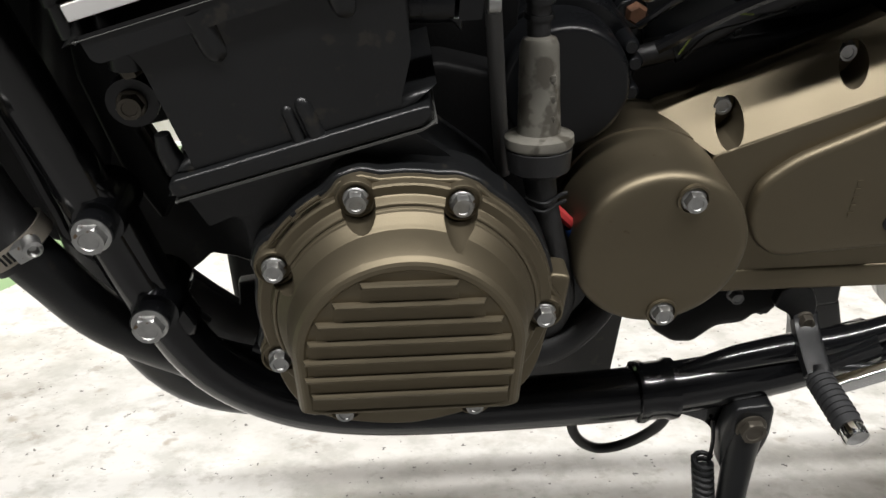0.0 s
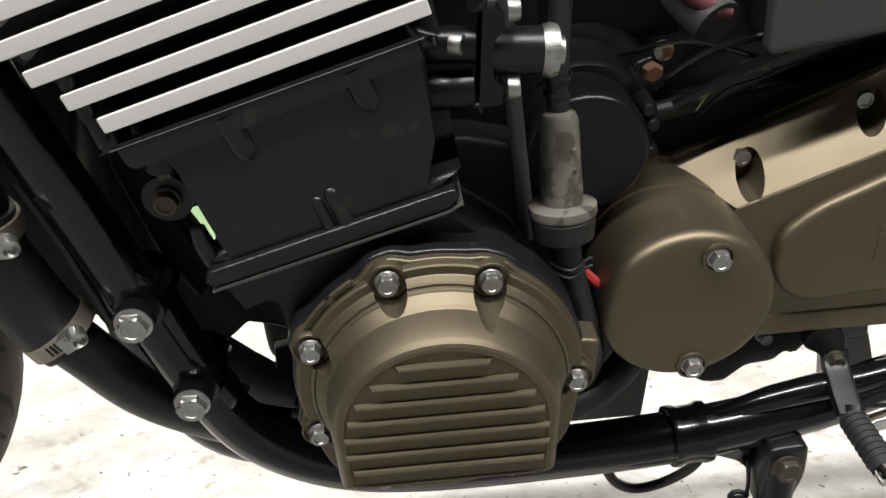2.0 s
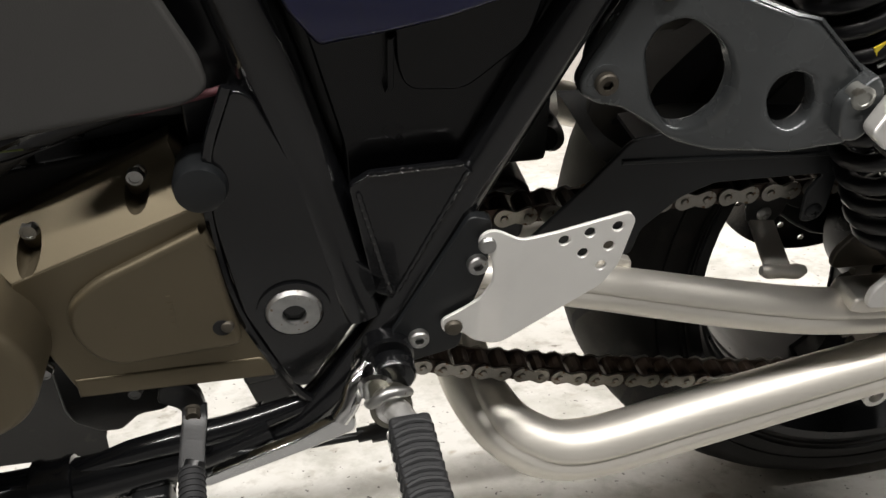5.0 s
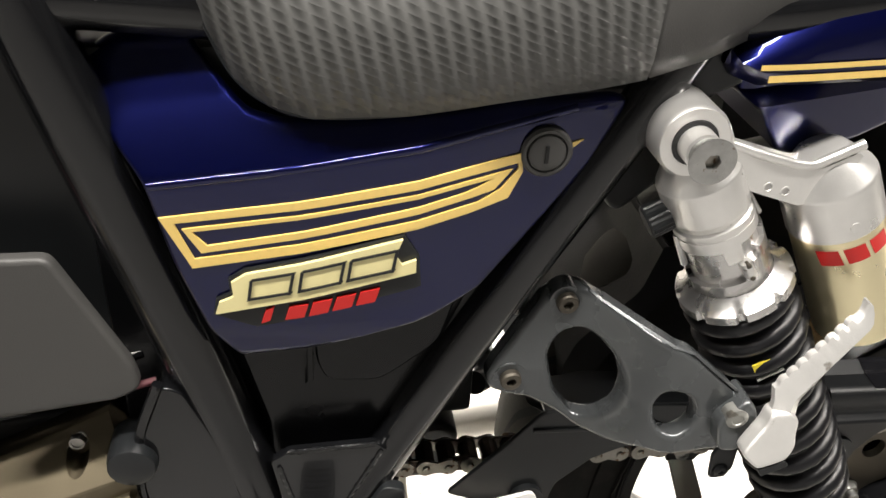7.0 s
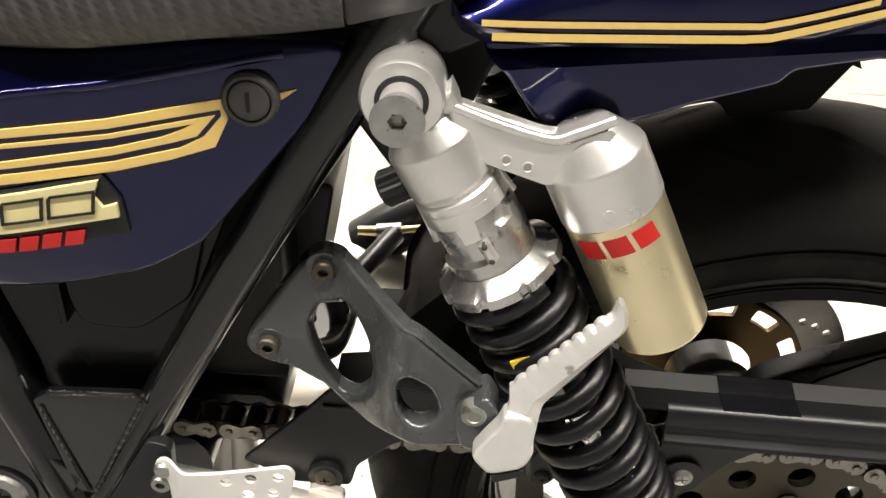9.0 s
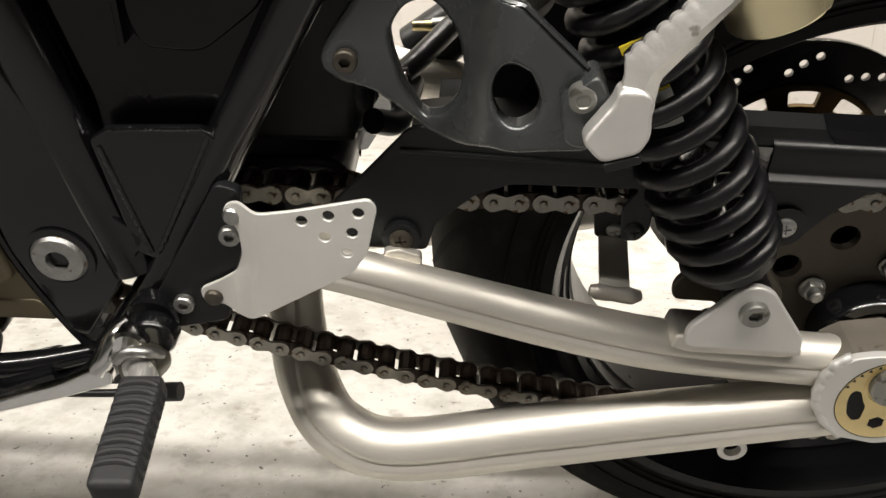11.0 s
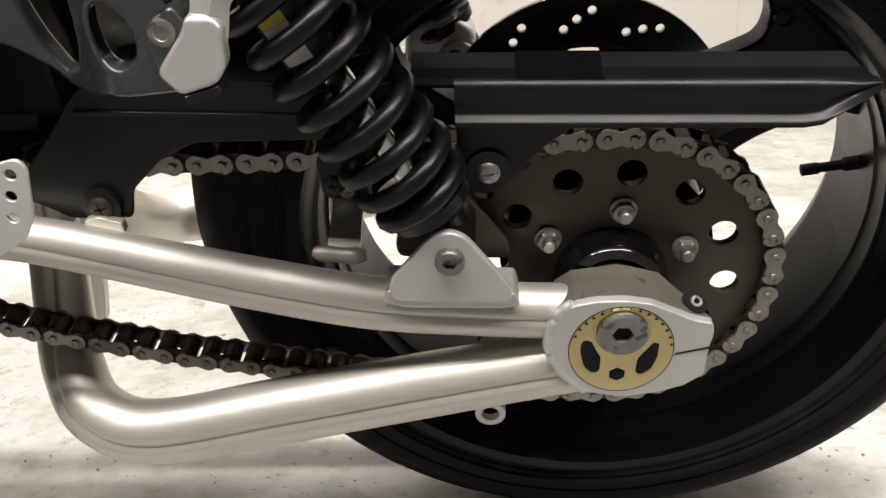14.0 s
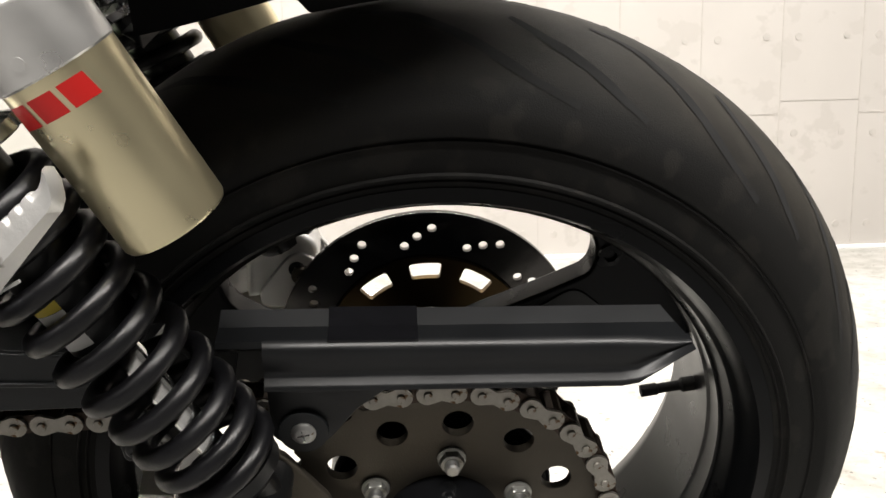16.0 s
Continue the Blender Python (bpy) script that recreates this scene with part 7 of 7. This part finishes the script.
# ---- shock absorbers ----
def shock(side):
    """One rear shock with its separate reservoir; side -1 is the near one."""
    Y = 0.155
    top, foot = Vector((0.5950, side * Y, 0.6860)), Vector((0.7610, side * 0.145, 0.3735))
    ax = (foot - top).normalized()
    across = Vector((-ax.z, 0, ax.x)).normalized()
    out = Vector((0, side, 0))
    body = part("shock_absorber", lathe([(0.008, 0), (0.008, 0.012), (0.0185, 0.0170), (0.0275, 0.0228), (0.0290, 0.0232), (0.0500, 0.0233), (0.0515, 0.0226), (0.0535, 0.0217), (0.0552, 0.0217), (0.0565, 0.0229), (0.0610, 0.0230), (0.0625, 0.0222), (0.0632, 0.0204), (0.110, 0.0204), (0.110, 0)], top, ax, 48), CAST, bike, "cast aluminium rear shock absorber with black spring and reservoir", angle=32)
    part("top_eye", lathe([(-0.016, 0.0125), (-0.016, 0.0185), (-0.013, 0.0200), (0.013, 0.0200), (0.016, 0.0185), (0.016, 0.0125)], top, out, 40, close=True), CAST, body)
    part("eye_neck", tube([top + ax * 0.006, top + ax * 0.020], [0.0165, 0.0165], 28), CAST, body)
    part("bush", lathe([(-0.015, 0.0), (-0.015, 0.0122), (0.0168, 0.0122), (0.0172, 0.0098), (0.0172, 0)], top, out, 32), HOSE, body)
    part("bush_sleeve", lathe([(0.010, 0.0100), (0.0280, 0.0100), (0.0285, 0.0090), (0.0285, 0)], top, out, 32), CAST, body)
    part("top_bolt", lathe([(0.024, 0.0085), (0.0365, 0.0085), (0.0370, 0.0122), (0.0378, 0.0124), (0.0382, 0.0115), (0.0382, 0.0044), (0.0345, 0.0042), (0.0345, 0)], top, out, 36, shapes={5: hexagon, 6: hexagon}), ZINC, body, "wide plated bolt head with a rusty socket")
    part("socket_rust", lathe([(0.0346, 0.0041), (0.0350, 0.0)], top, out, 12), STEEL, body)
    knob_c = top + ax * 0.045 - across * 0.0300
    part("adjuster_knob", lathe([(-0.008, 0), (-0.008, 0.0092), (0.004, 0.0096), (0.0055, 0.0085), (0.0055, 0)], knob_c, -across, 40, shapes={1: (lambda t: 1 + 0.035 * math.cos(20 * t)), 2: (lambda t: 1 + 0.035 * math.cos(20 * t))}), PLASTIC, body, "black knurled damping knob")
    # cast relief on the sleeve: a tongue between two steps, and a small plate with two pins
    def around(s, a, r):
        return top + ax * s + (across * math.sin(a) + out * math.cos(a)) * r
    def shell(edge_a, edge_b, r0, r1, n=144):
        """A sleeve whose two ends follow stepped lines round the body."""
        bm, rings = bmesh.new(), []
        for k in range(n):
            a = 2 * math.pi * k / n - math.pi
            rings.append([bm.verts.new(around(f(a), a, r)) for f, r in ((edge_a, r1), (edge_b, r1), (edge_b, r0), (edge_a, r0))])
        for k in range(n):
            p, q = rings[k], rings[(k + 1) % n]
            for m in range(4):
                bm.faces.new((p[m], q[m], q[(m + 1) % 4], p[(m + 1) % 4]))
        return bm

    def tongue(a):
        return 0.0800 if abs(a + 0.02) < 0.20 else 0.0702 if a < -0.02 else 0.0690

    def stairs(a):
        return 0.0945 if a < 0.05 else 0.0890 if a < 0.34 else 0.0842 if a < 0.62 else 0.0790 if a < 1.05 else 0.0735

    part("inner_sleeve", lathe([(0.062, 0.0209), (0.106, 0.0209), (0.106, 0.018)], top, ax, 48), TURNED, body)
    part("stepped_sleeve", shell(lambda a: 0.0620, tongue, 0.0200, 0.0229), CAST, body, angle=30)
    part("preload_ramp", shell(stairs, lambda a: 0.1050, 0.0200, 0.0241), TURNED, body, angle=30)
    part("stop_plate", tube([around(0.0815, 0.16, 0.0232), around(0.0925, 0.20, 0.0240)], 0.0034, 14), CAST, body)
    for f in (0.0825, 0.0918):
        part("stop_pin", lathe([(0, 0.0015), (0.0040, 0.0015), (0.0044, 0.0010), (0.0044, 0)], around(f, 0.18, 0.0236), out, 12), SPROCKET, body)
    part("guide_pin", tube([top + ax * 0.054 + across * 0.0215, top + ax * 0.072 + across * 0.0245], 0.0022, 8), CAST, body)
    part("guide_pin", tube([top + ax * 0.062 - across * 0.0220, top + ax * 0.084 - across * 0.0235], 0.0022, 8), CAST, body)
    notch = lambda t: 1.0 if math.sin(9 * t) > -0.74 else 0.93
    part("preload_collar", lathe([(0.1020, 0.0245), (0.1065, 0.0300), (0.1085, 0.0340), (0.1140, 0.0345), (0.1150, 0.0330), (0.1150, 0)], top, ax, 144, shapes={2: notch, 3: notch, 4: notch}), TURNED, body, "notched bright preload collar", angle=30)
    # damper and spring
    part("damper_tube", lathe([(0.214, 0.0078), (0.325, 0.0078), (0.325, 0)], top, ax, 30), CHROME if side < 0 else SATIN, body, "bright damper rod inside the spring")
    part("damper_sleeve", lathe([(0.112, 0.0195), (0.216, 0.0195), (0.219, 0.0170), (0.219, 0)], top, ax, 30), SATIN, body)
    coil, turns = [], 10.6
    for k in range(int(turns * 20) + 1):
        f = k / (turns * 20)
        s = 0.1200 + 0.2050 * (f - 0.028 * math.sin(math.pi * 2 * f) * 0.6)
        r = 0.0285 - (0.003 * max(0, (f - 0.90) / 0.10))
        a = 2 * math.pi * turns * f + 0.8
        coil.append(top + ax * s + (across * math.cos(a) + out * math.sin(a)) * r)
    part("spring", tube(coil, 0.0059, 10, 1), GLOSS2, body, "black coil spring", angle=80)
    for s0, s1, a0, a1, m in ((0.1840, 0.1900, -0.75, 0.15, YELLOW), (0.1902, 0.1965, -0.75, 0.15, WHITE), (0.2015, 0.2125, -0.75, 0.15, WHITE)):
        bm = bmesh.new()
        edge = [[bm.verts.new(around(f, a0 + (a1 - a0) * k / 8, 0.0197)) for f in (s0, s1)] for k in range(9)]
        for p, q in zip(edge, edge[1:]):
            bm.faces.new((p[0], p[1], q[1], q[0]))
        part("damper_label", bm, m, body, "small paper label on the damper body")
    for f, m, w in ((-0.002, YELLOW, 0.006), (0.008, WHITE, 0.0016)):
        c = top + ax * (0.158 + f) + out * 0.0305 - across * 0.004
        rot = Matrix.Translation(c) @ Matrix.Rotation(math.atan2(-across.z, across.x), 4, "Y")
        part("spring_tag", box((-0.0085, -0.0008, -w / 2), (0.0085, 0.0008, w / 2), 0.0002, turn=rot), m, body, "small yellow sticker on the spring" if m is YELLOW else "")
    part("foot_eye", lathe([(-0.020, 0.0), (-0.020, 0.0150), (0.020, 0.0150), (0.020, 0.0)], foot, out, 30), SATIN, body)
    part("spring_seat", lathe([(0.322, 0.0), (0.322, 0.0270), (0.330, 0.0260), (0.338, 0.016), (0.352, 0.014), (0.352, 0)], top, ax, 36), SATIN, body)
    # reservoir and arm
    rt, rb = Vector((0.7005, side * 0.149, 0.6290)), Vector((0.7388, side * 0.149, 0.5534))
    ra = (rb - rt).normalized()
    part("reservoir", lathe([(-0.004, 0.0266), (0.0835, 0.0266), (0.0855, 0.0256), (0.0855, 0)], rt, ra, 56), ANOD, body, "gold anodised gas reservoir", angle=30)
    part("reservoir_cap", lathe([(-0.0470, 0), (-0.0470, 0.0110), (-0.0455, 0.0145), (-0.0300, 0.0262), (-0.0275, 0.0271), (0.0000, 0.0274), (0.0010, 0.0268), (0.0010, 0)], rt, ra, 56), CAST, body, angle=28)
    arm = rounded([(0.6120, 0.6860), (0.6210, 0.6830), (0.6640, 0.6700), (0.6720, 0.6700), (0.6930, 0.6800), (0.7000, 0.6740), (0.6860, 0.6480), (0.6660, 0.6395), (0.6400, 0.6480), (0.6200, 0.6550)], 0.004)
    part("reservoir_arm", plate(arm, side * (Y + 0.010), side * (Y - 0.010), bevel=0.004), CAST, body)
    part("arm_rib", tube([(0.6180, side * (Y + 0.007), 0.6810), (0.6420, side * (Y + 0.009), 0.6735), (0.6650, side * (Y + 0.009), 0.6680), (0.6760, side * (Y + 0.009), 0.6715), (0.6940, side * (Y + 0.009), 0.6800)], 0.0028, 10), CAST, body)
    for x, z in ((0.6450, 0.6560), (0.6555, 0.6530)):
        part("arm_mark", lathe([(0, 0.0030), (0.0006, 0.0030), (0.0006, 0.0022), (0.0002, 0.0020), (0.0002, 0)], (x, side * (Y + 0.0098), z), out, 16), CAST, body)
    part("cap_mark", lathe([(0, 0.0030), (0.0012, 0.0030), (0.0012, 0)], Vector((0.6960, side * 0.1755, 0.6355)), out, 16), CAST, body)
    # the maker's mark on the tube, as three plain red shapes
    for k in range(3):
        bm = bmesh.new()
        rows = []
        for i in range(7):
            row = []
            for s in (0.0060, 0.0170):
                a = -0.92 + 0.56 * k + 0.46 * i / 6 + 6 * (s - 0.0070)
                row.append(bm.verts.new(rt + ra * s + (Vector((-ra.z, 0, ra.x)) * math.sin(a) + out * math.cos(a)) * 0.02682))
            rows.append(row)
        for p, q in zip(rows, rows[1:]):
            bm.faces.new((p[0], p[1], q[1], q[0]))
        part("red_mark", bm, RED, body, "red maker's mark as plain shapes")
    return body


TURNED = mat("turned_bright_alloy", (0.62, 0.61, 0.60), 0.27, metal=0.95, var=0.14, scale=60, bump=0.10, fine=600, spots=(0.20, 0.17, 0.14), spot_scale=150, spot_cut=0.72)
GLOSS2 = mat("spring_black_powder", (0.005, 0.005, 0.006), 0.36, var=0.3, scale=60, bump=0.15, fine=500, spec=0.4)
shock(-1)
shock(1)


# ---- pillion bracket and footrest ----
def flare(c):
    """The bracket leaves the frame flat, leaning in at its top, and steps outwards towards the footrest."""
    t = min(1.0, max(0.0, (c.x - 0.548) / 0.064))
    t = t * t * (3 - 2 * t)
    c.y += 0.22 * max(0.0, c.z - 0.525) * (1 - t) - 0.048 * t
    return c


pb_out = rounded([(0.5373, 0.5710), (0.5491, 0.5780), (0.5622, 0.5794), (0.5675, 0.5764), (0.5804, 0.5736), (0.5989, 0.5699), (0.6087, 0.5692), (0.6400, 0.5404), (0.6523, 0.5234), (0.6528, 0.5043), (0.6444, 0.4947), (0.6302, 0.4943), (0.5962, 0.4913), (0.5790, 0.4822), (0.5623, 0.4809), (0.5439, 0.4934), (0.5310, 0.5022), (0.5164, 0.5056), (0.5055, 0.5121), (0.5038, 0.5206), (0.5080, 0.5290)], 0.005)
pb_hole = rounded([(0.5447, 0.5414), (0.5495, 0.5477), (0.5623, 0.5543), (0.5702, 0.5516), (0.5780, 0.5443), (0.5822, 0.5298), (0.5801, 0.5113), (0.5717, 0.4947), (0.5607, 0.4889), (0.5497, 0.5037), (0.5436, 0.5238), (0.5418, 0.5345)], 0.006)
pb_hole_small = rounded([(0.5958, 0.5252), (0.5984, 0.5350), (0.6045, 0.5409), (0.6134, 0.5375), (0.6198, 0.5234), (0.6181, 0.5121), (0.6092, 0.5067), (0.6016, 0.5083), (0.5974, 0.5152)], 0.006)
pil = part("pillion_bracket", plate(pb_out, -0.1490, -0.1340, holes=[pb_hole, pb_hole_small], bevel=0.0036, steps=3, cuts_x=[0.544 + 0.005 * k for k in range(16)], cuts_z=[0.530 + 0.008 * k for k in range(6)], warp=flare), CASTBLK, bike, "dark grey cast pillion footrest bracket with two openings", angle=40)
ridge_line = [(0.5622, 0.5790), (0.5675, 0.5764), (0.5804, 0.5736), (0.5989, 0.5699), (0.6087, 0.5692), (0.6240, 0.5551), (0.6400, 0.5404)]
rear_line = [(0.5626, 0.5780), (0.5707, 0.5774), (0.5864, 0.5745), (0.6037, 0.5692), (0.6192, 0.5533), (0.6322, 0.5408), (0.6471, 0.5262)]
bands = []
for (x, z), (u, w) in zip(ridge_line, rear_line):
    p, q = flare(Vector((x, -0.1490, z))), flare(Vector((u, -0.1370, w)))
    bands.append([p, p + Vector((0.0010, 0.0006, 0.0012)), q, q + Vector((-0.004, 0.002, -0.004)), p + Vector((-0.001, 0.004, -0.003))])
part("top_flange", loft(bands), CASTBLK, pil, angle=35)
for x, z in ((0.5510, 0.5690), (0.5187, 0.5200)):
    y = flare(Vector((x, -0.1490, z))).y
    part("bolt_seat", lathe([(-0.012, 0.0108), (0.0004, 0.0105), (0.0004, 0)], (x, y, z), OUT, 28), CASTBLK, pil)
    bolt(pil, x, y - 0.0002, z, 0.0066, "socket", SPROCKET)
part("clevis", plate(rounded([(0.6275, 0.5262), (0.6440, 0.5425), (0.6510, 0.5320), (0.6515, 0.5124), (0.6426, 0.5025), (0.6322, 0.5045)], 0.005), -0.2075, -0.185, bevel=0.0025), CASTBLK, pil)
part("clevis_pin", lathe([(0.200, 0.0066), (0.2082, 0.0066), (0.2090, 0.0054), (0.2090, 0.0038), (0.2084, 0.0034), (0.2084, 0)], (0.6380, 0, 0.5295), OUT, 28), DULLSTEEL, pil)


def fold(c):
    """The folded footrest leans in towards its tip."""
    c.y += 0.29 * (c.z - 0.5173)
    return c


FOOTCAST = mat("cast_footrest_alloy", (0.70, 0.69, 0.67), 0.36, metal=0.65, var=0.14, scale=50, bump=0.25, fine=400, spots=(0.34, 0.32, 0.29), spot_scale=90, spot_cut=0.68)
fp = part("pillion_footrest", plate(rounded([(0.6530, 0.5400), (0.6640, 0.5400), (0.6700, 0.5350), (0.6685, 0.5270), (0.6694, 0.5192), (0.6644, 0.5109), (0.6470, 0.5065), (0.6370, 0.5162), (0.6450, 0.5265), (0.6505, 0.5330)], 0.004), -0.2237, -0.2115, bevel=0.0024, steps=2, warp=fold), FOOTCAST, bike, "cast aluminium pillion footrest, folded up")
# the tread: stations from the tip down to the neck, each with its toothed upper edge, its crease and its lower edge
run = [((0.7036, 0.5990), (0.7052, 0.5985), (0.7072, 0.5970)), ((0.7026, 0.5950), (0.7066, 0.5940), (0.7096, 0.5925)), ((0.7012, 0.5918), (0.7072, 0.5880), (0.7104, 0.5862))]
for k in range(49):
    f = k / 48
    rise = 0.0014 * abs(math.sin(math.pi * 8 * f)) ** 0.7
    run.append(((0.6985 - 0.0415 * f - 0.66 * rise, 0.5895 - 0.0362 * f + 0.75 * rise), (0.7052 - 0.0382 * f, 0.5842 - 0.0367 * f), (0.7086 - 0.0359 * f, 0.5818 - 0.0393 * f)))
run += [((0.6546, 0.5520), (0.6655, 0.5445), (0.6718, 0.5405)), ((0.6552, 0.5440), (0.6640, 0.5400), (0.6712, 0.5370)), ((0.6530, 0.5330), (0.6620, 0.5300), (0.6700, 0.5290)), ((0.6490, 0.5260), (0.6580, 0.5230), (0.6680, 0.5230))]
blade = []
for n, ((tx, tz), (cx, cz), (bx, bz)) in enumerate(run):
    f = min(1, max(0, (n - 3) / 48))
    gx, gz = (tx, tz) if n < 3 or n > 51 else (0.6985 - 0.0415 * f, 0.5895 - 0.0362 * f)
    ring6 = [Vector((tx, -0.2190, tz)), Vector((0.7 * gx + 0.3 * cx, -0.2206, 0.7 * gz + 0.3 * cz)), Vector((cx, -0.2222, cz)), Vector((bx, -0.2160, bz)), Vector((bx - 0.001, -0.2130, bz + 0.001)), Vector((tx, -0.2150, tz))]
    blade.append([fold(v) for v in ring6])
part("tread_blade", loft(blade), FOOTCAST, fp, angle=50)
part("spring_pad", plate(rounded([(0.6480, 0.5060), (0.6644, 0.5104), (0.6668, 0.5070), (0.6500, 0.5020)], 0.001), -0.2225, -0.2080, bevel=0.0006, warp=fold), SATIN, fp)
